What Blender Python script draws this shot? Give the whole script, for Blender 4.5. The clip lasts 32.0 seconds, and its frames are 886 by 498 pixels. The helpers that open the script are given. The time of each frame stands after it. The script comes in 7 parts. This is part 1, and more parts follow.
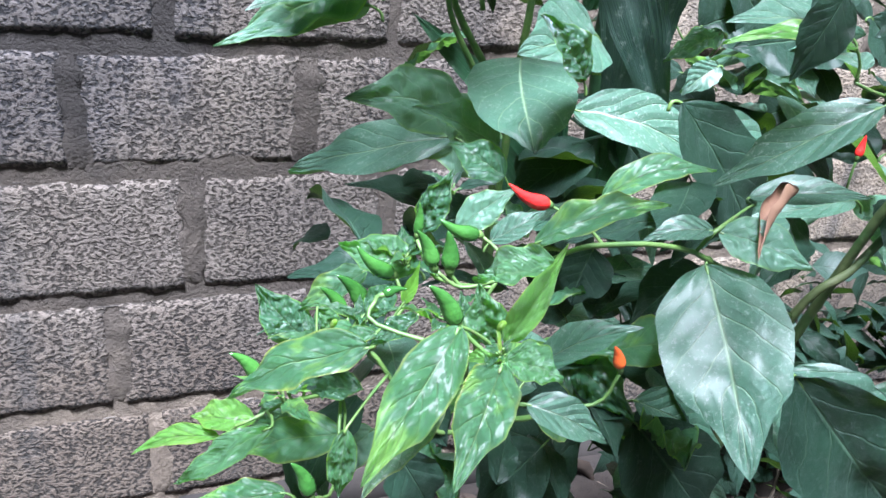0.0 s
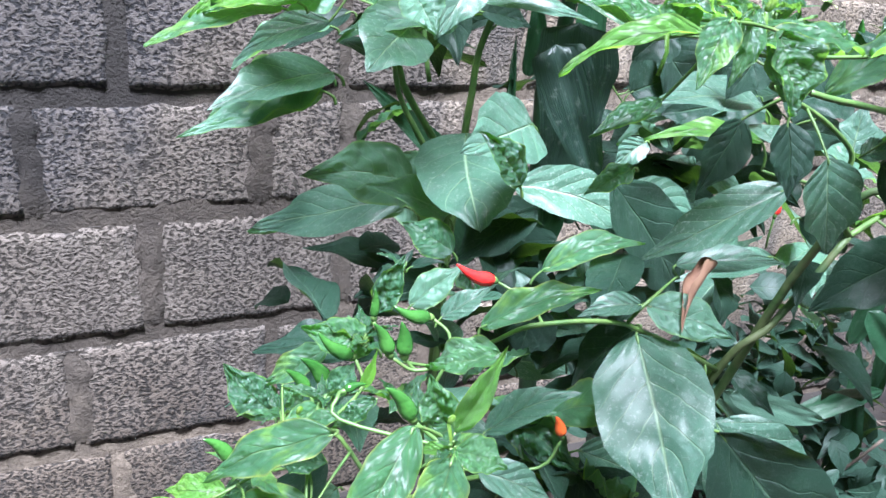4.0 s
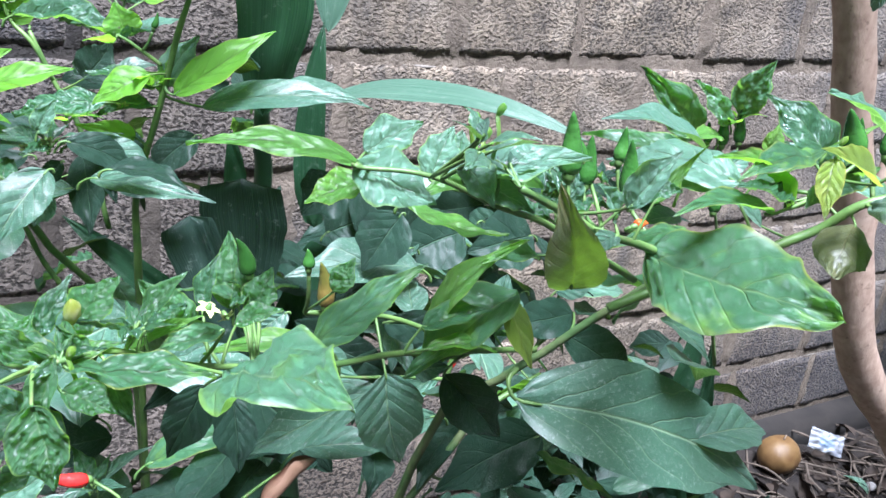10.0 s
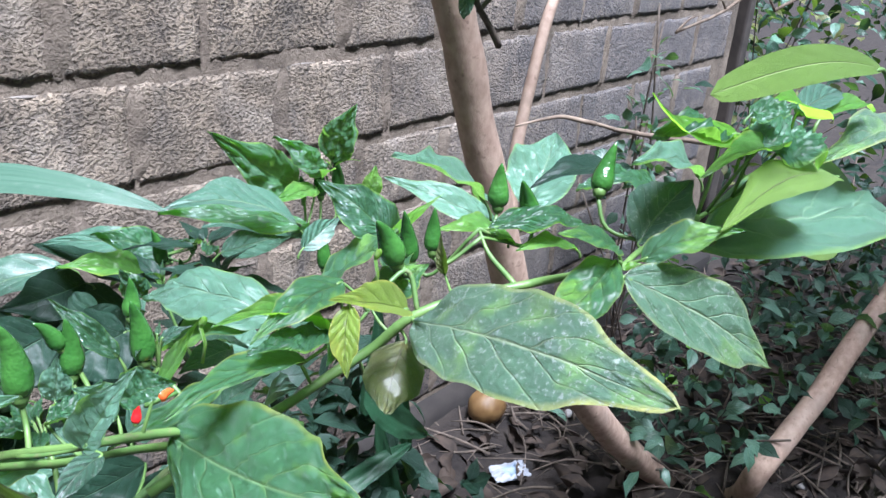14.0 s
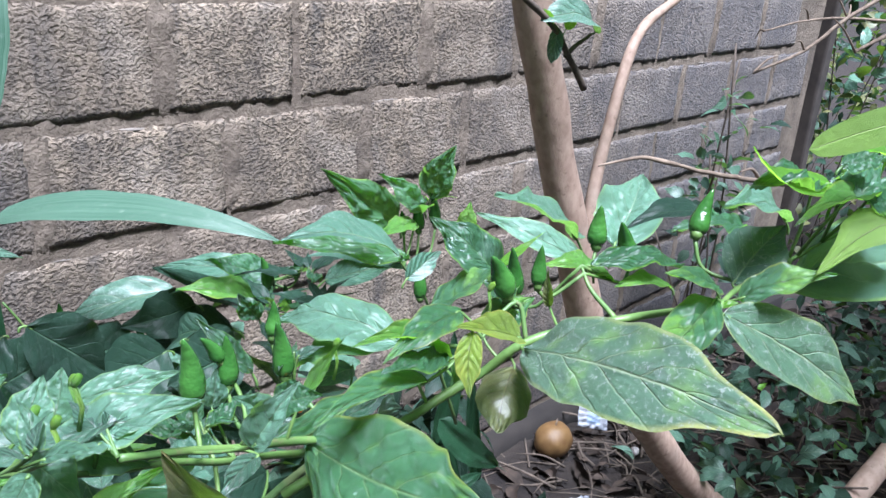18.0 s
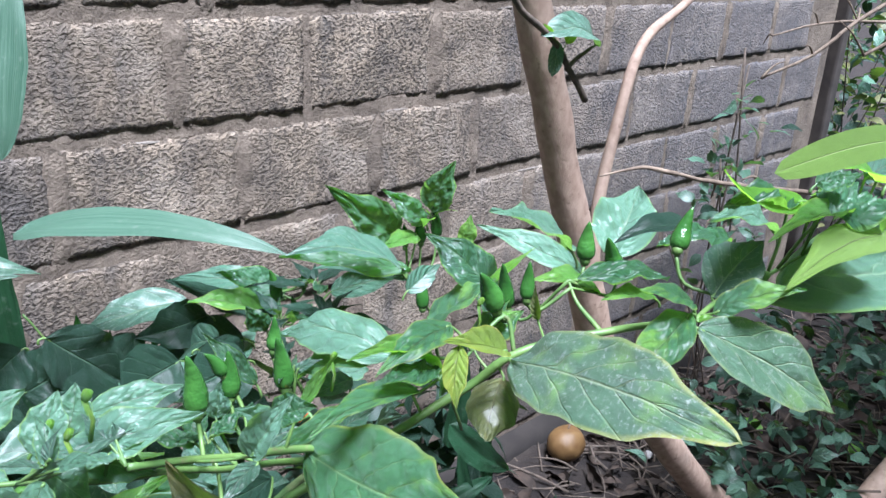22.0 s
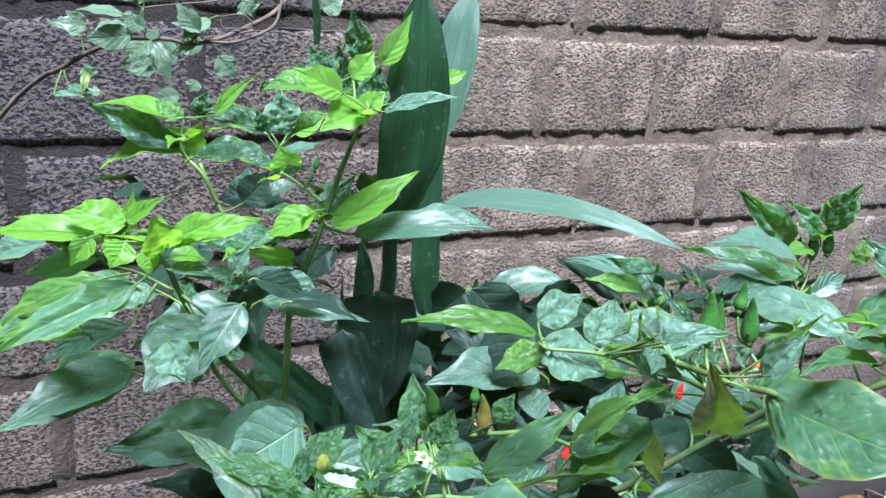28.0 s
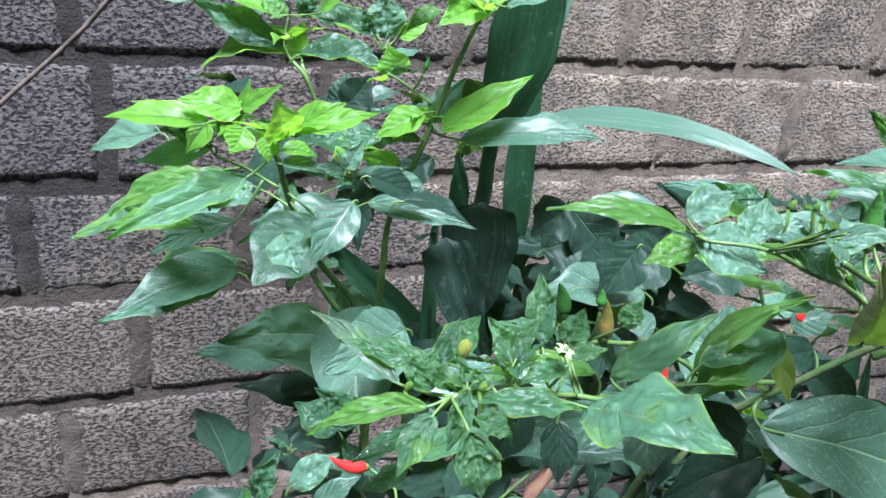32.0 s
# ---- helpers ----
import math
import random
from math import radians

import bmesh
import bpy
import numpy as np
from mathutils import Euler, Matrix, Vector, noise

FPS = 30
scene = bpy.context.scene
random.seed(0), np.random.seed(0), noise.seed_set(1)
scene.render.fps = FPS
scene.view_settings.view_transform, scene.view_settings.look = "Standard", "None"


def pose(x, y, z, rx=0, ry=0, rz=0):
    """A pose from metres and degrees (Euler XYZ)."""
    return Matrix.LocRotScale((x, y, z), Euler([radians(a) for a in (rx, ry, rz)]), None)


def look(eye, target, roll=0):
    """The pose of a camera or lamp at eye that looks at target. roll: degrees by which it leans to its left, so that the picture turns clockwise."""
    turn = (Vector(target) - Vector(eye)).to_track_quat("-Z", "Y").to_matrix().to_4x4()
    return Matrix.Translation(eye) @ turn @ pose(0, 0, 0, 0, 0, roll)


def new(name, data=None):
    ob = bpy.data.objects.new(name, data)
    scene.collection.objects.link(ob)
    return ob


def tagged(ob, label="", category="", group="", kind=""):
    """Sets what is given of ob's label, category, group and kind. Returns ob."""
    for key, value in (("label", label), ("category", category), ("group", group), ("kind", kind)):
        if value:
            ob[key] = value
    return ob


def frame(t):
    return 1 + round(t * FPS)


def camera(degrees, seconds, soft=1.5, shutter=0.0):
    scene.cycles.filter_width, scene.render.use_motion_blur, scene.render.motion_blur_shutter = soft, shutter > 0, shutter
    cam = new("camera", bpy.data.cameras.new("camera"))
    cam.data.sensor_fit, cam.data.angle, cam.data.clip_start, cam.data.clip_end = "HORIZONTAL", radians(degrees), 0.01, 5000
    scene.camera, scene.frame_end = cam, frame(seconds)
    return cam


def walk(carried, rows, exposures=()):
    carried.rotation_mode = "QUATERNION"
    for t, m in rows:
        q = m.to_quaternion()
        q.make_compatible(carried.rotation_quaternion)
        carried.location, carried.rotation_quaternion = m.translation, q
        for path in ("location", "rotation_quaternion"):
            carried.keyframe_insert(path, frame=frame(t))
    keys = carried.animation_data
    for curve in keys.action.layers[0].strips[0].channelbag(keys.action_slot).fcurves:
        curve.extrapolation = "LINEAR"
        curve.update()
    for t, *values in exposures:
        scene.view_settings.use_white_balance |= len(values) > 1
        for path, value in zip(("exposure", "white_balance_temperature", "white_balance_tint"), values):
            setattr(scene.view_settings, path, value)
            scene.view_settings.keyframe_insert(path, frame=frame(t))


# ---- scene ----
cam = camera(56.8, 32.0)
PATH = [
    (0, (0.006, 0.148, 1.074), (0.663, 1.857, 0.269), 5.9),
    (0.5, (0.01, 0.144, 1.082), (0.694, 1.84, 0.271), 5.7),
    (1, (0.016, 0.134, 1.112), (0.751, 1.806, 0.298), 5.2),
    (1.5, (0.006, 0.119, 1.128), (0.787, 1.779, 0.329), 5.9),
    (2, (-0.003, 0.135, 1.115), (0.785, 1.794, 0.323), 6.9),
    (2.5, (-0.008, 0.14, 1.11), (0.769, 1.798, 0.307), 7.0),
    (3, (-0.011, 0.138, 1.116), (0.747, 1.804, 0.311), 6.1),
    (3.5, (-0.007, 0.133, 1.122), (0.745, 1.807, 0.327), 5.7),
    (4, (-0.004, 0.13, 1.133), (0.755, 1.807, 0.35), 5.6),
    (4.5, (0.0, 0.129, 1.137), (0.76, 1.812, 0.37), 5.4),
    (6.5, (0.013, 0.132, 1.151), (0.785, 1.813, 0.392), 4.9),
    (7, (0.007, 0.125, 1.147), (0.773, 1.81, 0.387), 5.8),
    (7.5, (0.011, 0.128, 1.146), (0.786, 1.807, 0.384), 6.6),
    (8, (0.017, 0.128, 1.153), (0.826, 1.792, 0.394), 8.0),
    (8.5, (0.064, 0.122, 1.17), (0.911, 1.777, 0.433), 9.5),
    (9, (0.128, 0.105, 1.196), (0.986, 1.766, 0.486), 9.5),
    (9.5, (0.199, 0.099, 1.224), (1.062, 1.756, 0.509), 8.3),
    (10, (0.22, 0.095, 1.262), (1.09, 1.73, 0.509), 6.4),
    (10.5, (0.219, 0.091, 1.318), (1.172, 1.649, 0.503), 6.1),
    (11, (0.252, 0.102, 1.321), (1.352, 1.54, 0.472), 7.7),
    (11.5, (0.271, 0.087, 1.341), (1.503, 1.433, 0.523), 7.9),
    (12, (0.276, 0.083, 1.367), (1.563, 1.392, 0.572), 5.3),
    (12.5, (0.335, 0.102, 1.357), (1.659, 1.383, 0.578), 2.8),
    (13, (0.376, 0.13, 1.324), (1.753, 1.347, 0.533), 3.1),
    (13.5, (0.363, 0.123, 1.326), (1.757, 1.319, 0.535), 4.1),
    (15.5, (0.326, 0.118, 1.336), (1.681, 1.389, 0.593), 4.5),
    (16, (0.323, 0.118, 1.337), (1.668, 1.403, 0.602), 4.3),
    (16.5, (0.318, 0.117, 1.338), (1.648, 1.418, 0.605), 4.1),
    (17, (0.311, 0.115, 1.34), (1.626, 1.432, 0.607), 4.0),
    (17.5, (0.306, 0.116, 1.341), (1.611, 1.445, 0.612), 4.1),
    (18, (0.305, 0.114, 1.343), (1.603, 1.452, 0.619), 4.0),
    (18.5, (0.304, 0.113, 1.343), (1.598, 1.457, 0.622), 3.8),
    (19, (0.302, 0.112, 1.344), (1.589, 1.463, 0.625), 3.7),
    (19.5, (0.306, 0.11, 1.347), (1.594, 1.459, 0.626), 3.3),
    (20, (0.317, 0.098, 1.357), (1.618, 1.434, 0.632), 3.1),
    (20.5, (0.304, 0.096, 1.358), (1.601, 1.436, 0.634), 3.4),
    (21, (0.303, 0.09, 1.361), (1.586, 1.445, 0.642), 3.3),
    (21.5, (0.306, 0.087, 1.363), (1.583, 1.448, 0.643), 3.2),
    (22, (0.302, 0.092, 1.359), (1.571, 1.46, 0.64), 3.1),
    (22.5, (0.303, 0.096, 1.357), (1.564, 1.472, 0.638), 3.0),
    (23, (0.302, 0.098, 1.353), (1.553, 1.481, 0.632), 3.2),
    (23.5, (0.292, 0.103, 1.347), (1.531, 1.497, 0.623), 3.6),
    (24, (0.265, 0.106, 1.345), (1.471, 1.529, 0.625), 4.0),
    (24.5, (0.245, 0.106, 1.348), (1.395, 1.578, 0.632), 3.8),
    (25, (0.207, 0.096, 1.354), (1.232, 1.657, 0.638), 2.8),
    (25.5, (0.177, 0.091, 1.353), (1.094, 1.724, 0.651), 3.0),
    (26, (0.155, 0.082, 1.356), (1.008, 1.755, 0.669), 3.5),
    (26.5, (0.144, 0.073, 1.356), (0.941, 1.778, 0.678), 3.6),
    (28.5, (0.136, 0.08, 1.339), (0.9, 1.79, 0.635), 5.2),
    (29, (0.137, 0.086, 1.333), (0.893, 1.788, 0.602), 5.1),
    (29.5, (0.136, 0.089, 1.33), (0.881, 1.787, 0.578), 5.0),
    (30, (0.133, 0.091, 1.327), (0.866, 1.789, 0.565), 5.0),
    (30.5, (0.13, 0.097, 1.318), (0.859, 1.789, 0.54), 5.4),
    (31, (0.12, 0.103, 1.31), (0.837, 1.79, 0.51), 6.0),
    (31.5, (0.105, 0.1, 1.306), (0.79, 1.794, 0.492), 6.4),
    (32, (0.096, 0.098, 1.306), (0.747, 1.802, 0.486), 6.3),
]
walk(cam, [(t, look(eye, target, roll)) for t, eye, target, roll in PATH], [(0, 1.94), (9, 1.78), (12, 1.58), (20, 1.44), (26, 1.44), (29, 1.43), (32, 1.48)])

# ---- daylight ----
world = bpy.data.worlds.new("world")
scene.world = world
world.use_nodes = True
wn = world.node_tree
sky = wn.nodes.new("ShaderNodeTexSky")
sky.sky_type = 'NISHITA'
sky.sun_disc = False
sky.sun_elevation, sky.sun_rotation = radians(70), radians(200)
sky.dust_density, sky.air_density, sky.ozone_density = 2.5, 1.2, 3.0
wn.links.new(sky.outputs[0], wn.nodes["Background"].inputs[0])
wn.nodes["Background"].inputs[1].default_value = 0.027
sun = new("sun", bpy.data.lights.new("sun", 'SUN'))
sun.data.energy, sun.data.angle, sun.data.color = 7.7, radians(22), (0.745, 0.81, 1.0)
sun.matrix_world = look((-0.05, -0.30, 3.7), (0.3, 0.8, 0.6))
scene.view_settings.exposure = 1.5


# ---- materials ----
class Nodes:
    """A small builder for node materials."""

    def __init__(self, name):
        self.mat = bpy.data.materials.new(name)
        self.mat.use_nodes = True
        self.t = self.mat.node_tree
        self.bsdf = self.t.nodes["Principled BSDF"]
        self.out = self.t.nodes["Material Output"]

    def n(self, kind, **inputs):
        node = self.t.nodes.new("ShaderNode" + kind)
        for k, v in inputs.items():
            self.put(node, k, v)
        return node

    def put(self, node, key, v):
        s = node.inputs[int(key[1:])] if key[0] == "i" and key[1:].isdigit() else node.inputs[key]
        if isinstance(v, bpy.types.NodeSocket):
            self.t.links.new(v, s)
        else:
            s.default_value = v

    def math(self, op, a, b=0.0, c=0.0):
        m = self.n("Math", i0=a, i1=b, i2=c)
        m.operation = op
        return m.outputs[0]

    def mix(self, f, a, b, how='MIX'):
        m = self.n("MixRGB", i0=f, i1=a if isinstance(a, bpy.types.NodeSocket) else (*a, 1), i2=b if isinstance(b, bpy.types.NodeSocket) else (*b, 1))
        m.blend_type = how
        return m.outputs[0]

    def ramp(self, f, stops):
        r = self.n("ValToRGB", i0=f)
        e = r.color_ramp.elements
        while len(e) < len(stops):
            e.new(0.5)
        for k, (p, c) in enumerate(stops):
            e[k].position, e[k].color = p, (*c, 1) if len(c) == 3 else c
        return r.outputs[0]

    def noise(self, vec, scale, detail=4.0, rough=0.55):
        return self.n("TexNoise", Vector=vec, Scale=scale, Detail=detail, Roughness=rough).outputs[0]

    def bump(self, height, strength, dist):
        self.put(self.bsdf, "Normal", self.n("Bump", Height=height, Strength=strength, Distance=dist).outputs[0])

    def coord(self, which="Object"):
        return self.n("TexCoord").outputs[which]

    def rand(self):
        """Varies from object to object and, in joined foliage, from leaf to leaf."""
        return self.math('FRACT', self.math('ADD', self.n("ObjectInfo").outputs["Random"], self.n("NewGeometry").outputs["Random Per Island"]))

    def done(self, color=None, rough=None):
        if color is not None:
            self.put(self.bsdf, "Base Color", color)
        if rough is not None:
            self.put(self.bsdf, "Roughness", rough)
        return self.mat


def grey(v):
    return (v, v, v)


def leaf_material(name, base, tip, vein, crinkle, dust, rough, glow, blotch=(0.3, 0.4, 0.03), blotch_amount=0.0, edge=None, patch=0.12, through_color=(0.36, 0.78, 0.04), age=0.0, gloss=1.0, side_vein=1.0):
    """Leaf blade with midrib and side veins along its UV (u across 0..1, v along 0..1)."""
    m = Nodes(name)
    uv = m.n("UVMap").outputs[0]
    sep = m.n("SeparateXYZ", i0=uv)
    u, v = sep.outputs[0], sep.outputs[1]
    obj = m.coord()
    r = m.rand()
    side = m.math('ABSOLUTE', m.math('SUBTRACT', u, 0.5))
    shifted = m.n("VectorMath", i0=obj, i1=m.n("CombineXYZ", i0=m.math('MULTIPLY', r, 7.0)).outputs[0])
    here = shifted.outputs[0]
    wob = m.math('MULTIPLY', m.math('SUBTRACT', m.noise(here, 40, 2), 0.5), 0.10)
    mid = m.math('SUBTRACT', 1.0, m.math('SMOOTH_MIN', m.math('MULTIPLY', side, 46.0), 1.0, 0.2))
    # side veins leave the midrib at a slant and bend towards the tip
    slant = m.math('ADD', m.math('SUBTRACT', v, m.math('MULTIPLY', side, 0.62)), wob)
    wave = m.math('FRACT', m.math('MULTIPLY', slant, 6.0))
    tri = m.math('ABSOLUTE', m.math('SUBTRACT', wave, 0.5))
    sidev = m.math('MULTIPLY', m.math('SUBTRACT', 1.0, m.math('MINIMUM', m.math('MULTIPLY', tri, 20.0), 1.0)), m.math('MULTIPLY', m.math('SUBTRACT', 0.75, side), side_vein))
    ribs = m.math('MAXIMUM', m.math('MAXIMUM', mid, 0.0), sidev)
    soft = m.noise(here, 22, 3)
    fine = m.noise(here, 160, 4)
    tone = m.mix(m.math('MULTIPLY', soft, 0.75), base, tip)
    tone = m.mix(m.math('MULTIPLY', r, 0.5), tone, m.mix(0.6, tone, tip))
    # some leaves are older and deeper green
    tone = m.mix(m.math('MULTIPLY', m.math('SUBTRACT', 1.0, r), 0.45), tone, tuple(0.6 * q for q in base))
    # crinkles run along the side veins
    fold = m.n("CombineXYZ", i0=m.math('MULTIPLY', slant, 36.0), i1=m.math('MULTIPLY', side, 9.0), i2=m.math('ADD', m.math('MULTIPLY', r, 40.0), m.math('GREATER_THAN', u, 0.5))).outputs[0]
    crease = m.noise(fold, 1.0, 3)
    if blotch_amount > 0:
        # paler islands between the veins
        mask = m.ramp(m.math('ADD', m.math('ADD', m.noise(here, 38, 4), m.math('MULTIPLY', v, patch)), m.math('MULTIPLY', tri, -0.16)), [(0.50 + patch * 0.4, grey(0)), (0.62 + patch * 0.5, grey(1))])
        tone = m.mix(m.math('MULTIPLY', mask, blotch_amount), tone, blotch)
    if age > 0:
        # yellow rim, widest towards the tip
        old = m.math('ADD', m.math('ADD', m.math('MULTIPLY', v, 0.45), m.math('MULTIPLY', side, 0.9)), m.math('MULTIPLY', m.noise(here, 30, 4), 0.35))
        tone = m.mix(m.math('MULTIPLY', m.ramp(old, [(0.88, grey(0)), (1.06, grey(1))]), age), tone, (0.66, 0.64, 0.20))
    if edge:
        rim = m.ramp(m.math('ADD', side, m.math('MULTIPLY', m.noise(here, 60, 2), 0.06)), [(0.480, grey(0)), (0.515, grey(1))])
        tone = m.mix(m.math('MULTIPLY', rim, m.ramp(m.noise(here, 45, 3), [(0.35, grey(0.15)), (0.65, grey(0.85))])), tone, edge)
    if crinkle > 2:
        # puckered: highlights on the swellings put into the colour as pale patches
        tone = m.mix(m.math('MULTIPLY', m.ramp(crease, [(0.5, grey(0)), (0.66, grey(1))]), 0.08), tone, (0.20, 0.46, 0.22))
    # a fine net of small veins and a freckled grain
    net = m.n("TexVoronoi", Vector=m.n("VectorMath", i0=here, i1=m.n("VectorMath", i0=m.n("TexNoise", Vector=here, Scale=120.0).outputs[1], i1=(0.004, 0.004, 0.004)).outputs[0]).outputs[0], Scale=120.0)
    net.feature = 'DISTANCE_TO_EDGE'
    mesh = m.ramp(net.outputs["Distance"], [(0.0, grey(1)), (0.15, grey(0))])
    grain = m.noise(here, 420, 5, 0.7)
    tone = m.mix(m.math('MULTIPLY', mesh, 0.12), tone, vein)
    tone = m.mix(m.math('MULTIPLY', m.ramp(grain, [(0.43, grey(1)), (0.52, grey(0))]), 0.22 if dust > 0 else 0.05), tone, m.mix(0.6, tone, (0.008, 0.02, 0.008)))
    if dust > 0:
        d = m.ramp(m.noise(here, 380, 6, 0.8), [(0.55, grey(0)), (0.60, grey(1))])
        film = m.ramp(m.noise(here, 14, 4), [(0.30, grey(0)), (0.85, grey(1))])
        d = m.math('MULTIPLY', m.math('ADD', m.math('MULTIPLY', d, m.math('ADD', m.math('MULTIPLY', film, 0.75), 0.08)), m.math('MULTIPLY', film, 0.05)), dust)
        tone = m.mix(d, tone, (0.46, 0.52, 0.45))
    tone = m.mix(m.math('MULTIPLY', ribs, 0.75), tone, vein)
    m.put(m.bsdf, "Base Color", tone)
    m.put(m.bsdf, "Roughness", m.math('ADD', rough + 0.02, m.math('MULTIPLY', m.math('SUBTRACT', fine, 0.5), 0.15)))
    m.put(m.bsdf, "Specular IOR Level", 0.9 * gloss)
    m.put(m.bsdf, "Specular Tint", (0.85, 0.95, 1.0, 1.0))
    m.put(m.bsdf, "Coat Weight", 0.45 * gloss)
    m.put(m.bsdf, "Coat Roughness", 0.36)
    relief = m.math('ADD', m.math('MULTIPLY', ribs, -0.6), m.math('MULTIPLY', crease, crinkle * (1.0 if crinkle > 2 else 0.15)))
    relief = m.math('ADD', relief, m.math('ADD', m.math('ADD', m.math('MULTIPLY', m.noise(here, 55, 2), 0.05), m.math('MULTIPLY', m.noise(here, 24, 2), 0.08)), m.math('ADD', m.math('MULTIPLY', tri, 1.0 * side_vein * min(crinkle, 1.1)), m.math('MULTIPLY', mesh, -0.05))))
    m.bump(relief, 1.0, 0.0034)
    tr = m.n("BsdfTranslucent", Color=m.mix(0.6, tone, through_color))
    mix = m.n("MixShader", i0=glow, i1=m.bsdf.outputs[0], i2=tr.outputs[0])
    m.t.links.new(mix.outputs[0], m.out.inputs[0])
    return m.mat


LEAF = {
    "m": leaf_material("mature_leaf", (0.026, 0.115, 0.066), (0.082, 0.245, 0.155), (0.40, 0.58, 0.34), 1.0, 1.0, 0.46, 0.16),
    # inner and low leaves: their shade is put into a near-black green
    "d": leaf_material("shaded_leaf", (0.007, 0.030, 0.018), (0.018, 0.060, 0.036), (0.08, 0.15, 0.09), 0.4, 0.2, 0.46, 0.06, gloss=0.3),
    "y": leaf_material("young_leaf", (0.18, 0.56, 0.05), (0.28, 0.68, 0.085), (0.48, 0.72, 0.20), 0.7, 0.0, 0.30, 0.50, edge=(0.50, 0.66, 0.08), through_color=(0.46, 0.95, 0.06)),
    "g": leaf_material("fresh_leaf", (0.10, 0.34, 0.06), (0.22, 0.52, 0.10), (0.34, 0.54, 0.20), 0.9, 0.05, 0.32, 0.48, (0.28, 0.54, 0.08), 0.5, edge=(0.40, 0.52, 0.08)),
    "c": leaf_material("puckered_leaf", (0.036, 0.150, 0.080), (0.120, 0.310, 0.185), (0.24, 0.46, 0.20), 3.0, 0.0, 0.20, 0.34, edge=(0.32, 0.60, 0.07), gloss=1.1),
    "h": leaf_material("fresh_puckered_leaf", (0.070, 0.24, 0.11), (0.19, 0.43, 0.23), (0.32, 0.56, 0.24), 2.4, 0.0, 0.21, 0.44, edge=(0.40, 0.66, 0.09), gloss=1.1),
    "v": leaf_material("mottled_leaf", (0.036, 0.157, 0.078), (0.100, 0.294, 0.140), (0.32, 0.52, 0.24), 0.9, 0.12, 0.36, 0.44, (0.25, 0.52, 0.09), 0.8, edge=(0.46, 0.50, 0.09)),
    "e": leaf_material("yellowing_leaf", (0.060, 0.165, 0.095), (0.14, 0.29, 0.17), (0.50, 0.60, 0.36), 0.8, 1.8, 0.40, 0.24, (0.22, 0.44, 0.09), 0.6, edge=(0.40, 0.46, 0.14), patch=0.2, age=0.9),
    "o": leaf_material("withering_leaf", (0.12, 0.14, 0.03), (0.25, 0.23, 0.06), (0.25, 0.22, 0.08), 1.2, 0.4, 0.55, 0.2, (0.26, 0.20, 0.05), 0.8),
    "q": leaf_material("yellow_green_leaf", (0.22, 0.40, 0.05), (0.42, 0.52, 0.06), (0.50, 0.56, 0.20), 0.5, 0.0, 0.36, 0.36, (0.55, 0.55, 0.08), 0.5, edge=(0.55, 0.50, 0.10), through_color=(0.60, 0.80, 0.08)),
    # pale leaves: much of their sheen is put into the base colour
    "p": leaf_material("pale_sheen_leaf", (0.108, 0.278, 0.180), (0.225, 0.440, 0.320), (0.42, 0.62, 0.40), 0.8, 0.12, 0.32, 0.34, edge=(0.32, 0.54, 0.12)),
    "w": leaf_material("lime_rimmed_leaf", (0.062, 0.222, 0.125), (0.175, 0.405, 0.250), (0.36, 0.56, 0.28), 1.0, 0.1, 0.32, 0.42, (0.24, 0.50, 0.10), 0.5, edge=(0.38, 0.68, 0.08)),
    "n": leaf_material("vine_leaf", (0.09, 0.19, 0.10), (0.17, 0.30, 0.17), (0.26, 0.36, 0.20), 0.4, 0.25, 0.45, 0.15),
    "l": leaf_material("lime_leaf", (0.22, 0.42, 0.07), (0.32, 0.50, 0.11), (0.62, 0.68, 0.36), 0.12, 0.0, 0.36, 0.36, through_color=(0.5, 0.75, 0.08), side_vein=0.3),
}


def blade_material(name, dark, light):
    m = Nodes(name)
    uv = m.n("SeparateXYZ", i0=m.n("UVMap").outputs[0])
    obj = m.coord()
    lines = m.n("TexNoise", Vector=m.n("CombineXYZ", i0=m.math('MULTIPLY', uv.outputs[0], 60.0), i1=m.math('MULTIPLY', uv.outputs[1], 1.2)).outputs[0], Scale=1.0, Detail=3.0).outputs[0]
    tone = m.mix(m.ramp(lines, [(0.35, grey(0)), (0.7, grey(1))]), dark, light)
    tone = m.mix(m.math('MULTIPLY', m.ramp(m.noise(obj, 130, 5, 0.7), [(0.58, grey(0)), (0.72, grey(1))]), 0.22), tone, (0.36, 0.42, 0.36))
    m.put(m.bsdf, "Base Color", tone)
    m.put(m.bsdf, "Roughness", 0.34)
    m.bump(lines, 0.5, 0.002)
    tr = m.n("BsdfTranslucent", Color=m.mix(0.5, tone, (0.12, 0.35, 0.05)))
    mix = m.n("MixShader", i0=0.15, i1=m.bsdf.outputs[0], i2=tr.outputs[0])
    m.t.links.new(mix.outputs[0], m.out.inputs[0])
    return m.mat


# B: paler copy, with the sheen of the sky put into the colour
# k: darker copy for hanging blades, with their shade in the colour
BLADE = {"b": blade_material("strap_leaf", (0.010, 0.045, 0.020), (0.028, 0.085, 0.042)), "k": blade_material("shaded_strap_leaf", (0.007, 0.018, 0.014), (0.024, 0.048, 0.036)), "B": blade_material("pale_sheen_strap_leaf", (0.04, 0.10, 0.065), (0.10, 0.175, 0.125))}


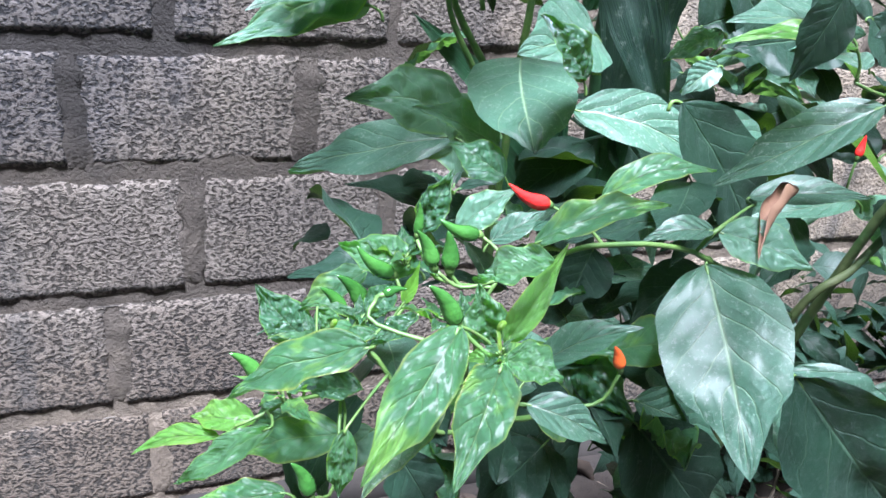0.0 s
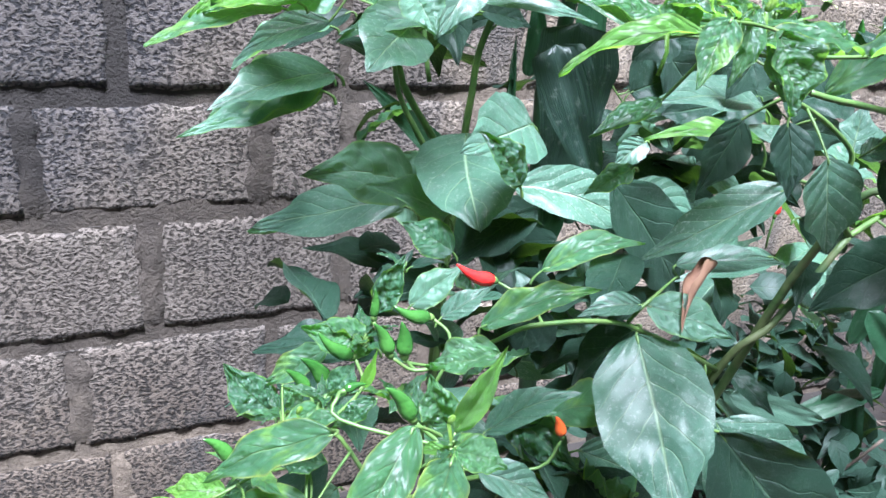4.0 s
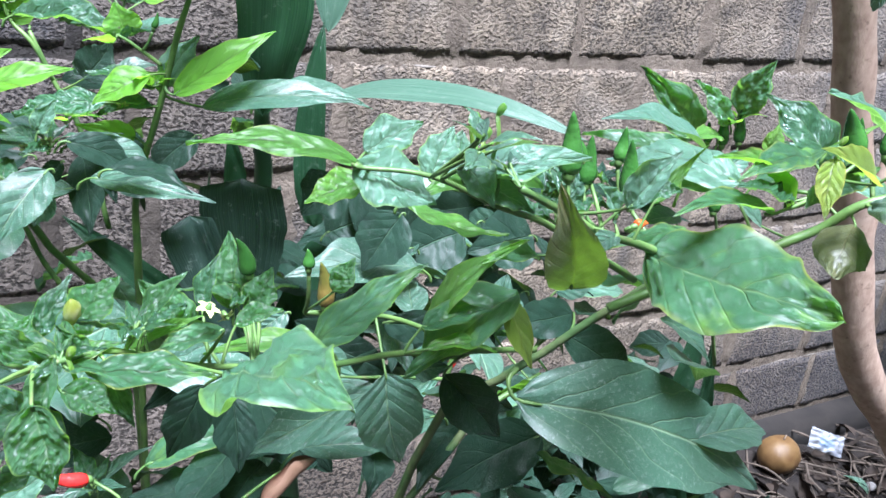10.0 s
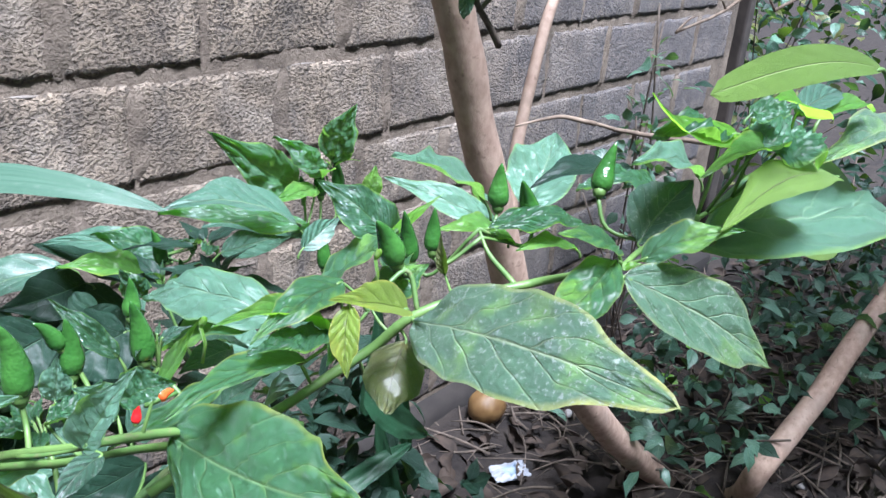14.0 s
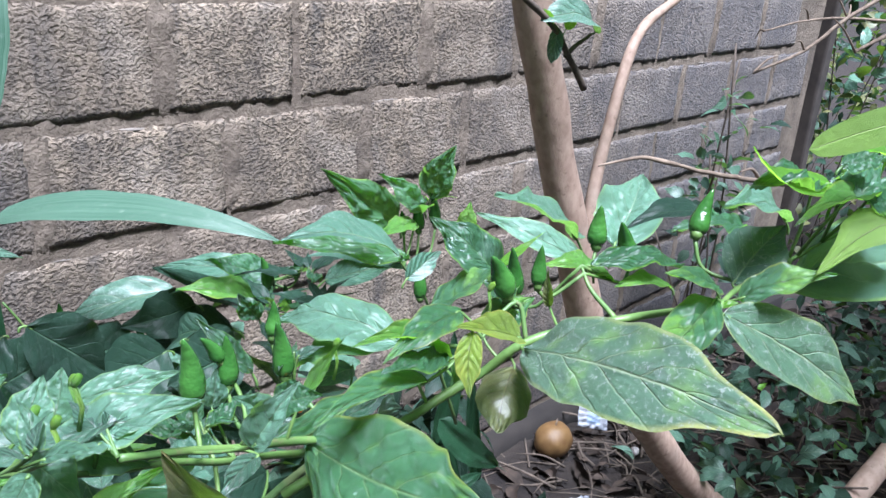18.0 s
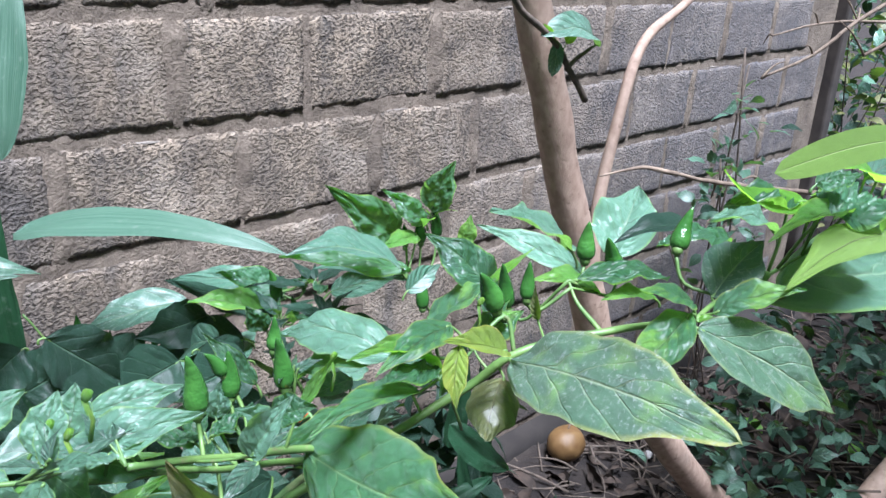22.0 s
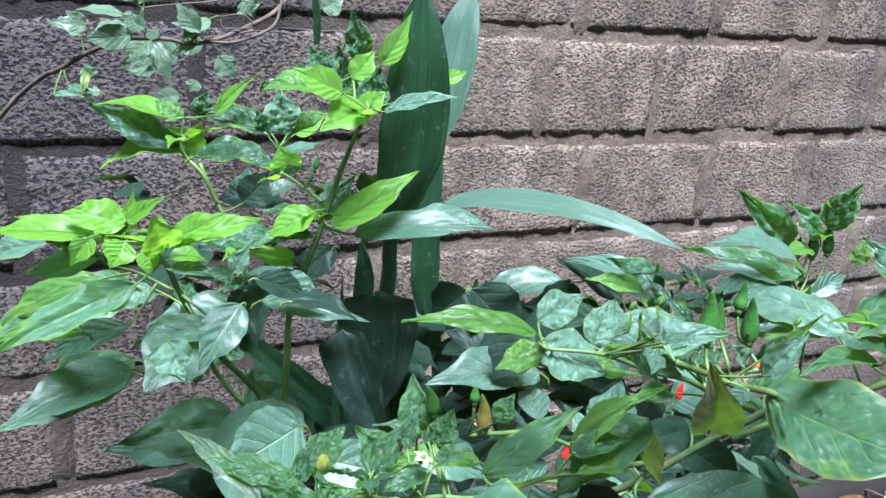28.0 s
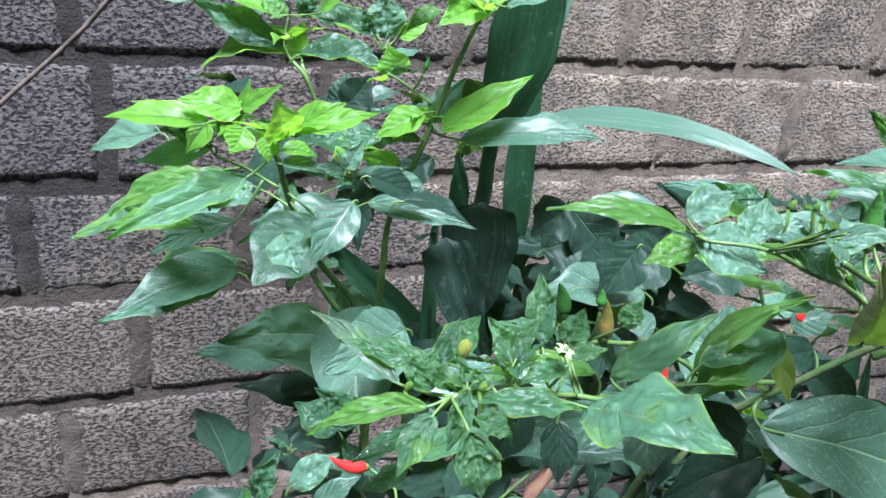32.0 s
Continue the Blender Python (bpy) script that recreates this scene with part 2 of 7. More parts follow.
def stem_material():
    m = Nodes("green_stem")
    o = m.coord()
    c = m.mix(m.ramp(m.noise(o, 60, 4), [(0.35, grey(0)), (0.7, grey(1))]), (0.06, 0.13, 0.035), (0.13, 0.22, 0.06))
    c = m.mix(m.math('MULTIPLY', m.ramp(m.noise(o, 220, 3), [(0.6, grey(0)), (0.7, grey(1))]), 0.5), c, (0.17, 0.14, 0.08))
    m.bump(m.noise(o, 300, 3), 0.3, 0.001)
    return m.done(c, 0.5)


def woody_stem_material():
    m = Nodes("woody_green_stem")
    o = m.coord()
    c = m.mix(m.ramp(m.noise(o, 40, 4), [(0.4, grey(0)), (0.65, grey(1))]), (0.055, 0.11, 0.035), (0.13, 0.15, 0.065))
    m.bump(m.noise(o, 200, 4), 0.5, 0.002)
    return m.done(c, 0.6)


def chili_material(name, a, b):
    m = Nodes(name)
    o = m.coord()
    c = m.mix(m.ramp(m.noise(o, 45, 2), [(0.3, grey(0)), (0.7, grey(1))]), a, b)
    m.bump(m.noise(o, 260, 2), 0.4, 0.002)
    m.put(m.bsdf, "Coat Weight", 0.15)
    m.put(m.bsdf, "Coat Roughness", 0.12)
    return m.done(c, 0.25)


STEM, WOODY = stem_material(), woody_stem_material()
CHILI = {
    "g": chili_material("green_chili_skin", (0.016, 0.075, 0.014), (0.045, 0.15, 0.030)),
    "r": chili_material("red_chili_skin", (0.62, 0.015, 0.02), (0.72, 0.03, 0.025)),
    "o": chili_material("orange_chili_skin", (0.60, 0.06, 0.02), (0.65, 0.14, 0.03)),
    "b": chili_material("browning_chili_skin", (0.09, 0.10, 0.02), (0.16, 0.09, 0.03)),
}
m_ = Nodes("cream_petal")
PETAL = m_.done((0.48, 0.50, 0.22, 1), 0.5)


def block_material():
    m = Nodes("concrete_block")
    geo = m.n("NewGeometry").outputs["Position"]
    r = m.rand()
    wob = m.n("VectorMath", i0=m.n("TexNoise", Vector=geo, Scale=90.0, Detail=3.0).outputs[1], i1=(0.007, 0.007, 0.007))
    wob.operation = 'MULTIPLY'
    flat = m.n("VectorMath", i0=m.n("VectorMath", i0=geo, i1=wob.outputs[0]).outputs[0], i1=(1.0, 1.0, 1.35))
    flat.operation = 'MULTIPLY'
    grit = m.ramp(m.noise(flat.outputs[0], 150, 3, 0.5), [(0.38, grey(0)), (0.56, grey(1))])
    pits = m.noise(flat.outputs[0], 78, 8, 0.74)
    coarse = m.noise(geo, 24, 5, 0.6)
    big = m.noise(geo, 2.6, 4, 0.6)
    gritty = m.math('ADD', m.math('MULTIPLY', pits, 0.6), m.math('ADD', m.math('MULTIPLY', grit, 0.32), 0.04))
    c = m.mix(m.ramp(gritty, [(0.34, grey(0)), (0.50, grey(0.45)), (0.66, grey(1))]), (0.042, 0.032, 0.023), (0.415, 0.327, 0.236))
    # some blocks are worn smooth, others open and pitted
    c = m.mix(m.math('ADD', m.math('ADD', 0.1, m.math('MULTIPLY', r, 0.4)), m.math('MULTIPLY', m.ramp(m.noise(geo, 5, 3), [(0.4, grey(0)), (0.6, grey(1))]), 0.35)), c, (0.25, 0.197, 0.145))
    c = m.mix(m.math('MULTIPLY', m.ramp(coarse, [(0.42, grey(0)), (0.68, grey(1))]), 0.35), c, (0.16, 0.13, 0.105))
    worn = m.noise(geo, 8, 5, 0.65)
    c = m.mix(m.ramp(worn, [(0.38, grey(0.7)), (0.53, grey(0))]), c, m.mix(0.6, c, (0.05, 0.042, 0.036)))
    c = m.mix(m.ramp(worn, [(0.52, grey(0)), (0.68, grey(0.4))]), c, (0.46, 0.395, 0.32))
    # rain streaks and black algae
    sep = m.n("SeparateXYZ", i0=geo)
    streak = m.noise(m.n("CombineXYZ", i0=m.math('MULTIPLY', sep.outputs[0], 14.0), i1=0.0, i2=m.math('MULTIPLY', sep.outputs[2], 1.6)).outputs[0], 1.0, 5)
    corner = m.math('MULTIPLY', m.math('ADD', m.math('SUBTRACT', m.math('SUBTRACT', sep.outputs[2], 0.87), sep.outputs[0]), 0.15), 2.6)
    corner = m.math('MINIMUM', m.math('MINIMUM', corner, m.math('MULTIPLY', m.math('SUBTRACT', sep.outputs[2], 0.66), 3.0)), 0.75)
    algae = m.ramp(m.math('ADD', m.math('ADD', m.math('MULTIPLY', streak, 0.55), m.math('MULTIPLY', big, 0.9)), m.math('MAXIMUM', corner, -0.35)), [(0.70, grey(0)), (0.95, grey(1))])
    c = m.mix(m.math('MULTIPLY', algae, 0.95), c, m.mix(m.ramp(m.noise(geo, 210, 5, 0.7), [(0.44, grey(0)), (0.66, grey(1))]), (0.020, 0.020, 0.026), (0.15, 0.148, 0.172)))
    # left part darkened: shade put into the colour along with dirt
    left_shade = m.math('MULTIPLY', m.math('MAXIMUM', m.math('SUBTRACT', 1.0, m.math('ABSOLUTE', m.math('MULTIPLY', m.math('ADD', sep.outputs[0], -0.05), 1.5))), 0.0), m.math('MULTIPLY', m.ramp(sep.outputs[2], [(0.22, grey(0)), (0.52, grey(1))]), 0.66))
    grime_shade = m.ramp(m.math('ADD', m.math('MULTIPLY', m.math('ADD', m.noise(geo, 6, 5, 0.65), streak), 0.5), left_shade), [(0.48, grey(0)), (0.72, grey(1))])
    c = m.mix(m.math('MULTIPLY', grime_shade, 0.75), c, m.mix(m.ramp(gritty, [(0.42, grey(0)), (0.62, grey(1))]), (0.012, 0.010, 0.009), (0.16, 0.135, 0.12)))
    # shade towards the ground put into the colour, brown with a ragged edge
    foot_shade = m.ramp(m.math('ADD', m.math('MULTIPLY', m.noise(geo, 5, 5, 0.65), 0.5), sep.outputs[2]), [(0.53, grey(1)), (0.66, grey(0))])
    c = m.mix(m.math('MULTIPLY', foot_shade, 0.85), c, m.mix(m.ramp(gritty, [(0.42, grey(0)), (0.62, grey(1))]), (0.02, 0.016, 0.013), (0.15, 0.115, 0.09)))
    drip = m.ramp(m.math('ADD', streak, m.math('MULTIPLY', m.noise(geo, 7, 3), 0.35)), [(0.72, grey(0)), (0.9, grey(1))])
    c = m.mix(m.math('MULTIPLY', drip, 0.45), c, (0.07, 0.068, 0.066))
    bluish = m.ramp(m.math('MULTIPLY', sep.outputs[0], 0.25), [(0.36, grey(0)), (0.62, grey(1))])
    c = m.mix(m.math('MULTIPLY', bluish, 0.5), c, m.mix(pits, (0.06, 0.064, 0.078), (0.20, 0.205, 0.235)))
    relief = m.math('ADD', m.math('MULTIPLY', grit, 0.55), m.math('MULTIPLY', pits, 0.9))
    m.bump(relief, 1.0, 0.009)
    return m.done(c, 0.88)


def mortar_material(name="mortar", dark=(0.09, 0.068, 0.050), light=(0.27, 0.215, 0.163)):
    m = Nodes(name)
    geo = m.n("NewGeometry").outputs["Position"]
    c = m.mix(m.ramp(m.math('ADD', m.math('MULTIPLY', m.noise(geo, 11, 7, 0.7), 0.6), m.math('MULTIPLY', m.noise(geo, 130, 5, 0.7), 0.4)), [(0.36, grey(0)), (0.64, grey(1))]), dark, light)
    sep = m.n("SeparateXYZ", i0=geo)
    corner = m.math('MULTIPLY', m.math('ADD', m.math('SUBTRACT', m.math('SUBTRACT', sep.outputs[2], 0.87), sep.outputs[0]), 0.15), 2.6)
    corner = m.math('MINIMUM', m.math('MINIMUM', corner, m.math('MULTIPLY', m.math('SUBTRACT', sep.outputs[2], 0.66), 3.0)), 0.75)
    algae = m.ramp(m.math('ADD', m.noise(geo, 5, 5), m.math('MAXIMUM', corner, -0.25)), [(0.45, grey(0)), (0.78, grey(1))])
    c = m.mix(m.math('MULTIPLY', algae, 0.85), c, (0.012, 0.011, 0.012))
    # same darkening on the left as the blocks, shade put into the mortar's colour
    left_shade = m.math('MULTIPLY', m.math('MAXIMUM', m.math('SUBTRACT', 1.0, m.math('ABSOLUTE', m.math('MULTIPLY', m.math('ADD', sep.outputs[0], -0.05), 1.5))), 0.0), m.math('MULTIPLY', m.ramp(sep.outputs[2], [(0.22, grey(0)), (0.52, grey(1))]), 0.66))
    grime_shade = m.ramp(m.math('ADD', m.noise(geo, 6, 5, 0.65), left_shade), [(0.5, grey(0)), (0.8, grey(1))])
    c = m.mix(m.math('MULTIPLY', grime_shade, 0.7), c, (0.03, 0.025, 0.022))
    m.bump(m.math('ADD', m.noise(geo, 70, 7, 0.75), m.math('MULTIPLY', m.noise(geo, 240, 3), 0.5)), 1.0, 0.007)
    return m.done(c, 0.9)


def soil_material():
    m = Nodes("soil")
    o = m.coord()
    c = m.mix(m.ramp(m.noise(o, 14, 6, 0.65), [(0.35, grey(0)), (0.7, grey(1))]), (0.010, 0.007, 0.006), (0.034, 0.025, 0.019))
    m.bump(m.noise(o, 60, 6, 0.7), 0.8, 0.01)
    return m.done(c, 0.95)


def plain(name, a, b, scale, rough, bump=0.3, metal=0.0):
    m = Nodes(name)
    o = m.coord()
    c = m.mix(m.ramp(m.noise(o, scale, 5), [(0.3, grey(0)), (0.7, grey(1))]), a, b)
    m.bump(m.noise(o, scale * 4, 4), bump, 0.002)
    m.put(m.bsdf, "Metallic", metal)
    return m.done(c, rough)


def bark_material():
    m = Nodes("smooth_bark")
    geo = m.n("NewGeometry").outputs["Position"]
    sep = m.n("SeparateXYZ", i0=geo)
    v = m.n("CombineXYZ", i0=m.math('MULTIPLY', sep.outputs[0], 70.0), i1=m.math('MULTIPLY', sep.outputs[1], 70.0), i2=m.math('MULTIPLY', sep.outputs[2], 45.0)).outputs[0]
    c = m.mix(m.ramp(m.noise(v, 1.0, 5), [(0.35, grey(0)), (0.65, grey(1))]), (0.35, 0.235, 0.175), (0.49, 0.35, 0.265))
    c = m.mix(m.math('MULTIPLY', m.ramp(m.noise(geo, 90, 4), [(0.62, grey(0)), (0.7, grey(1))]), 0.5), c, (0.12, 0.075, 0.05))
    c = m.mix(m.math('MULTIPLY', m.ramp(m.noise(geo, 12, 3), [(0.5, grey(0)), (0.7, grey(1))]), 0.4), c, (0.34, 0.28, 0.225))
    m.bump(m.noise(v, 1.6, 5), 0.35, 0.003)
    return m.done(c, 0.75)


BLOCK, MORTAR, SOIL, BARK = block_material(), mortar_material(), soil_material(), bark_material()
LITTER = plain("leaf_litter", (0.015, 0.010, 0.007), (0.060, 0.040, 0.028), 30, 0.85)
# lighter copy of the mortar: light on the bed edges put into the colour
LIP = mortar_material("lit_mortar", (0.12, 0.10, 0.085), (0.34, 0.295, 0.25))
DEAD = plain("dry_leaf", (0.15, 0.07, 0.042), (0.27, 0.15, 0.095), 40, 0.7)
TWIG = plain("dry_twig", (0.10, 0.07, 0.05), (0.24, 0.18, 0.13), 50, 0.85)
DARK_TWIG = plain("dark_twig", (0.05, 0.04, 0.03), (0.14, 0.105, 0.08), 60, 0.85)
FRUIT = plain("fruit_skin", (0.12, 0.06, 0.022), (0.20, 0.115, 0.042), 30, 0.55)
SHEATH = plain("leaf_sheath", (0.014, 0.05, 0.02), (0.03, 0.085, 0.035), 30, 0.4)
FOIL = plain("packet_foil", (0.16, 0.17, 0.20), (0.38, 0.40, 0.42), 20, 0.4, 0.2)
PRINT = plain("packet_print", (0.12, 0.18, 0.26), (0.30, 0.36, 0.42), 20, 0.35, 0.1)
PEBBLE = plain("pebble_stone", (0.20, 0.19, 0.18), (0.36, 0.34, 0.32), 30, 0.9)
# near black: shade at the wall's foot put into the base colour
FOOT = plain("dark_cement", (0.010, 0.008, 0.007), (0.030, 0.024, 0.020), 10, 0.9)
POST = plain("weathered_post", (0.018, 0.014, 0.012), (0.06, 0.048, 0.04), 12, 0.9)
# kept dark so that the added walls throw little light back
PLASTER = plain("dark_plaster", (0.05, 0.05, 0.046), (0.11, 0.105, 0.095), 3, 0.9)


# ---- mesh helpers ----
def finish(name, bm, material, parent=None, label="", smooth=True):
    me = bpy.data.meshes.new(name)
    bm.to_mesh(me)
    bm.free()
    for m in (material if isinstance(material, (list, tuple)) else [material]):
        me.materials.append(m)
    if smooth:
        me.shade_smooth()
    ob = new(name, me)
    if parent:
        ob.parent = parent
    if label:
        tagged(ob, label)
    return ob


def part(name, bm, material, parent, label=""):
    return finish(name, bm, material, parent, label)


def tube(bm, pts, radii, sides=8, mat=0):
    """A tapered tube with closed ends along points."""
    pts = [Vector(p) for p in pts]
    rings = []
    side = None
    for k, p in enumerate(pts):
        d = (pts[min(k + 1, len(pts) - 1)] - pts[max(k - 1, 0)]).normalized()
        if side is None:
            side = d.orthogonal().normalized()
        side = (side - d * side.dot(d)).normalized()
        up = d.cross(side)
        r = radii[k] if isinstance(radii, (list, tuple)) else radii
        rings.append([bm.verts.new(p + (side * math.cos(a) + up * math.sin(a)) * r) for a in [2 * math.pi * j / sides for j in range(sides)]])
    for a, b in zip(rings, rings[1:]):
        for j in range(sides):
            bm.faces.new((a[j], a[(j + 1) % sides], b[(j + 1) % sides], b[j])).material_index = mat
    bm.faces.new(rings[0][::-1]).material_index = mat
    bm.faces.new(rings[-1]).material_index = mat
    return bm


def smooth_line(pts, steps=6):
    """Catmull-Rom through points; each point may carry more numbers, such as a radius."""
    pts = [np.array(p, float) for p in pts]
    full = [2 * pts[0] - pts[1], *pts, 2 * pts[-1] - pts[-2]]
    out = []
    for a, b, c, d in zip(full, full[1:], full[2:], full[3:]):
        for k in range(steps):
            t = k / steps
            out.append(0.5 * (2 * b + (c - a) * t + (2 * a - 5 * b + 4 * c - d) * t * t + (3 * b - a - 3 * c + d) * t ** 3))
    out.append(pts[-1])
    return out


PROFILE = {"ovate": (0.62, 0.98, 0.34), "broad": (0.62, 0.70, 0.26), "round": (0.55, 0.62, 0.12), "lance": (0.55, 1.25, 0.45), "strap": (0.35, 0.75, 0.05), "spear": (0.75, 0.85, 0.12), "hang": (0.16, 0.9, 0.1), "spatula": (0.7, 0.42, 0.0)}


def width_at(v, shape):
    a, b, drip = PROFILE[shape]
    w = (max(v, 0.0) ** a) * (max(1 - v, 0.0) ** b)
    peak = (a / (a + b)) ** a * (b / (a + b)) ** b
    w /= peak
    if drip and v > 1 - drip:
        q = (v - 1 + drip) / drip
        w *= 1 - 0.62 * q * (1 - q) * 2
    return w


def leaf_frame(base, tip, roll):
    """The turn of a leaf: y from base to tip, z its upper face, rolled from the face-up pose by degrees."""
    axis = (Vector(tip) - Vector(base)).normalized()
    up = Vector((0, 0, 1)) if abs(axis.z) < 0.95 else Vector((0, -1, 0))
    n = (up - axis * up.dot(axis)).normalized()
    n = Matrix.Rotation(radians(roll), 3, axis) @ n
    x = axis.cross(n)
    return Matrix((x, axis, n)).transposed()


def leaf_mesh(bm, base, tip, width, roll, bow, seed, pucker, fold=0.18, curl=0.0, shape="ovate", nu=10, nv=18, ruffle=1.0):
    """An arched, folded, wavy leaf blade with UVs."""
    rng = random.Random(seed)
    base, tip = Vector(base), Vector(tip)
    length = (tip - base).length
    turn = leaf_frame(base, tip, roll)
    uvl = bm.loops.layers.uv.verify()
    wave, phase, skew = (0.004 if shape == "spatula" else ruffle * rng.uniform(0.03, 0.09)), rng.uniform(0, 6), rng.uniform(-0.05, 0.05)
    hook = rng.uniform(-0.03, 0.06)
    off = Vector((rng.uniform(0, 50), rng.uniform(0, 50), 0))
    grid = []
    for j in range(nv + 1):
        v = j / nv
        full = 0.5 * width * max(width_at(v, shape), 0.02 if 0 < j < nv else 0.004)
        row = []
        for i in range(nu + 1):
            s = 2 * i / nu - 1
            half = full * (1 + (0.0 if shape == "spatula" else 0.09) * noise.noise(off + Vector((3 if s > 0 else 8, v * 9, 5))))
            ang = curl * s
            x = half * (math.sin(ang) / curl if abs(curl) > 0.01 else s)
            z = half * abs(s) * fold + (half * (1 - math.cos(ang)) / curl if abs(curl) > 0.01 else 0)
            z += bow * length * (4 * v * (1 - v)) - hook * length * v ** 4
            z += wave * half * 2 * math.sin(phase + v * 15 + (2 if s > 0 else 0)) * abs(s) ** 2
            z += 0.42 * wave * length * (noise.noise(off + Vector((s * 1.6, v * 4.2, 0))))
            if pucker:
                rib = abs(((v - 0.31 * abs(s)) * 6) % 1 - 0.5)
                z += pucker * width * (0.10 * (0.5 - rib) * min(1, 3 * abs(s)) + 0.06 * noise.noise(off + Vector((s * 2.5, v * 6, 3))) + 0.040 * noise.noise(off + Vector((s * 6.5, v * 17, 6)))) * (1 - s ** 4)
            x += skew * length * math.sin(math.pi * v)
            y = length * v + 0.02 * width * noise.noise(off + Vector((s * 2, v * 8, 9)))
            row.append(bm.verts.new(base + turn @ Vector((x, y, z))))
        grid.append(row)
    for j in range(nv):
        for i in range(nu):
            f = bm.faces.new((grid[j][i], grid[j][i + 1], grid[j + 1][i + 1], grid[j + 1][i]))
            f.smooth = True
            for loop, (a, b) in zip(f.loops, ((i, j), (i + 1, j), (i + 1, j + 1), (i, j + 1))):
                loop[uvl].uv = (a / nu, b / nv)
    return turn


class Plant:
    """A plant: an Empty at its foot with stems, leaves and fruit under it."""

    def __init__(self, name, foot, label, category):
        self.root = tagged(new(name), label, category)
        self.root.location = foot
        self.foot = Vector(foot)
        self.lines = []
        self.count = 0

    def place(self, ob):
        ob.parent = self.root
        ob.matrix_parent_inverse = Matrix.Translation(-self.foot)
        return ob

    def stem(self, pts, name="stem", mat=None, label="", steps=6):
        """pts: x, y, z and radius at each."""
        line = smooth_line(pts, steps)
        bm = bmesh.new()
        tube(bm, [p[:3] + np.array(noise.noise_vector(Vector(p[:3]) * 30)) * 0.0015 for p in line], [max(float(p[3]), 0.0006) * (1 + 0.12 * noise.noise(Vector(p[:3]) * 60)) for p in line], 8)
        self.lines += [Vector(p[:3]) for p in line]
        return self.place(finish(name, bm, mat or STEM, None, label))

    def near(self, p, most):
        best = min(self.lines, key=lambda q: (q - p).length, default=None)
        return best if best is not None and (best - p).length < most else None

    def leaf(self, base, tip, width, roll, kind, bow=0.08, shape="ovate", pucker=None, petiole=True, fold=0.30, curl=0.0, label="", into=None):
        """One leaf as a part, or one of many joined into a bmesh (into: bmesh and its list of kinds)."""
        self.count += 1
        seed = hash((round(base[0] * 1000), round(base[1] * 1000), round(tip[2] * 1000))) & 0xffff
        base, tip = Vector(base), Vector(tip)
        if kind in "chvwpg" and not curl:
            curl = ((seed % 100) / 50 - 1) * (0.9 if kind in "ch" else 0.55)
        bm = into[0] if into else bmesh.new()
        first = len(bm.faces)
        nu, nv = (20, 44) if kind in "chvwpeg" else (14, 30)
        turn = leaf_mesh(bm, base, tip, width, roll, bow, seed, {"c": 2.6, "h": 2.4, "v": 1.1, "g": 1.0, "y": 0.5, "e": 0.7, "m": 0.4, "p": 1.1, "w": 1.2, "l": 0}.get(kind, 0.35) if pucker is None else pucker, fold, curl, shape, nu, nv, {"c": 2.0, "v": 1.4, "g": 1.2, "y": 0.6, "m": 0.45, "e": 0.6, "h": 1.9, "p": 1.3, "w": 1.4}.get(kind, 0.8))
        axis = (tip - base).normalized()
        length = (tip - base).length
        if petiole:
            end = self.near(base, 0.045)
            if end is None:
                end = base - axis * 0.10 * length - Vector((0, 0, 0.12 * length))
            mid = (base + end) / 2 - axis * 0.03 * length
            r = 0.00055 + 0.004 * length
            line = smooth_line([tuple(end), tuple(mid), tuple(base), tuple(base + axis * 0.08 * length + turn @ Vector((0, 0, 4 * bow * 0.07 * length - 0.4 * r)))], 3)
            tube(bm, line, [r * 1.25] * 4 + [r] * (len(line) - 5) + [r * 0.5], 6, 1)
        if into:
            if kind not in into[1]:
                into[1].append(kind)
            bm.faces.ensure_lookup_table()
            for f in bm.faces[first:]:
                f.material_index = into[1].index(kind) + 1 if f.material_index == 0 else 0
            return None
        return self.place(finish("leaf", bm, [BLADE[kind] if kind in BLADE else LEAF[kind], STEM], None, label))

    def chili(self, base, tip, kind, girth=0.0042, stalk=0.028, label=""):
        base, tip = Vector(base), Vector(tip)
        axis = tip - base
        length = axis.length
        d = axis.normalized()
        side = d.orthogonal().normalized()
        bm = bmesh.new()
        prof = [(0, 0.6), (0.05, 0.92), (0.13, 1.08), (0.23, 1.14), (0.35, 1.06), (0.46, 0.90), (0.58, 0.76), (0.70, 0.60), (0.82, 0.42), (0.92, 0.25), (1, 0.06)]
        pts = [base + d * length * v + side * 0.10 * length * math.sin(math.pi * v) for v, _ in prof]
        tube(bm, pts, [0.95 * girth * r * (1 + 0.06 * noise.noise(base * 90 + Vector((v * 7, 0, 0)))) * (length / 0.024) ** 0.4 for v, r in prof], 12)
        pod = self.place(finish("chili", bm, CHILI[kind], None, label))
        bm = bmesh.new()
        g = girth * (length / 0.024) ** 0.4
        tube(bm, [base - d * 0.0035, base - d * 0.001, base + d * 0.0022], [g * 0.4, g * 0.62, g * 0.6], 10)
        end = self.near(base, 0.07)
        low = base - d * 0.003
        if end is None:
            end = low - Vector((0, 0, stalk)) + side * 0.004
        mid = low - d * (end - low).length * 0.45 * 0.6 + (end - low) * 0.3
        tube(bm, smooth_line([tuple(low), tuple(mid), tuple(end)], 4), 0.0011, 6)
        calyx = finish("stalk", bm, STEM, None, "pale green calyx and stalk")
        calyx.parent = pod

        return pod

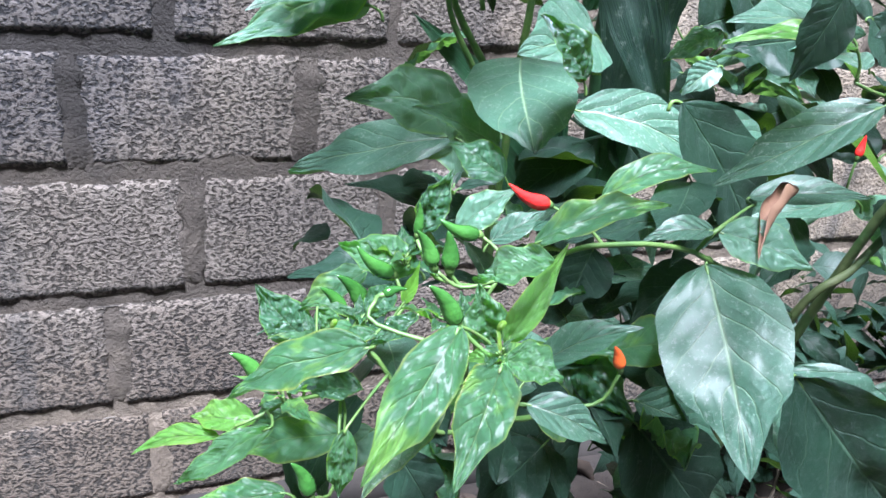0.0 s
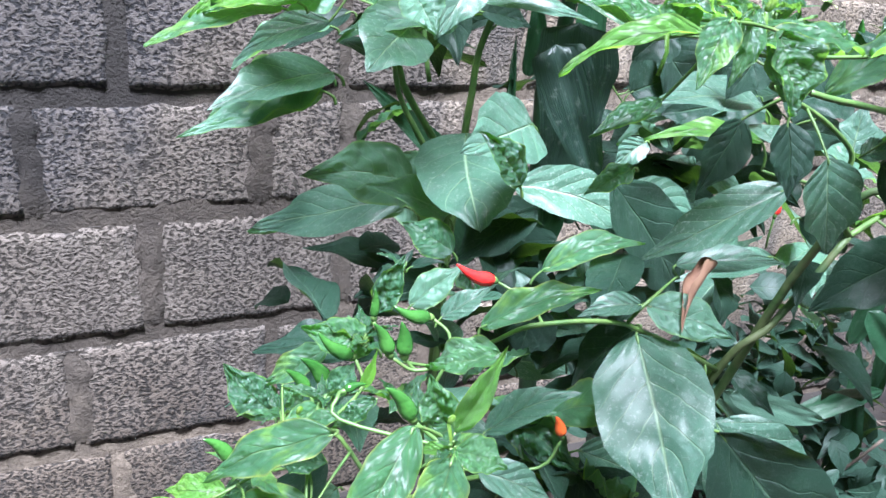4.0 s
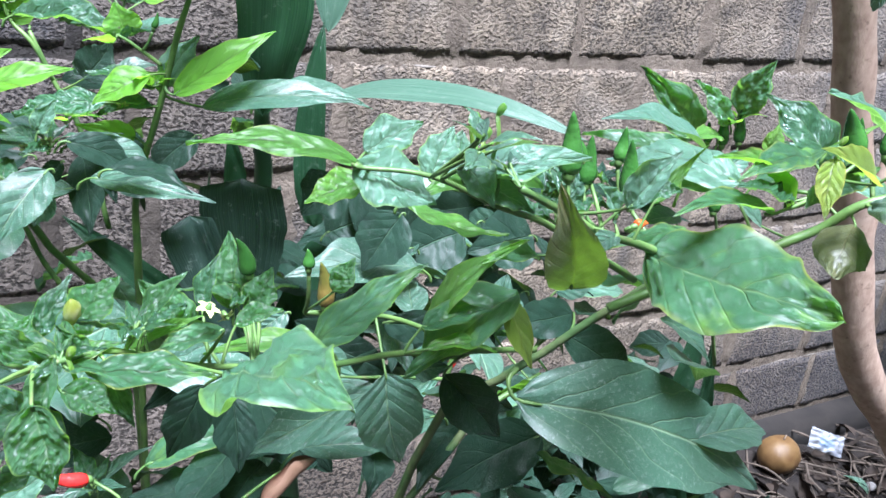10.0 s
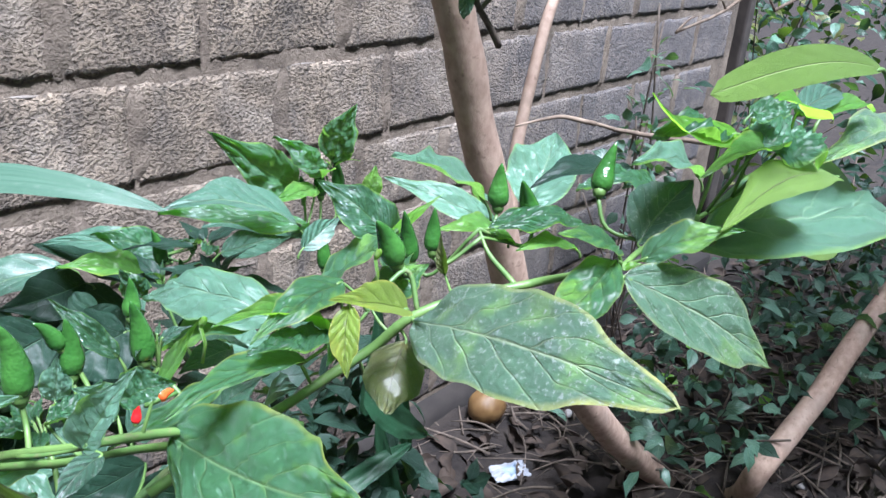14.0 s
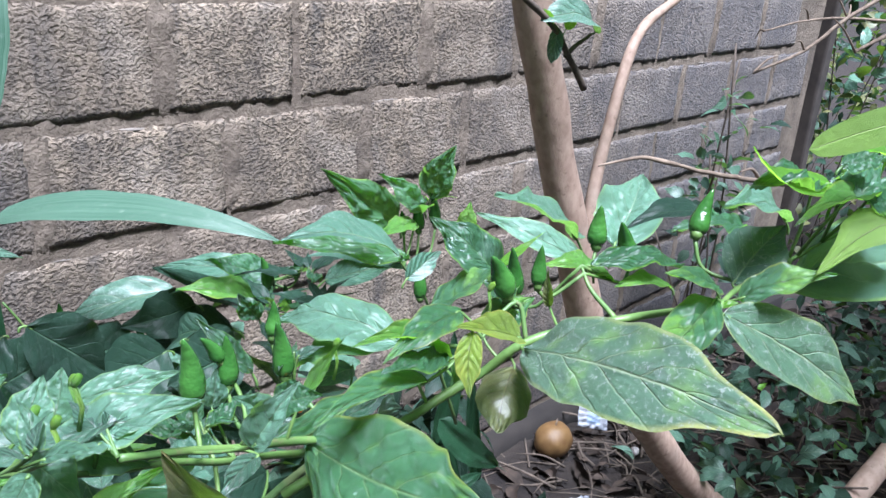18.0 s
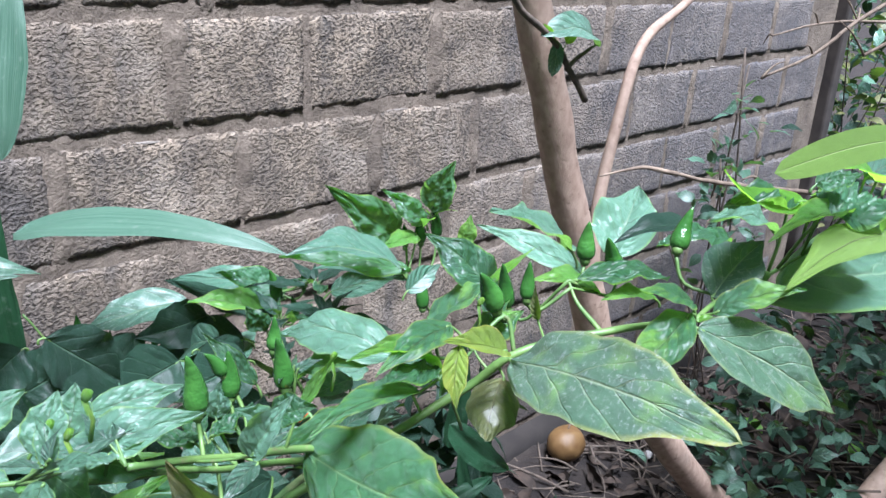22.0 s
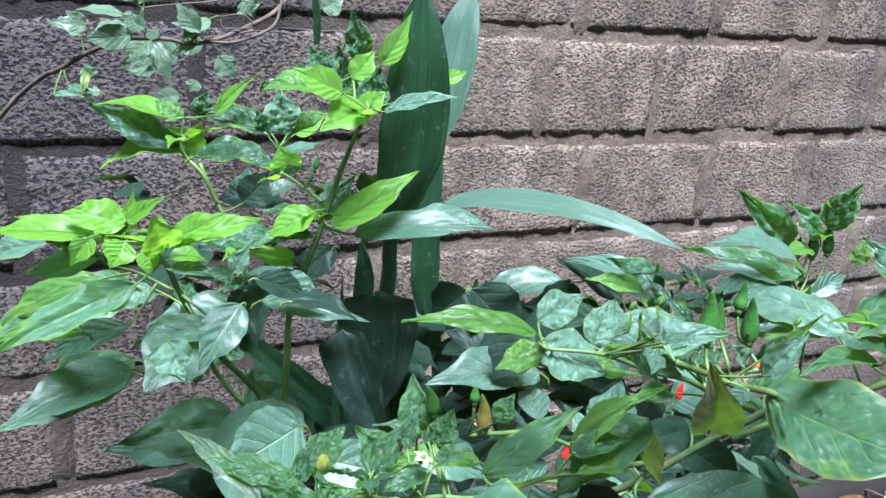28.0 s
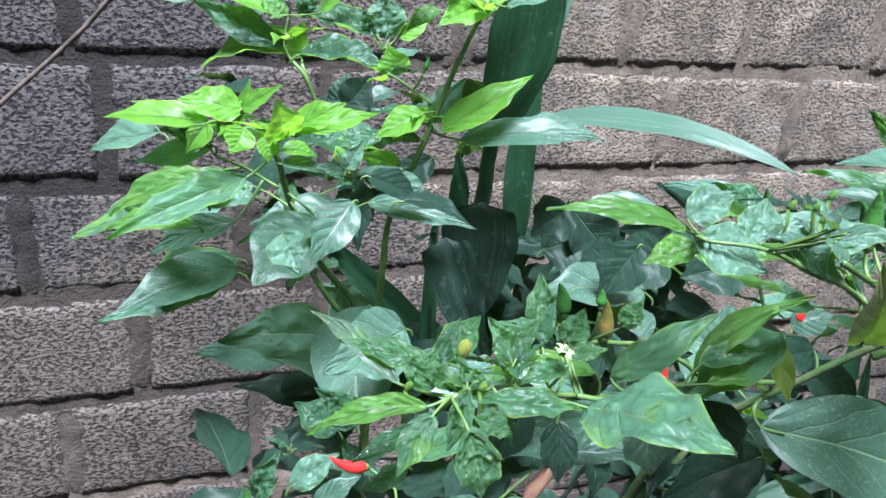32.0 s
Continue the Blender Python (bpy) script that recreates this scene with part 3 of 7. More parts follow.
    def flower(self, at, size=0.006, face=(0, -0.5, 0.6)):
        at = Vector(at)
        turn = Vector(face).to_track_quat('Z', 'Y').to_matrix()
        bm = bmesh.new()
        for k in range(5):
            a = 2 * math.pi * k / 5
            u = Vector((math.cos(a), math.sin(a), 0))
            w = Vector((-math.sin(a), math.cos(a), 0))
            rows = [(0.1, 0.12, 0), (0.45, 0.30, 0.12), (0.8, 0.2, 0.1), (1.0, 0.02, -0.05)]
            last = None
            for r, h, z in rows:
                pair = [bm.verts.new(at + turn @ ((u * r + w * s * h) * size + Vector((0, 0, z * size)))) for s in (-1, 1)]
                if last:
                    bm.faces.new((last[0], last[1], pair[1], pair[0]))
                last = pair
        tube(bm, [at - turn @ Vector((0, 0, size * 0.6)), at, at + turn @ Vector((0, 0, size * 0.5))], [size * 0.2, size * 0.28, size * 0.12], 8, 1)
        return self.place(finish("flower", bm, [PETAL, STEM], None, "small cream-white star flower"))

    def bud(self, at, size=0.005, kind=None):
        at = Vector(at)
        bm = bmesh.new()
        tube(bm, [at, at + Vector((0.001, 0, size * 0.6)), at + Vector((0.0015, -0.001, size * 1.3)), at + Vector((0.001, -0.002, size * 1.8))], [size * 0.3, size * 0.55, size * 0.5, size * 0.12], 8)
        low = at - Vector((0, 0, 0.018))
        tube(bm, [at, (at + low) / 2 + Vector((0.002, 0, 0)), low], 0.0009, 6)
        return self.place(finish("bud", bm, kind or LEAF["y"], None, "pale green flower bud on a thin stalk"))

    def shoot(self, at, n, size, kinds, seed, lean=(0, 0, 1), shape="lance"):
        """A whorl of young leaves at a shoot's tip, the small ones in the middle."""
        rng = random.Random(seed)
        at, lean = Vector(at), Vector(lean).normalized()
        side = lean.orthogonal().normalized()
        many = (bmesh.new(), [])
        for k in range(n):
            a = 2.4 * k + rng.uniform(-0.3, 0.3)
            rise = 0.02 + 0.5 * (1 - k / n) + rng.uniform(-0.15, 0.15)
            out = Matrix.Rotation(a, 3, lean) @ side
            d = (out * math.cos(rise) + lean * math.sin(rise)).normalized()
            ln = size * (0.35 + 0.65 * k / max(n - 1, 1)) * rng.uniform(0.85, 1.15)
            b = at - lean * 0.006 * k / n + d * 0.15 * ln
            self.leaf(b, b + d * ln, ln * rng.uniform(0.34, 0.46), rng.gauss(0, 18), kinds[rng.randrange(len(kinds))], rng.uniform(0.02, 0.12), shape, fold=rng.uniform(0.15, 0.4), into=many)
        return self.place(finish("shoot", many[0], [STEM] + [LEAF[q] for q in many[1]]))

    def fill(self, lo, hi, n, size, kinds, seed, droop=-0.35):
        """Leaves inside the crown, within a box."""
        rng = random.Random(seed)
        many = (bmesh.new(), [])
        for _ in range(n):
            b = Vector([rng.uniform(p, q) for p, q in zip(lo, hi)])
            a = rng.uniform(0, 2 * math.pi)
            d = Vector((math.cos(a), math.sin(a), droop + rng.gauss(0, 0.35))).normalized()
            ln = size * rng.uniform(0.6, 1.25)
            self.leaf(b, b + d * ln, ln * rng.uniform(0.42, 0.55), rng.gauss(0, 25), kinds[rng.randrange(len(kinds))], rng.uniform(0.03, 0.12), fold=rng.uniform(0.1, 0.3), petiole=False, into=many)
        return self.place(tagged(finish("foliage", many[0], [STEM] + [LEAF[q] for q in many[1]]), kind="stuff"))


# ---- ground and wall ----
def wall_y(x):
    """The wall's face runs slightly away from the camera to the right."""
    return 1.325 + 0.03 * x


def build_ground():
    """One sheet to the horizon, fine near the plants, with clods."""
    bm = bmesh.new()
    xs = [-60, -12, -4, -1.5] + [-1.0 + 0.045 * k for k in range(112)] + [4.3, 5, 7, 12, 60]
    ys = [-60, -12, -4, -1.5] + [-0.8 + 0.045 * k for k in range(56)] + [2.2, 4, 8, 14, 60]
    rows = []
    for y in ys:
        row = []
        for x in xs:
            near = 1 if -1 < x < 4.1 and -0.8 < y < 1.7 else 0
            z = near * (0.03 * noise.noise(Vector((x * 3, y * 3, 0))) + 0.014 * noise.noise(Vector((x * 14, y * 14, 5))))
            z += 0.05 * max(0, 1 - abs(y - 1.25) / 0.3) * near * max(0, 1 - abs(x - 1.2) / 0.9)
            row.append(bm.verts.new((x, y, z)))
        rows.append(row)
    for a, b in zip(rows, rows[1:]):
        for k in range(len(xs) - 1):
            bm.faces.new((a[k], a[k + 1], b[k + 1], b[k]))
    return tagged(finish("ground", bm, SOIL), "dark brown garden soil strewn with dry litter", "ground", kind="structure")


ground = build_ground()
wall = tagged(new("wall_north"), "weathered grey concrete block wall with dark algae stains", "wall", kind="structure")

# joint levels between the courses, lower edges of the bed joints
LEVELS = [0.062, 0.252, 0.452, 0.652, 0.832, 1.022, 1.212, 1.402, 1.592, 1.782]
JOINT = 0.022
WALL_LEFT, WALL_RIGHT = -1.6, 3.42


def block_shape(seed, w, h):
    """A block face with chipped, worn edges and a gently uneven front."""
    rng = random.Random(seed)
    bm = bmesh.new()
    nx, nz = 24, 15
    off = Vector((rng.uniform(0, 90), rng.uniform(0, 90), rng.uniform(0, 90)))
    front = []
    for k in range(nz + 1):
        row = []
        for i in range(nx + 1):
            x, z = (i / nx - 0.5) * w, (k / nz - 0.5) * h
            ex = min(i, nx - i) * w / nx
            ez = min(k, nz - k) * h / nz
            e = min(ex, ez)
            worn = 0.0032 * max(0, 1 - e / 0.018) ** 1.4 * (0.6 + 0.9 * abs(noise.noise(off + Vector((x * 25, z * 25, 0)))))
            y = worn - 0.0025 * noise.noise(off + Vector((x * 11, z * 11, 0))) - 0.0022 * noise.noise(off + Vector((x * 60, z * 60, 4)))
            jag = 0.007 * max(0, 1 - e / 0.02)
            dx, dz = jag * noise.noise(off + Vector((z * 55, 3, x * 55))), jag * noise.noise(off + Vector((x * 55, 7, z * 55)))
            row.append(bm.verts.new((x + dx, y, z + dz)))
        front.append(row)
    for a, b in zip(front, front[1:]):
        for i in range(nx):
            bm.faces.new((a[i], a[i + 1], b[i + 1], b[i]))
    rim = front[0][:-1] + [r[-1] for r in front[:-1]] + front[-1][:0:-1] + [r[0] for r in front[:0:-1]]
    back = [bm.verts.new((v.co.x, 0.09, v.co.z)) for v in rim]
    for k in range(len(rim)):
        j = (k + 1) % len(rim)
        bm.faces.new((rim[j], rim[k], back[k], back[j]))
    bm.faces.new(back[::-1])
    me = bpy.data.meshes.new("block")
    bm.to_mesh(me)
    bm.free()
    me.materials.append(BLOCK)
    me.shade_smooth()
    return me


SHAPES = [block_shape(k, 0.27, 0.165) for k in range(10)]


def build_mortar():
    """Recessed mortar with smears and a lipped bed, behind the blocks."""
    bm = bmesh.new()
    nx, nz = 260, 120
    x0, x1, z0, z1 = WALL_LEFT, WALL_RIGHT, -0.05, 2.0
    rows = []
    for k in range(nz + 1):
        row = []
        for i in range(nx + 1):
            x, z = x0 + (x1 - x0) * i / nx, z0 + (z1 - z0) * k / nz
            y = wall_y(x) + 0.0040 + 0.0015 * noise.noise(Vector((x * 9, z * 9, 0))) + 0.0012 * noise.noise(Vector((x * 40, z * 40, 2)))
            row.append(bm.verts.new((x, y, z)))
        rows.append(row)
    for a, b in zip(rows, rows[1:]):
        for i in range(nx):
            bm.faces.new((a[i], a[i + 1], b[i + 1], b[i]))
    rim = [rows[0][0], rows[0][-1], rows[-1][-1], rows[-1][0]]
    back = [bm.verts.new((v.co.x, v.co.y + 0.14, v.co.z)) for v in rim]
    bm.faces.new(back)
    bm.faces.new((rim[3], rim[2], back[2], back[3]))
    bm.faces.new((rim[1], back[1], back[2], rim[2]))
    return finish("mortar_bed", bm, MORTAR, wall, "grey-brown cement mortar, smeared and recessed")


build_mortar()


def mortar_lip(row):
    """Mortar squeezed out along the top edge of a course, thick and thin by turns."""
    bm = bmesh.new()
    z0, last = LEVELS[row], None
    n = 420
    for k in range(n + 1):
        x = WALL_LEFT + (WALL_RIGHT - WALL_LEFT) * k / n
        r = 0.0045 * max(0.0, 0.05 + 1.5 * noise.noise(Vector((x * 7, row * 3.7, 0))) + 0.4 * noise.noise(Vector((x * 31, row * 5.1, 2))))
        z = z0 + 0.003 * noise.noise(Vector((x * 16, row * 2.3, 5)))
        c = Vector((x, wall_y(x) + 0.006, z))
        ring = [bm.verts.new(c + Vector((0, -r * 1.0 * math.cos(a), r * 0.9 * math.sin(a)))) for a in (-1.9, -0.9, -0.2, 0.5, 1.1, 1.7)]
        if last:
            for i in range(5):
                bm.faces.new((last[i], ring[i], ring[i + 1], last[i + 1]))
        last = ring
    return finish("mortar_lip", bm, LIP, wall, "pale ridge of squeezed-out mortar")


for row in range(1, len(LEVELS) - 1):
    mortar_lip(row)
# upright joints seen in each course, then carried on at the block's length
UPRIGHTS = [0.30, -0.06, 0.045, -0.09, 0.03, -0.06, 0.868, 0.71, 0.10]
SEEN = {3: [-0.09, 0.222, 0.363, 0.577, 0.872, 1.2, 1.49, 1.777], 4: [0.03, 0.35, 0.667, 0.983, 1.285, 1.57, 1.87], 5: [0.28, 0.565, 0.866, 1.125, 1.435, 1.72], 6: [0.35, 0.64, 0.937, 1.23, 1.522, 1.83], 2: [0.058, 0.36]}


def smear_shape(seed):
    """A lumpy strip of mortar pressed over an upright joint."""
    rng = random.Random(seed)
    bm = bmesh.new()
    off = Vector((rng.uniform(0, 90), 0, 0))
    nx, nz = 8, 14
    g = []
    for k in range(nz + 1):
        row = []
        for i in range(nx + 1):
            u, v = 2 * i / nx - 1, 2 * k / nz - 1
            w = 0.5 * (1 + 0.7 * noise.noise(off + Vector((3 if u > 0 else 9, v * 2.6, 0))))
            y = -0.0055 * (1 - abs(u) ** 3) * (1 - abs(v) ** 6) + 0.0035 + 0.003 * noise.noise(off + Vector((u * 2, v * 4, 7)))
            row.append(bm.verts.new((u * w, y, v * 0.5 + 0.03 * noise.noise(off + Vector((u * 3, 5, 0))) * abs(v))))
        g.append(row)
    for a, b in zip(g, g[1:]):
        for i in range(nx):
            bm.faces.new((a[i], a[i + 1], b[i + 1], b[i]))
    me = bpy.data.meshes.new("mortar_smear")
    bm.to_mesh(me)
    bm.free()
    me.materials.append(MORTAR)
    me.shade_smooth()
    return me


SMEARS = [smear_shape(k) for k in range(6)]


def lay_course(row):
    rng = random.Random(100 + row)
    low, high = LEVELS[row] + JOINT, LEVELS[row + 1]
    seen = SEEN.get(row, [UPRIGHTS[row]])
    joints = list(seen)
    while joints[-1] < WALL_RIGHT:
        joints.append(joints[-1] + rng.uniform(0.285, 0.31))
    while joints[0] > WALL_LEFT:
        joints.insert(0, joints[0] - rng.uniform(0.285, 0.31))
    for a, b in zip(joints, joints[1:]):
        if a < WALL_LEFT or b > WALL_RIGHT:
            continue
        gap = rng.uniform(0.008, 0.034)
        if rng.random() < 0.8:
            ob = new("mortar_smear", SMEARS[rng.randrange(6)])
            ob.parent = wall
            ob.matrix_basis = pose(a + rng.uniform(-0.006, 0.006), wall_y(a), (low + high) / 2, 0, rng.uniform(-3, 3), 1.7) @ Matrix.Diagonal((rng.uniform(0.026, 0.056), 1, (high - low) * rng.uniform(0.85, 1.12), 1))
        w, h = b - a - gap, high - low + rng.uniform(-0.004, 0.004)
        x = (a + b) / 2
        ob = new("block", SHAPES[rng.randrange(len(SHAPES))])
        ob.parent = wall
        ob.matrix_basis = pose(x, wall_y(x) + rng.uniform(-0.0012, 0.0008), (low + high) / 2 + rng.uniform(-0.002, 0.002), rng.uniform(-0.3, 0.3), rng.uniform(-0.5, 0.5), 1.7 + rng.uniform(-0.25, 0.25)) @ Matrix.Diagonal((w / 0.27, 1, h / 0.165, 1))


def foundation():
    bm = bmesh.new()
    bmesh.ops.create_cube(bm, size=1, matrix=Matrix.Translation((0.9, 1.43, 0.01)) @ Matrix.Diagonal((5.0, 0.2, 0.12, 1)))
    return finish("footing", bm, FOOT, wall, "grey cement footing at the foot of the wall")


foundation()


def blocker_wall(name, at, size):
    """Plain unseen walls, added behind and beside to block low sky light."""
    bm = bmesh.new()
    bmesh.ops.create_cube(bm, size=1, matrix=Matrix.Translation(at) @ Matrix.Diagonal((*size, 1)))
    return tagged(finish(name, bm, PLASTER, smooth=False), "plain unseen wall added to block low sky light", "wall", kind="structure")


blocker_wall("wall_south", (1.0, -3.0, 1.1), (9.0, 0.2, 2.2))
blocker_wall("wall_west", (-3.0, -0.6, 1.1), (0.2, 4.6, 2.2))


# ---- plants ----
chili = Plant("chili_plant", (0.40, 0.66, 0.0), "bushy chili pepper plant with green and red upright chilies", "plant")
chili.stem([(0.400, 0.660, 0.000, 0.0059), (0.400, 0.630, 0.350, 0.0053), (0.410, 0.580, 0.650, 0.0040), (0.411, 0.530, 0.829, 0.0032), (0.439, 0.517, 0.873, 0.0030), (0.485, 0.515, 0.938, 0.0028)], "stem", WOODY)
chili.stem([(0.485, 0.515, 0.938, 0.0025), (0.455, 0.510, 0.973, 0.0020), (0.453, 0.505, 1.004, 0.0018), (0.403, 0.500, 1.033, 0.0017), (0.344, 0.480, 1.054, 0.0015)], "branch")
chili.stem([(0.485, 0.515, 0.938, 0.0023), (0.538, 0.520, 0.959, 0.0021)], "branch")
chili.stem([(0.454, 0.510, 0.975, 0.0013), (0.415, 0.505, 0.986, 0.0012), (0.374, 0.500, 0.997, 0.0009)], "branch")
chili.stem([(0.410, 0.580, 0.650, 0.0040), (0.443, 0.500, 0.946, 0.0030), (0.470, 0.470, 0.996, 0.0028), (0.522, 0.420, 1.075, 0.0026), (0.522, 0.400, 1.089, 0.0023)], "branch", WOODY)
chili.stem([(0.484, 0.400, 1.079, 0.0028), (0.531, 0.385, 1.102, 0.0026), (0.581, 0.370, 1.126, 0.0025), (0.598, 0.350, 1.150, 0.0024), (0.648, 0.325, 1.160, 0.0021), (0.646, 0.300, 1.175, 0.0018), (0.643, 0.275, 1.188, 0.0016)], "branch")
chili.stem([(0.643, 0.275, 1.188, 0.0013), (0.691, 0.285, 1.183, 0.0015), (0.746, 0.285, 1.187, 0.0013), (0.829, 0.280, 1.196, 0.0012)], "branch")
chili.stem([(0.644, 0.330, 1.158, 0.0015), (0.647, 0.350, 1.167, 0.0012), (0.650, 0.360, 1.177, 0.0009)], "branch")
chili.stem([(0.598, 0.350, 1.150, 0.0013), (0.597, 0.360, 1.170, 0.0012), (0.570, 0.360, 1.152, 0.0008)], "branch")
chili.stem([(0.393, 0.360, 1.164, 0.0016), (0.424, 0.370, 1.147, 0.0017), (0.455, 0.380, 1.132, 0.0018), (0.479, 0.380, 1.123, 0.0020), (0.531, 0.385, 1.102, 0.0020)], "branch")
chili.stem([(0.535, 0.390, 1.094, 0.0015), (0.512, 0.400, 1.109, 0.0013), (0.504, 0.420, 1.126, 0.0011)], "branch")
chili.stem([(0.485, 0.870, 1.001, 0.0011), (0.503, 0.860, 0.969, 0.0011), (0.529, 0.850, 0.940, 0.0012), (0.553, 0.830, 0.925, 0.0013)], "branch")
chili.stem([(0.707, 0.580, 1.094, 0.0009), (0.763, 0.600, 1.028, 0.0013), (0.795, 0.620, 0.961, 0.0017), (0.853, 0.640, 0.847, 0.0020)], "branch")
chili.stem([(0.670, 0.720, 1.031, 0.0009), (0.663, 0.700, 0.993, 0.0013), (0.675, 0.680, 0.937, 0.0020)], "branch")
chili.stem([(0.299, 0.410, 1.067, 0.0016), (0.269, 0.400, 1.079, 0.0015), (0.239, 0.385, 1.098, 0.0013), (0.213, 0.375, 1.101, 0.0011)], "branch")
chili.stem([(0.485, 0.460, 1.021, 0.0020), (0.382, 0.430, 1.050, 0.0017), (0.322, 0.410, 1.062, 0.0016), (0.299, 0.410, 1.067, 0.0016)], "branch")
chili.stem([(0.506, 0.410, 1.089, 0.0020), (0.430, 0.380, 1.134, 0.0016), (0.381, 0.370, 1.157, 0.0013), (0.353, 0.370, 1.168, 0.0011), (0.330, 0.380, 1.169, 0.0009)], "branch")
chili.stem([(0.411, 0.530, 0.829, 0.0020), (0.295, 0.500, 0.897, 0.0017), (0.233, 0.500, 0.906, 0.0016), (0.200, 0.500, 0.898, 0.0013), (0.171, 0.490, 0.894, 0.0012)], "branch")
chili.stem([(0.295, 0.500, 0.897, 0.0013), (0.309, 0.500, 0.914, 0.0012), (0.345, 0.520, 0.917, 0.0008)], "branch")
chili.stem([(0.393, 0.550, 0.672, 0.0026), (0.304, 0.560, 0.745, 0.0023), (0.203, 0.520, 0.782, 0.0018), (0.145, 0.500, 0.797, 0.0015), (0.106, 0.500, 0.853, 0.0013), (0.086, 0.530, 0.829, 0.0012)], "branch")
chili.stem([(0.203, 0.520, 0.782, 0.0016), (0.144, 0.420, 0.891, 0.0012)], "branch")
chili.stem([(0.174, 0.500, 0.890, 0.0011), (0.162, 0.500, 0.854, 0.0013), (0.173, 0.520, 0.795, 0.0016)], "branch")
chili.stem([(0.045, 0.550, 0.779, 0.0010), (0.077, 0.550, 0.791, 0.0012), (0.106, 0.530, 0.808, 0.0013)], "branch")
chili.leaf((0.737, 0.620, 1.108), (0.657, 0.610, 1.167), 0.038, -91, 'h', 0.08, fold=0.3)
chili.leaf((0.749, 0.600, 1.124), (0.704, 0.600, 1.160), 0.027, -68, 'h', 0.08, fold=0.3)
chili.leaf((0.758, 0.600, 1.132), (0.763, 0.580, 1.180), 0.029, 112, 'h', 0.05, fold=0.3)
chili.leaf((0.741, 0.600, 1.112), (0.685, 0.580, 1.118), 0.019, -26, 'g', 0.08, fold=0.3)
chili.leaf((0.781, 0.580, 1.101), (0.786, 0.580, 1.128), 0.017, -49, 'g', 0.05, fold=0.4)
chili.leaf((0.710, 0.570, 1.096), (0.622, 0.630, 1.111), 0.023, -35, 'h', 0.10, fold=0.25)
chili.leaf((0.736, 0.600, 1.071), (0.674, 0.660, 1.077), 0.027, -24, 'm', 0.08)
chili.leaf((0.680, 0.720, 1.023), (0.604, 0.800, 1.031), 0.029, -32, 'm', 0.10)
chili.leaf((0.681, 0.720, 1.030), (0.622, 0.740, 1.058), 0.032, -48, 'c', 0.08, fold=0.25)
chili.leaf((0.659, 0.700, 1.015), (0.583, 0.720, 1.046), 0.041, -13, 'g', 0.10)
chili.leaf((0.678, 0.640, 1.059), (0.731, 0.600, 1.078), 0.027, 38, 'm', 0.08)
chili.leaf((0.638, 0.840, 0.985), (0.533, 0.880, 0.957), 0.044, -27, 'm', 0.08)
chili.leaf((0.668, 0.780, 0.956), (0.581, 0.820, 0.951), 0.056, -31, 'd', 0.06)
chili.leaf((0.565, 0.920, 0.911), (0.488, 0.950, 0.896), 0.041, -35, 'd', 0.08)
chili.leaf((0.547, 0.390, 1.149), (0.522, 0.468, 1.138), 0.032, -31, 'p', 0.12, fold=0.15)
chili.leaf((0.549, 0.400, 1.145), (0.513, 0.440, 1.123), 0.024, -20, 'v', 0.06)
chili.leaf((0.654, 0.420, 1.145), (0.627, 0.460, 1.180), 0.028, -57, 'c', 0.05, pucker=1.0, fold=0.2)
chili.leaf((0.615, 0.440, 1.129), (0.641, 0.410, 1.164), 0.030, 11, 'v', -0.04, fold=0.4)
chili.leaf((0.646, 0.420, 1.154), (0.678, 0.410, 1.176), 0.006, 37, 'y', 0.05, shape="lance", fold=0.4)
chili.leaf((0.879, 0.520, 1.069), (0.816, 0.600, 1.108), 0.029, -40, 'p', 0.06)
chili.leaf((0.568, 0.370, 1.168), (0.512, 0.360, 1.163), 0.019, -21, 'v', 0.10)
chili.leaf((0.591, 0.375, 1.147), (0.625, 0.370, 1.161), 0.021, 28, 'v', 0.06, fold=0.3)
chili.leaf((0.578, 0.338, 1.164), (0.533, 0.336, 1.185), 0.016, -42, 'q', 0.03, fold=0.7)
chili.leaf((0.542, 0.336, 1.179), (0.532, 0.325, 1.154), 0.012, 4, 'q', 0.05, fold=0.5)
chili.leaf((0.545, 0.340, 1.162), (0.530, 0.335, 1.156), 0.009, -19, 'v', 0.05, fold=0.3)
chili.leaf((0.562, 0.370, 1.141), (0.499, 0.366, 1.172), 0.016, -20, 'g', 0.12, fold=0.5, curl=0.8)
chili.leaf((0.556, 0.365, 1.147), (0.506, 0.355, 1.160), 0.018, -14, 'c', 0.08)
chili.leaf((0.539, 0.360, 1.143), (0.469, 0.350, 1.154), 0.016, -13, 'v', 0.06)
chili.leaf((0.594, 0.410, 1.114), (0.564, 0.420, 1.134), 0.017, -34, 'm', 0.08)
chili.leaf((0.593, 0.352, 1.137), (0.564, 0.335, 1.118), 0.033, -9, 'o', 0.10, fold=0.1, curl=-1.0, shape="broad")
chili.leaf((0.526, 0.400, 1.121), (0.464, 0.390, 1.119), 0.012, -23, 'v', 0.06)
chili.leaf((0.217, 0.385, 1.097), (0.192, 0.380, 1.118), 0.009, -51, 'h', 0.06, fold=0.4)
chili.leaf((0.214, 0.400, 1.099), (0.228, 0.410, 1.120), 0.011, 22, 'c', 0.05, fold=0.35)
chili.leaf((0.253, 0.400, 1.099), (0.271, 0.410, 1.117), 0.011, 21, 'h', 0.05, fold=0.3)
chili.leaf((0.279, 0.420, 1.094), (0.288, 0.430, 1.114), 0.010, 9, 'c', 0.05, fold=0.35)
chili.leaf((0.220, 0.372, 1.106), (0.210, 0.365, 1.079), 0.012, -22, 'h', 0.08, fold=0.2, curl=0.8)
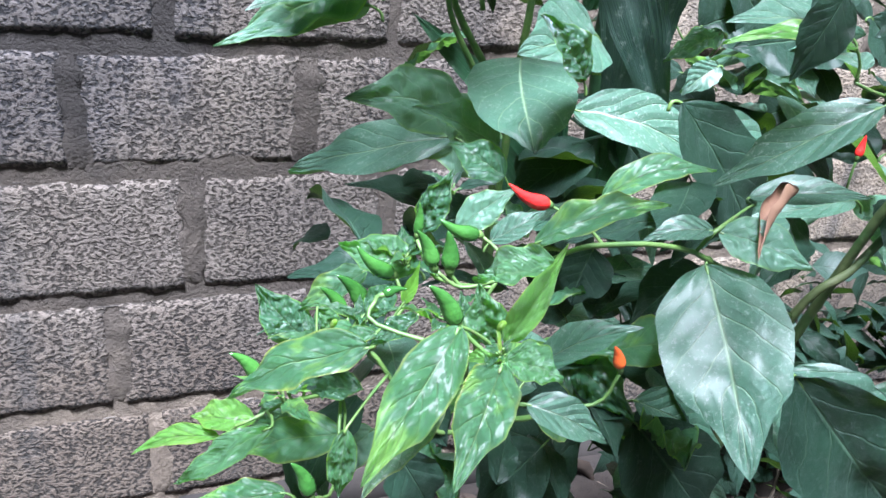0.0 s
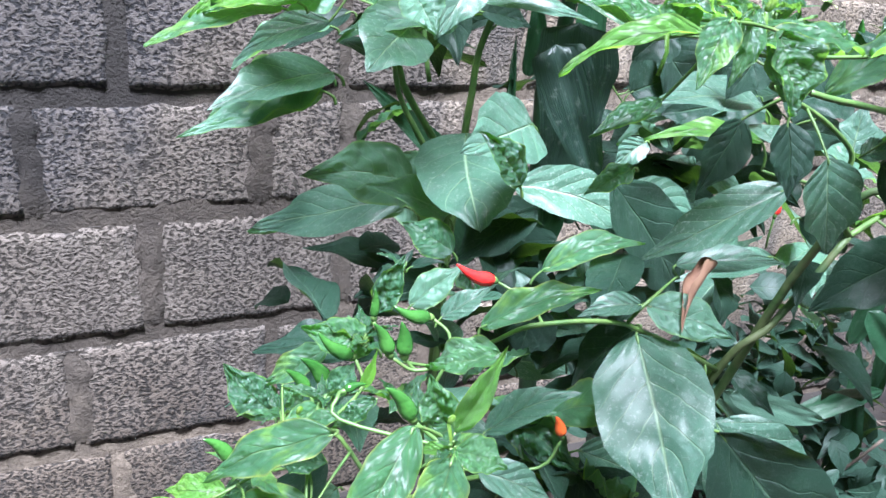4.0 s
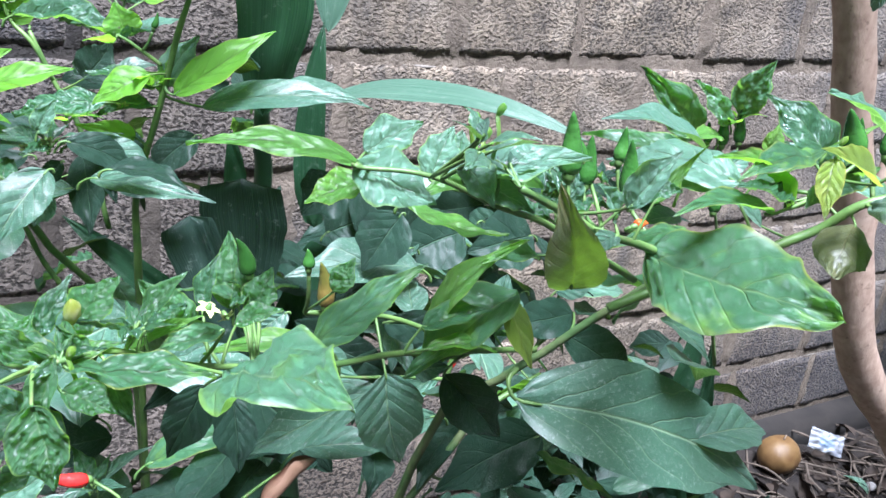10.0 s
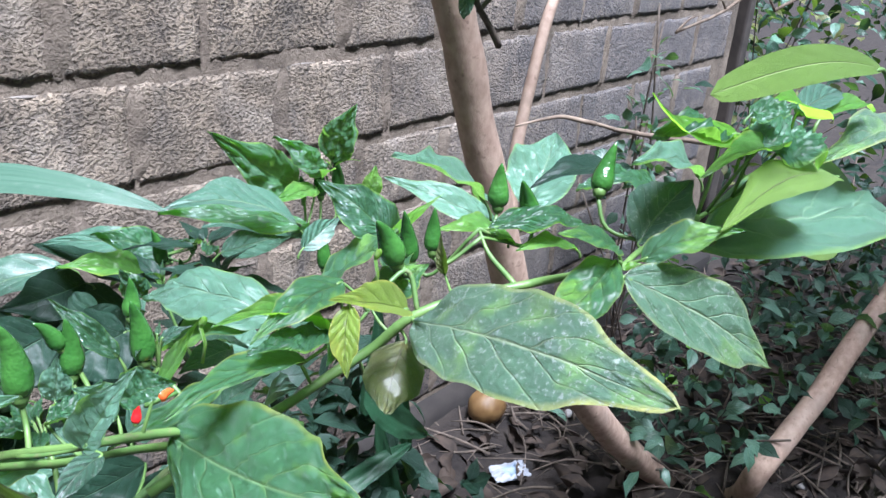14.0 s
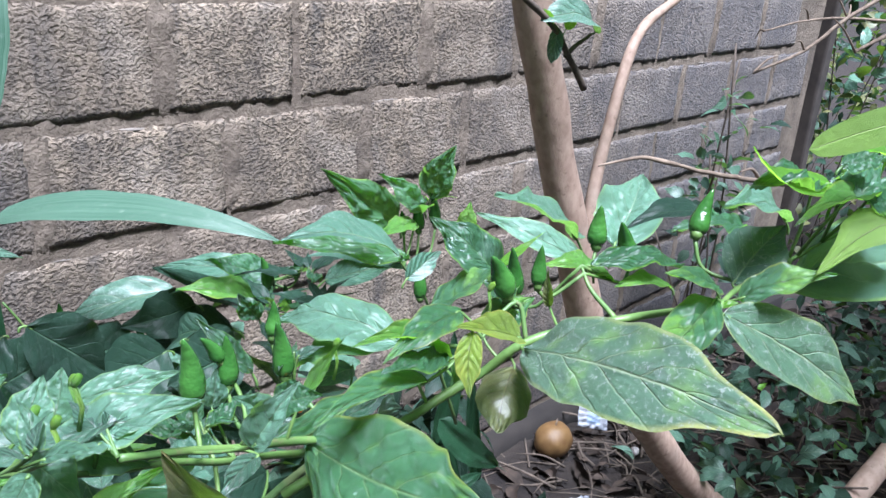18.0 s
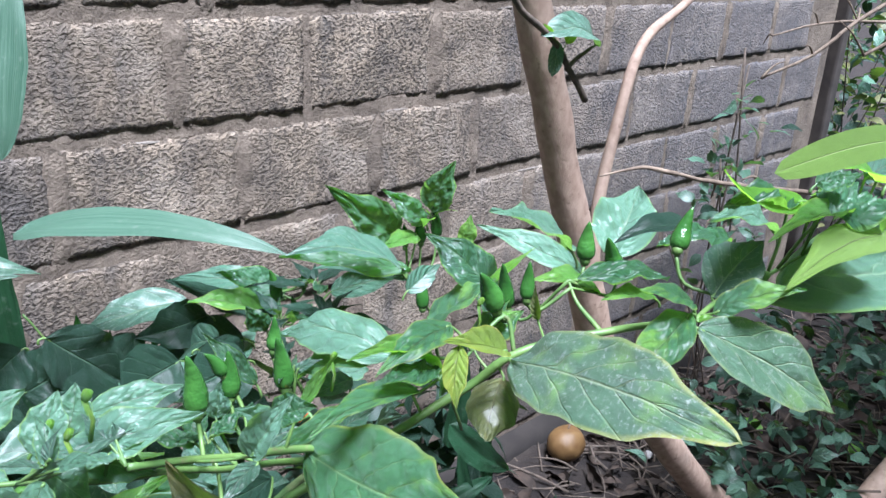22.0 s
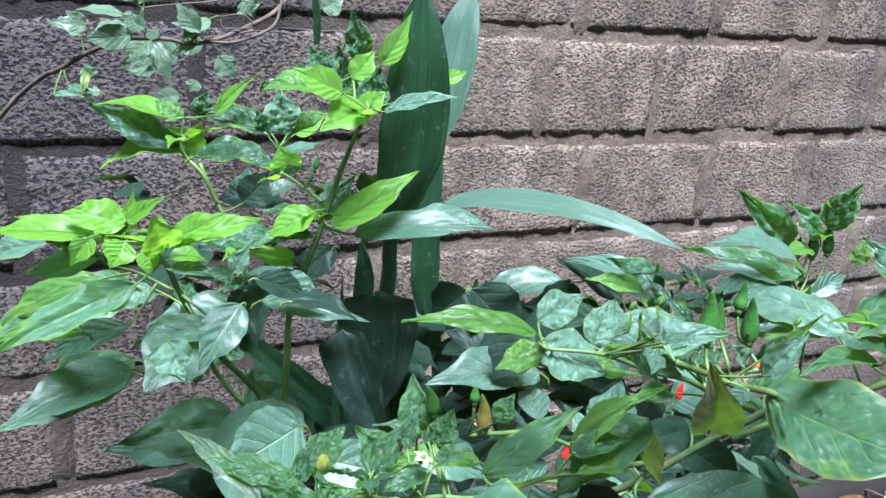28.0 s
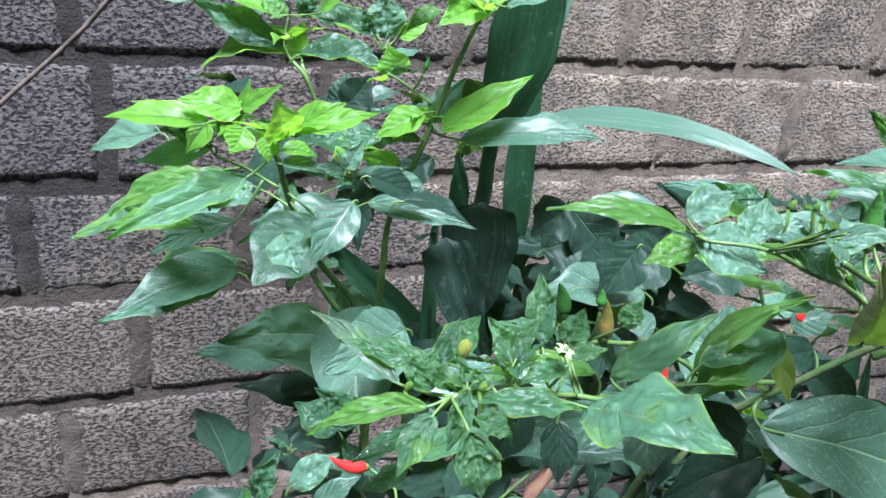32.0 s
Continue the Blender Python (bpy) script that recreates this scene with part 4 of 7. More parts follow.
chili.leaf((0.237, 0.378, 1.097), (0.245, 0.372, 1.072), 0.011, 56, 'c', 0.08, fold=0.2, curl=-0.8)
chili.leaf((0.209, 0.400, 1.066), (0.177, 0.400, 1.050), 0.011, -30, 'c', 0.06, fold=0.3)
chili.leaf((0.209, 0.410, 1.034), (0.186, 0.410, 1.023), 0.012, -29, 'c', 0.06, fold=0.3)
chili.leaf((0.592, 0.345, 1.149), (0.564, 0.203, 1.186), 0.045, 44, 'e', 0.10, fold=0.08, shape="broad")
chili.leaf((0.632, 0.272, 1.195), (0.577, 0.268, 1.175), 0.021, -22, 'v', 0.07, fold=0.3)
chili.leaf((0.651, 0.270, 1.191), (0.671, 0.236, 1.210), 0.017, 36, 'v', 0.10, fold=0.2)
chili.leaf((0.633, 0.268, 1.189), (0.717, 0.225, 1.131), 0.036, 54, 'e', 0.08, fold=0.12)
chili.leaf((0.685, 0.290, 1.183), (0.722, 0.285, 1.209), 0.032, 25, 'm', 0.05)
chili.leaf((0.638, 0.275, 1.197), (0.597, 0.280, 1.213), 0.017, -24, 'v', 0.10)
chili.leaf((0.845, 0.470, 1.109), (0.919, 0.500, 1.153), 0.056, 10, 'p', 0.05)
chili.leaf((0.783, 0.360, 1.181), (0.718, 0.380, 1.178), 0.024, -10, 'd', 0.14)
chili.leaf((0.790, 0.340, 1.177), (0.719, 0.350, 1.185), 0.019, -19, 'c', 0.08)
chili.leaf((0.658, 0.360, 1.175), (0.724, 0.340, 1.167), 0.018, 25, 'c', 0.10)
chili.leaf((0.682, 0.360, 1.160), (0.641, 0.380, 1.171), 0.024, -8, 'g', 0.10, fold=0.4)
chili.leaf((0.712, 0.340, 1.156), (0.670, 0.350, 1.163), 0.016, -9, 'g', 0.08, fold=0.4)
chili.leaf((0.626, 0.360, 1.159), (0.621, 0.360, 1.182), 0.008, -47, 'o', 0.05, curl=1.4)
chili.leaf((0.877, 0.350, 1.163), (0.800, 0.360, 1.186), 0.029, -27, 'p', 0.08)
chili.leaf((0.729, 0.270, 1.235), (0.649, 0.275, 1.265), 0.017, -38, 'y', -0.10, shape="lance", fold=0.4)
chili.leaf((0.732, 0.280, 1.226), (0.661, 0.280, 1.242), 0.022, -17, 'c', 0.08)
chili.leaf((0.771, 0.265, 1.220), (0.685, 0.265, 1.226), 0.018, -10, 'g', 0.10)
chili.leaf((0.746, 0.265, 1.227), (0.816, 0.260, 1.213), 0.045, 19, 'c', 0.08)
chili.leaf((0.737, 0.270, 1.243), (0.768, 0.260, 1.245), 0.015, 28, 'c', 0.05)
chili.leaf((0.380, 0.385, 1.160), (0.426, 0.360, 1.175), 0.021, 34, 'p', 0.10)
chili.leaf((0.372, 0.400, 1.155), (0.386, 0.410, 1.176), 0.019, 27, 'p', 0.06)
chili.leaf((0.399, 0.420, 1.154), (0.440, 0.410, 1.159), 0.016, 33, 'p', 0.10)
chili.leaf((0.364, 0.360, 1.177), (0.376, 0.350, 1.160), 0.016, 36, 'p', 0.08)
chili.leaf((0.437, 0.345, 1.158), (0.453, 0.338, 1.184), 0.018, 54, 'p', 0.10, curl=1.3)
chili.leaf((0.482, 0.380, 1.145), (0.492, 0.365, 1.178), 0.007, 73, 'g', -0.08, shape="lance", fold=0.4)
chili.leaf((0.454, 0.410, 1.136), (0.457, 0.410, 1.155), 0.013, -34, 'p', 0.05)
chili.leaf((0.509, 0.470, 1.107), (0.487, 0.490, 1.139), 0.013, -45, 'c', 0.06)
chili.leaf((0.469, 0.390, 1.133), (0.451, 0.385, 1.155), 0.014, -72, 'p', 0.08)
chili.leaf((0.448, 0.420, 1.104), (0.410, 0.410, 1.109), 0.015, -23, 'v', 0.08)
chili.leaf((0.451, 0.365, 1.137), (0.428, 0.355, 1.132), 0.010, -25, 'm', 0.05)
chili.leaf((0.526, 0.420, 1.090), (0.553, 0.410, 1.106), 0.017, 31, 'm', 0.06)
chili.leaf((0.549, 0.430, 1.115), (0.519, 0.430, 1.113), 0.016, -22, 'm', 0.08)
chili.leaf((0.732, 0.275, 1.177), (1.141, 0.245, 1.053), 0.080, 26, 'p', 0.08, fold=0.1)
chili.leaf((1.097, 0.270, 1.174), (0.866, 0.275, 1.192), 0.042, -12, 'e', 0.08)
chili.leaf((0.846, 0.285, 1.225), (0.913, 0.280, 1.235), 0.020, 22, 'm', 0.05)
chili.leaf((0.852, 0.280, 1.224), (0.789, 0.280, 1.242), 0.034, -23, 'y', 0.06, shape="lance", fold=0.4)
chili.leaf((0.864, 0.275, 1.225), (0.956, 0.270, 1.217), 0.020, 13, 'g', 0.06)
chili.leaf((0.490, 0.385, 1.115), (0.507, 0.285, 1.128), 0.054, 46, 'v', 0.07, fold=0.1, shape="broad")
chili.leaf((0.435, 0.370, 1.110), (0.402, 0.345, 1.168), 0.027, -154, 'o', 0.06, fold=0.4)
chili.leaf((0.447, 0.440, 1.072), (0.457, 0.420, 1.034), 0.016, 48, 'q', 0.05, fold=0.5, curl=0.8)
chili.leaf((0.344, 0.412, 1.159), (0.275, 0.432, 1.164), 0.018, -21, 'g', 0.10, fold=0.35)
chili.leaf((0.342, 0.400, 1.156), (0.318, 0.405, 1.145), 0.017, -32, 'g', 0.08)
chili.leaf((0.333, 0.390, 1.166), (0.361, 0.370, 1.155), 0.027, 41, 'p', 0.10)
chili.leaf((0.387, 0.410, 1.153), (0.396, 0.420, 1.171), 0.019, 5, 'p', 0.05)
chili.leaf((0.349, 0.420, 1.162), (0.376, 0.420, 1.175), 0.021, 40, 'p', 0.06, fold=0.3)
chili.leaf((0.380, 0.380, 1.161), (0.408, 0.370, 1.148), 0.016, 41, 'p', 0.10)
chili.leaf((0.389, 0.385, 1.158), (0.357, 0.385, 1.151), 0.013, -7, 'g', 0.08, fold=0.4)
chili.leaf((0.462, 0.370, 1.152), (0.479, 0.360, 1.158), 0.018, 43, 'c', 0.10, curl=1.0)
chili.leaf((0.332, 0.431, 1.061), (0.382, 0.416, 1.108), 0.021, 40, 'w', 0.08, fold=0.15)
chili.leaf((0.405, 0.450, 1.045), (0.426, 0.400, 1.123), 0.019, 62, 'g', 0.06, fold=0.3)
chili.leaf((0.421, 0.460, 1.030), (0.460, 0.440, 1.062), 0.018, 39, 'w', 0.07)
chili.leaf((0.413, 0.460, 1.022), (0.447, 0.450, 1.030), 0.011, 14, 'g', 0.10, fold=0.4)
chili.leaf((0.391, 0.470, 1.014), (0.401, 0.460, 0.955), 0.041, 8, 'm', 0.06)
chili.leaf((0.405, 0.460, 1.017), (0.421, 0.450, 1.025), 0.017, 37, 'm', 0.06)
chili.leaf((0.385, 0.450, 1.125), (0.435, 0.430, 1.111), 0.019, 7, 'g', -0.06, fold=0.3)
chili.leaf((0.280, 0.368, 1.091), (0.303, 0.300, 1.116), 0.047, 16, 'w', 0.07, fold=0.12)
chili.leaf((0.199, 0.405, 1.089), (0.166, 0.456, 1.102), 0.011, -28, 'e', 0.10, fold=0.4)
chili.leaf((0.216, 0.410, 1.093), (0.175, 0.430, 1.100), 0.015, -29, 'h', 0.10, fold=0.3)
chili.leaf((0.204, 0.395, 1.092), (0.214, 0.400, 1.110), 0.017, 27, 'h', 0.06)
chili.leaf((0.230, 0.385, 1.092), (0.221, 0.390, 1.109), 0.014, -55, 'h', 0.06)
chili.leaf((0.227, 0.420, 1.089), (0.247, 0.430, 1.108), 0.019, 26, 'h', 0.06, fold=0.3)
chili.leaf((0.277, 0.430, 1.079), (0.255, 0.440, 1.101), 0.021, -52, 'h', 0.06, fold=0.3)
chili.leaf((0.301, 0.460, 1.071), (0.303, 0.479, 1.105), 0.021, -19, 'h', 0.05, fold=0.3)
chili.leaf((0.305, 0.440, 1.079), (0.316, 0.445, 1.099), 0.017, 25, 'h', 0.05)
chili.leaf((0.284, 0.400, 1.093), (0.253, 0.395, 1.088), 0.012, -18, 'v', 0.08)
chili.leaf((0.231, 0.375, 1.095), (0.274, 0.365, 1.094), 0.016, 24, 'v', 0.10)
chili.leaf((0.203, 0.375, 1.097), (0.153, 0.390, 1.078), 0.013, -26, 'g', 0.12, fold=0.25)
chili.leaf((0.200, 0.360, 1.104), (0.183, 0.350, 1.082), 0.014, -24, 'v', 0.06, fold=0.25)
chili.leaf((0.212, 0.350, 1.102), (0.217, 0.340, 1.075), 0.022, 38, 'h', 0.08, curl=0.9)
chili.leaf((0.221, 0.365, 1.096), (0.238, 0.360, 1.087), 0.014, 36, 'h', 0.08)
chili.leaf((0.290, 0.410, 1.053), (0.291, 0.400, 1.019), 0.020, 25, 'd', 0.05)
chili.leaf((0.291, 0.410, 1.089), (0.312, 0.410, 1.094), 0.011, 25, 'h', 0.06)
chili.leaf((0.248, 0.410, 1.085), (0.281, 0.400, 1.101), 0.008, 27, 'g', 0.08, shape="lance", fold=0.4)
chili.leaf((0.353, 0.460, 1.075), (0.364, 0.460, 1.093), 0.015, 36, 'h', 0.05)
chili.leaf((0.391, 0.430, 1.064), (0.426, 0.420, 1.075), 0.017, 22, 'v', 0.08)
chili.leaf((0.390, 0.420, 1.057), (0.426, 0.410, 1.056), 0.011, 13, 'g', 0.08, fold=0.4)
chili.leaf((0.524, 0.500, 1.037), (0.551, 0.490, 1.050), 0.027, 37, 'm', 0.06)
chili.leaf((0.469, 0.449, 0.995), (0.655, 0.400, 0.918), 0.073, 44, 'm', 0.10, fold=0.12)
chili.leaf((0.478, 0.520, 0.878), (0.560, 0.500, 0.924), 0.034, 32, 'm', 0.08)
chili.leaf((0.118, 0.410, 0.916), (0.071, 0.375, 0.874), 0.025, -21, 'v', 0.07, fold=0.15)
chili.leaf((0.133, 0.400, 0.903), (0.101, 0.360, 0.877), 0.024, -9, 'v', 0.07, fold=0.2)
chili.leaf((0.122, 0.430, 0.870), (0.081, 0.410, 0.836), 0.020, -23, 'e', 0.06)
chili.leaf((0.099, 0.470, 0.873), (0.034, 0.500, 0.833), 0.026, -36, 'v', 0.09, fold=0.2)
chili.leaf((0.148, 0.430, 0.894), (0.165, 0.420, 0.945), 0.013, 74, 'g', 0.04, fold=0.45)
chili.leaf((0.092, 0.585, 0.809), (0.061, 0.600, 0.844), 0.029, -53, 'c', 0.06, fold=0.25)
chili.leaf((0.146, 0.550, 0.873), (0.104, 0.570, 0.882), 0.027, -42, 'h', 0.09, fold=0.25)
chili.leaf((0.154, 0.570, 0.887), (0.170, 0.570, 0.926), 0.021, 59, 'c', 0.05, fold=0.3)
chili.leaf((0.185, 0.460, 0.915), (0.151, 0.480, 0.900), 0.023, -38, 'h', 0.10, curl=0.8)
chili.leaf((0.180, 0.580, 0.883), (0.216, 0.580, 0.909), 0.024, 41, 'p', 0.06)
chili.leaf((0.221, 0.610, 0.906), (0.189, 0.630, 0.923), 0.030, -51, 'c', 0.06, pucker=1.0)
chili.leaf((0.194, 0.560, 0.883), (0.228, 0.560, 0.902), 0.017, 34, 'm', 0.08)
chili.leaf((0.155, 0.455, 0.880), (0.145, 0.460, 0.909), 0.022, -73, 'h', 0.06)
chili.leaf((0.145, 0.460, 0.878), (0.141, 0.470, 0.900), 0.010, -35, 'c', 0.05)
chili.leaf((0.136, 0.405, 0.902), (0.159, 0.395, 0.895), 0.019, 39, 'h', 0.08)
chili.leaf((0.137, 0.410, 0.900), (0.123, 0.420, 0.894), 0.007, -31, 'g', 0.08)
chili.leaf((0.110, 0.500, 0.862), (0.089, 0.510, 0.852), 0.011, -36, 'v', 0.08)
chili.leaf((0.128, 0.490, 0.877), (0.107, 0.500, 0.855), 0.013, -44, 'c', 0.08)
chili.leaf((0.125, 0.580, 0.859), (0.084, 0.590, 0.830), 0.021, -43, 'v', 0.08)
chili.leaf((0.123, 0.500, 0.879), (0.130, 0.500, 0.903), 0.007, -31, 'y', 0.04, shape="lance", fold=0.4)
chili.leaf((0.093, 0.570, 0.841), (0.107, 0.570, 0.819), 0.015, 71, 'h', 0.06)
chili.leaf((0.113, 0.530, 0.856), (0.130, 0.540, 0.870), 0.019, 28, 'c', 0.06)
chili.leaf((0.056, 0.560, 0.772), (0.020, 0.580, 0.767), 0.022, -31, 'g', 0.10, fold=0.3, curl=0.6)
chili.leaf((0.036, 0.560, 0.764), (-0.015, 0.580, 0.744), 0.014, -28, 'g', 0.10, fold=0.35)
chili.leaf((0.060, 0.520, 0.797), (0.009, 0.540, 0.750), 0.018, -42, 'h', 0.08, fold=0.3)
chili.leaf((0.100, 0.520, 0.786), (0.047, 0.550, 0.758), 0.030, -39, 'v', 0.06)
chili.leaf((0.110, 0.520, 0.815), (0.086, 0.540, 0.802), 0.021, -39, 'c', 0.08)
chili.leaf((0.065, 0.500, 0.767), (0.014, 0.510, 0.761), 0.021, -29, 'v', 0.06)
chili.leaf((0.089, 0.470, 0.828), (0.087, 0.470, 0.785), 0.015, 17, 'h', 0.04, fold=0.4)
chili.leaf((0.082, 0.560, 0.779), (0.054, 0.580, 0.748), 0.021, -41, 'c', 0.06)
chili.leaf((0.191, 0.480, 0.822), (0.234, 0.460, 0.804), 0.024, 37, 'm', 0.08)
chili.leaf((0.215, 0.520, 0.817), (0.273, 0.502, 0.849), 0.024, 33, 'm', 0.08)
chili.leaf((0.304, 0.500, 0.890), (0.289, 0.410, 0.809), 0.071, 25, 'm', 0.06, fold=0.1)
chili.leaf((0.379, 0.490, 0.816), (0.435, 0.440, 0.744), 0.072, 60, 'm', 0.06, fold=0.1)
chili.leaf((0.313, 0.550, 0.761), (0.380, 0.530, 0.725), 0.037, 41, 'm', 0.06)
chili.leaf((0.320, 0.540, 0.723), (0.393, 0.520, 0.681), 0.049, 42, 'm', 0.06)
chili.leaf((0.255, 0.800, 0.875), (0.128, 0.876, 0.822), 0.053, -45, 'm', 0.09, fold=0.2)
chili.leaf((0.264, 0.820, 0.859), (0.128, 0.885, 0.812), 0.037, -34, 'p', 0.05)
chili.leaf((0.254, 0.700, 0.897), (0.178, 0.680, 0.934), 0.033, -54, 'p', 0.06)
chili.leaf((0.264, 0.700, 0.965), (0.230, 0.591, 0.934), 0.075, 8, 'm', 0.06, shape="round", fold=0.1)
chili.leaf((0.279, 0.640, 0.943), (0.375, 0.600, 0.911), 0.042, 51, 'm', 0.10)
chili.leaf((0.378, 0.640, 0.932), (0.438, 0.610, 0.911), 0.038, 49, 'm', 0.06)
chili.leaf((0.367, 0.550, 0.910), (0.437, 0.520, 0.917), 0.024, 31, 'm', 0.08)
chili.leaf((0.268, 0.565, 0.908), (0.337, 0.550, 0.930), 0.023, 33, 'v', 0.10)
chili.leaf((0.192, 0.500, 0.908), (0.256, 0.480, 0.936), 0.022, 32, 'v', 0.12, fold=0.25)
chili.leaf((0.304, 0.500, 0.911), (0.264, 0.510, 0.902), 0.017, -32, 'm', 0.10)
chili.leaf((0.307, 0.500, 0.910), (0.353, 0.470, 0.897), 0.030, 46, 'p', 0.10)
chili.leaf((0.352, 0.560, 0.856), (0.290, 0.540, 0.826), 0.036, -23, 'd', 0.06)
chili.leaf((0.153, 0.720, 0.994), (0.046, 0.700, 0.966), 0.028, -41, 'p', 0.09, fold=0.2)
chili.leaf((0.368, 0.500, 1.015), (0.297, 0.520, 1.015), 0.018, -26, 'g', 0.06, fold=0.4)
chili.leaf((0.401, 0.500, 0.984), (0.326, 0.540, 0.921), 0.033, -39, 'm', 0.08)
chili.leaf((0.490, 0.580, 0.893), (0.393, 0.580, 0.880), 0.026, -25, 'm', 0.08)
chili.leaf((0.791, 0.231, 1.267), (0.648, 0.251, 1.268), 0.017, -66, 'l', 0.04, shape="spatula", fold=0.08)
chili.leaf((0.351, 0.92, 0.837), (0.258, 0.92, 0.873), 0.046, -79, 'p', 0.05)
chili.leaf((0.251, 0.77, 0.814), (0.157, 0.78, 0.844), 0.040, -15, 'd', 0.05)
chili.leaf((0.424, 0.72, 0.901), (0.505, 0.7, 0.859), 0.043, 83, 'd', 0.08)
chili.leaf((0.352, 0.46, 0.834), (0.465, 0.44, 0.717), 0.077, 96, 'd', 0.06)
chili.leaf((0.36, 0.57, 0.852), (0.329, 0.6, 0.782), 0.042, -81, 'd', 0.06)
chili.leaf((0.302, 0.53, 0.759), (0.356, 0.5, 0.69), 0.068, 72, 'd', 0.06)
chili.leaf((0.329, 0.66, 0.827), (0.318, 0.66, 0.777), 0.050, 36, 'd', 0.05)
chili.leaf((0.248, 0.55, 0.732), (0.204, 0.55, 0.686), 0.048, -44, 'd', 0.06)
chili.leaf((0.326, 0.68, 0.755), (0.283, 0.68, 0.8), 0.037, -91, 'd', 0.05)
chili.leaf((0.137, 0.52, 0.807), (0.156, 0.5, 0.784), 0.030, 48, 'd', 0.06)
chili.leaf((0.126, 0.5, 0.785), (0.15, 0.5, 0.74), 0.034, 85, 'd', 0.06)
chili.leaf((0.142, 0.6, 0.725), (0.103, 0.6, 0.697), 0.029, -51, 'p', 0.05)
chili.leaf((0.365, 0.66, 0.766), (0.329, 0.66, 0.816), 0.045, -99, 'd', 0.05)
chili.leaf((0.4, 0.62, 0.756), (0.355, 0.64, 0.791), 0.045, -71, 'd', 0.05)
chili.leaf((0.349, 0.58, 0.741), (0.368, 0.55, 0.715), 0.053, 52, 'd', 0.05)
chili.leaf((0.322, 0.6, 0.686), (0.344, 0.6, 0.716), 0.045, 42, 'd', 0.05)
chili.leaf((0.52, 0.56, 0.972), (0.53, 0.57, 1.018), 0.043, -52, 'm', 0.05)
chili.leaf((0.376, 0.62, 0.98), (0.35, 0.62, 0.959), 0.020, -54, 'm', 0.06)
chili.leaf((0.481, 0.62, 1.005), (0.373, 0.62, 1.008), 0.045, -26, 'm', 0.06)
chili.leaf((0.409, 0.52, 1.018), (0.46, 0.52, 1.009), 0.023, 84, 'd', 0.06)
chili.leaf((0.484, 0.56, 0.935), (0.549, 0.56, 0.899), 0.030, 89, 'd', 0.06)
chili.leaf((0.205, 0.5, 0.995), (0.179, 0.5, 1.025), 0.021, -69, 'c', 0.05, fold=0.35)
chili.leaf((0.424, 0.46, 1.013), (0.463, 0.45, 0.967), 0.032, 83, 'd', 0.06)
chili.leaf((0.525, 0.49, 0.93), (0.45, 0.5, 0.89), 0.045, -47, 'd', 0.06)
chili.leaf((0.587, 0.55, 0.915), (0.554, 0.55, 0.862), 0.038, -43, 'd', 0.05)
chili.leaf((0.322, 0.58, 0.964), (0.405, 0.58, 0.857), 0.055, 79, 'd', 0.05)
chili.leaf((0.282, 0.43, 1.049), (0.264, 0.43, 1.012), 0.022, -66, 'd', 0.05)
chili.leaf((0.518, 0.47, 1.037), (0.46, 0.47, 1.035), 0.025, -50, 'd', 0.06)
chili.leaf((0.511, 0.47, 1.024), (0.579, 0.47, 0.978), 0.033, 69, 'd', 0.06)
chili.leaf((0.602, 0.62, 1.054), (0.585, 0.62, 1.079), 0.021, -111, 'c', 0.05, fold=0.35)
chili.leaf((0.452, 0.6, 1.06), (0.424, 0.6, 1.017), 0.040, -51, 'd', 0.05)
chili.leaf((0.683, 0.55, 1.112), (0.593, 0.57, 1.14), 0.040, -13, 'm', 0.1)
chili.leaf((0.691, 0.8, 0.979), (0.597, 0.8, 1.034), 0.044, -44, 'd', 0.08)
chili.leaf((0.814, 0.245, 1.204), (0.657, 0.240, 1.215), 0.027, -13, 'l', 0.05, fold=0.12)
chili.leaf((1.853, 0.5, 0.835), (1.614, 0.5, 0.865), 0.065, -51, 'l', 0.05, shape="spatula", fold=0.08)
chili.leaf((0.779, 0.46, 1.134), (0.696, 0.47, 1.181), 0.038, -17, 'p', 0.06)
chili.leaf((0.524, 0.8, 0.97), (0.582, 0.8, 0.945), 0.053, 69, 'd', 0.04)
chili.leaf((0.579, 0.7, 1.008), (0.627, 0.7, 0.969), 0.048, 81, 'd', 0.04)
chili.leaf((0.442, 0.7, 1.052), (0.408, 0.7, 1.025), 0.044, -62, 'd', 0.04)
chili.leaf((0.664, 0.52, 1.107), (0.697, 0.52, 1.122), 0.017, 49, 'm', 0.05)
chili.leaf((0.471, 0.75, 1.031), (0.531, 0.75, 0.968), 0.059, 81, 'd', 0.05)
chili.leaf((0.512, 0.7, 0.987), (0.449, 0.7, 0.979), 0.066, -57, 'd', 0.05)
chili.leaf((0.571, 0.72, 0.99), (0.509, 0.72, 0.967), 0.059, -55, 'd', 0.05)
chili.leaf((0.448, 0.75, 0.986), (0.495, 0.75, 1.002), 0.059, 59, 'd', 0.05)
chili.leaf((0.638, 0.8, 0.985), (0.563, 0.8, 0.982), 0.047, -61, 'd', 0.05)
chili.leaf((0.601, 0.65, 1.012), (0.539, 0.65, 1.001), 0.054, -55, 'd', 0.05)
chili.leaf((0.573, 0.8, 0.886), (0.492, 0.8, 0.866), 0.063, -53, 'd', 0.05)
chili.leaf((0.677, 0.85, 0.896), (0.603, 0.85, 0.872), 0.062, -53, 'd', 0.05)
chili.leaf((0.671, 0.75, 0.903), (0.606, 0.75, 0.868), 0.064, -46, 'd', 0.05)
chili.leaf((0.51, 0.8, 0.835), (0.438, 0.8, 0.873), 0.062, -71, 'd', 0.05)
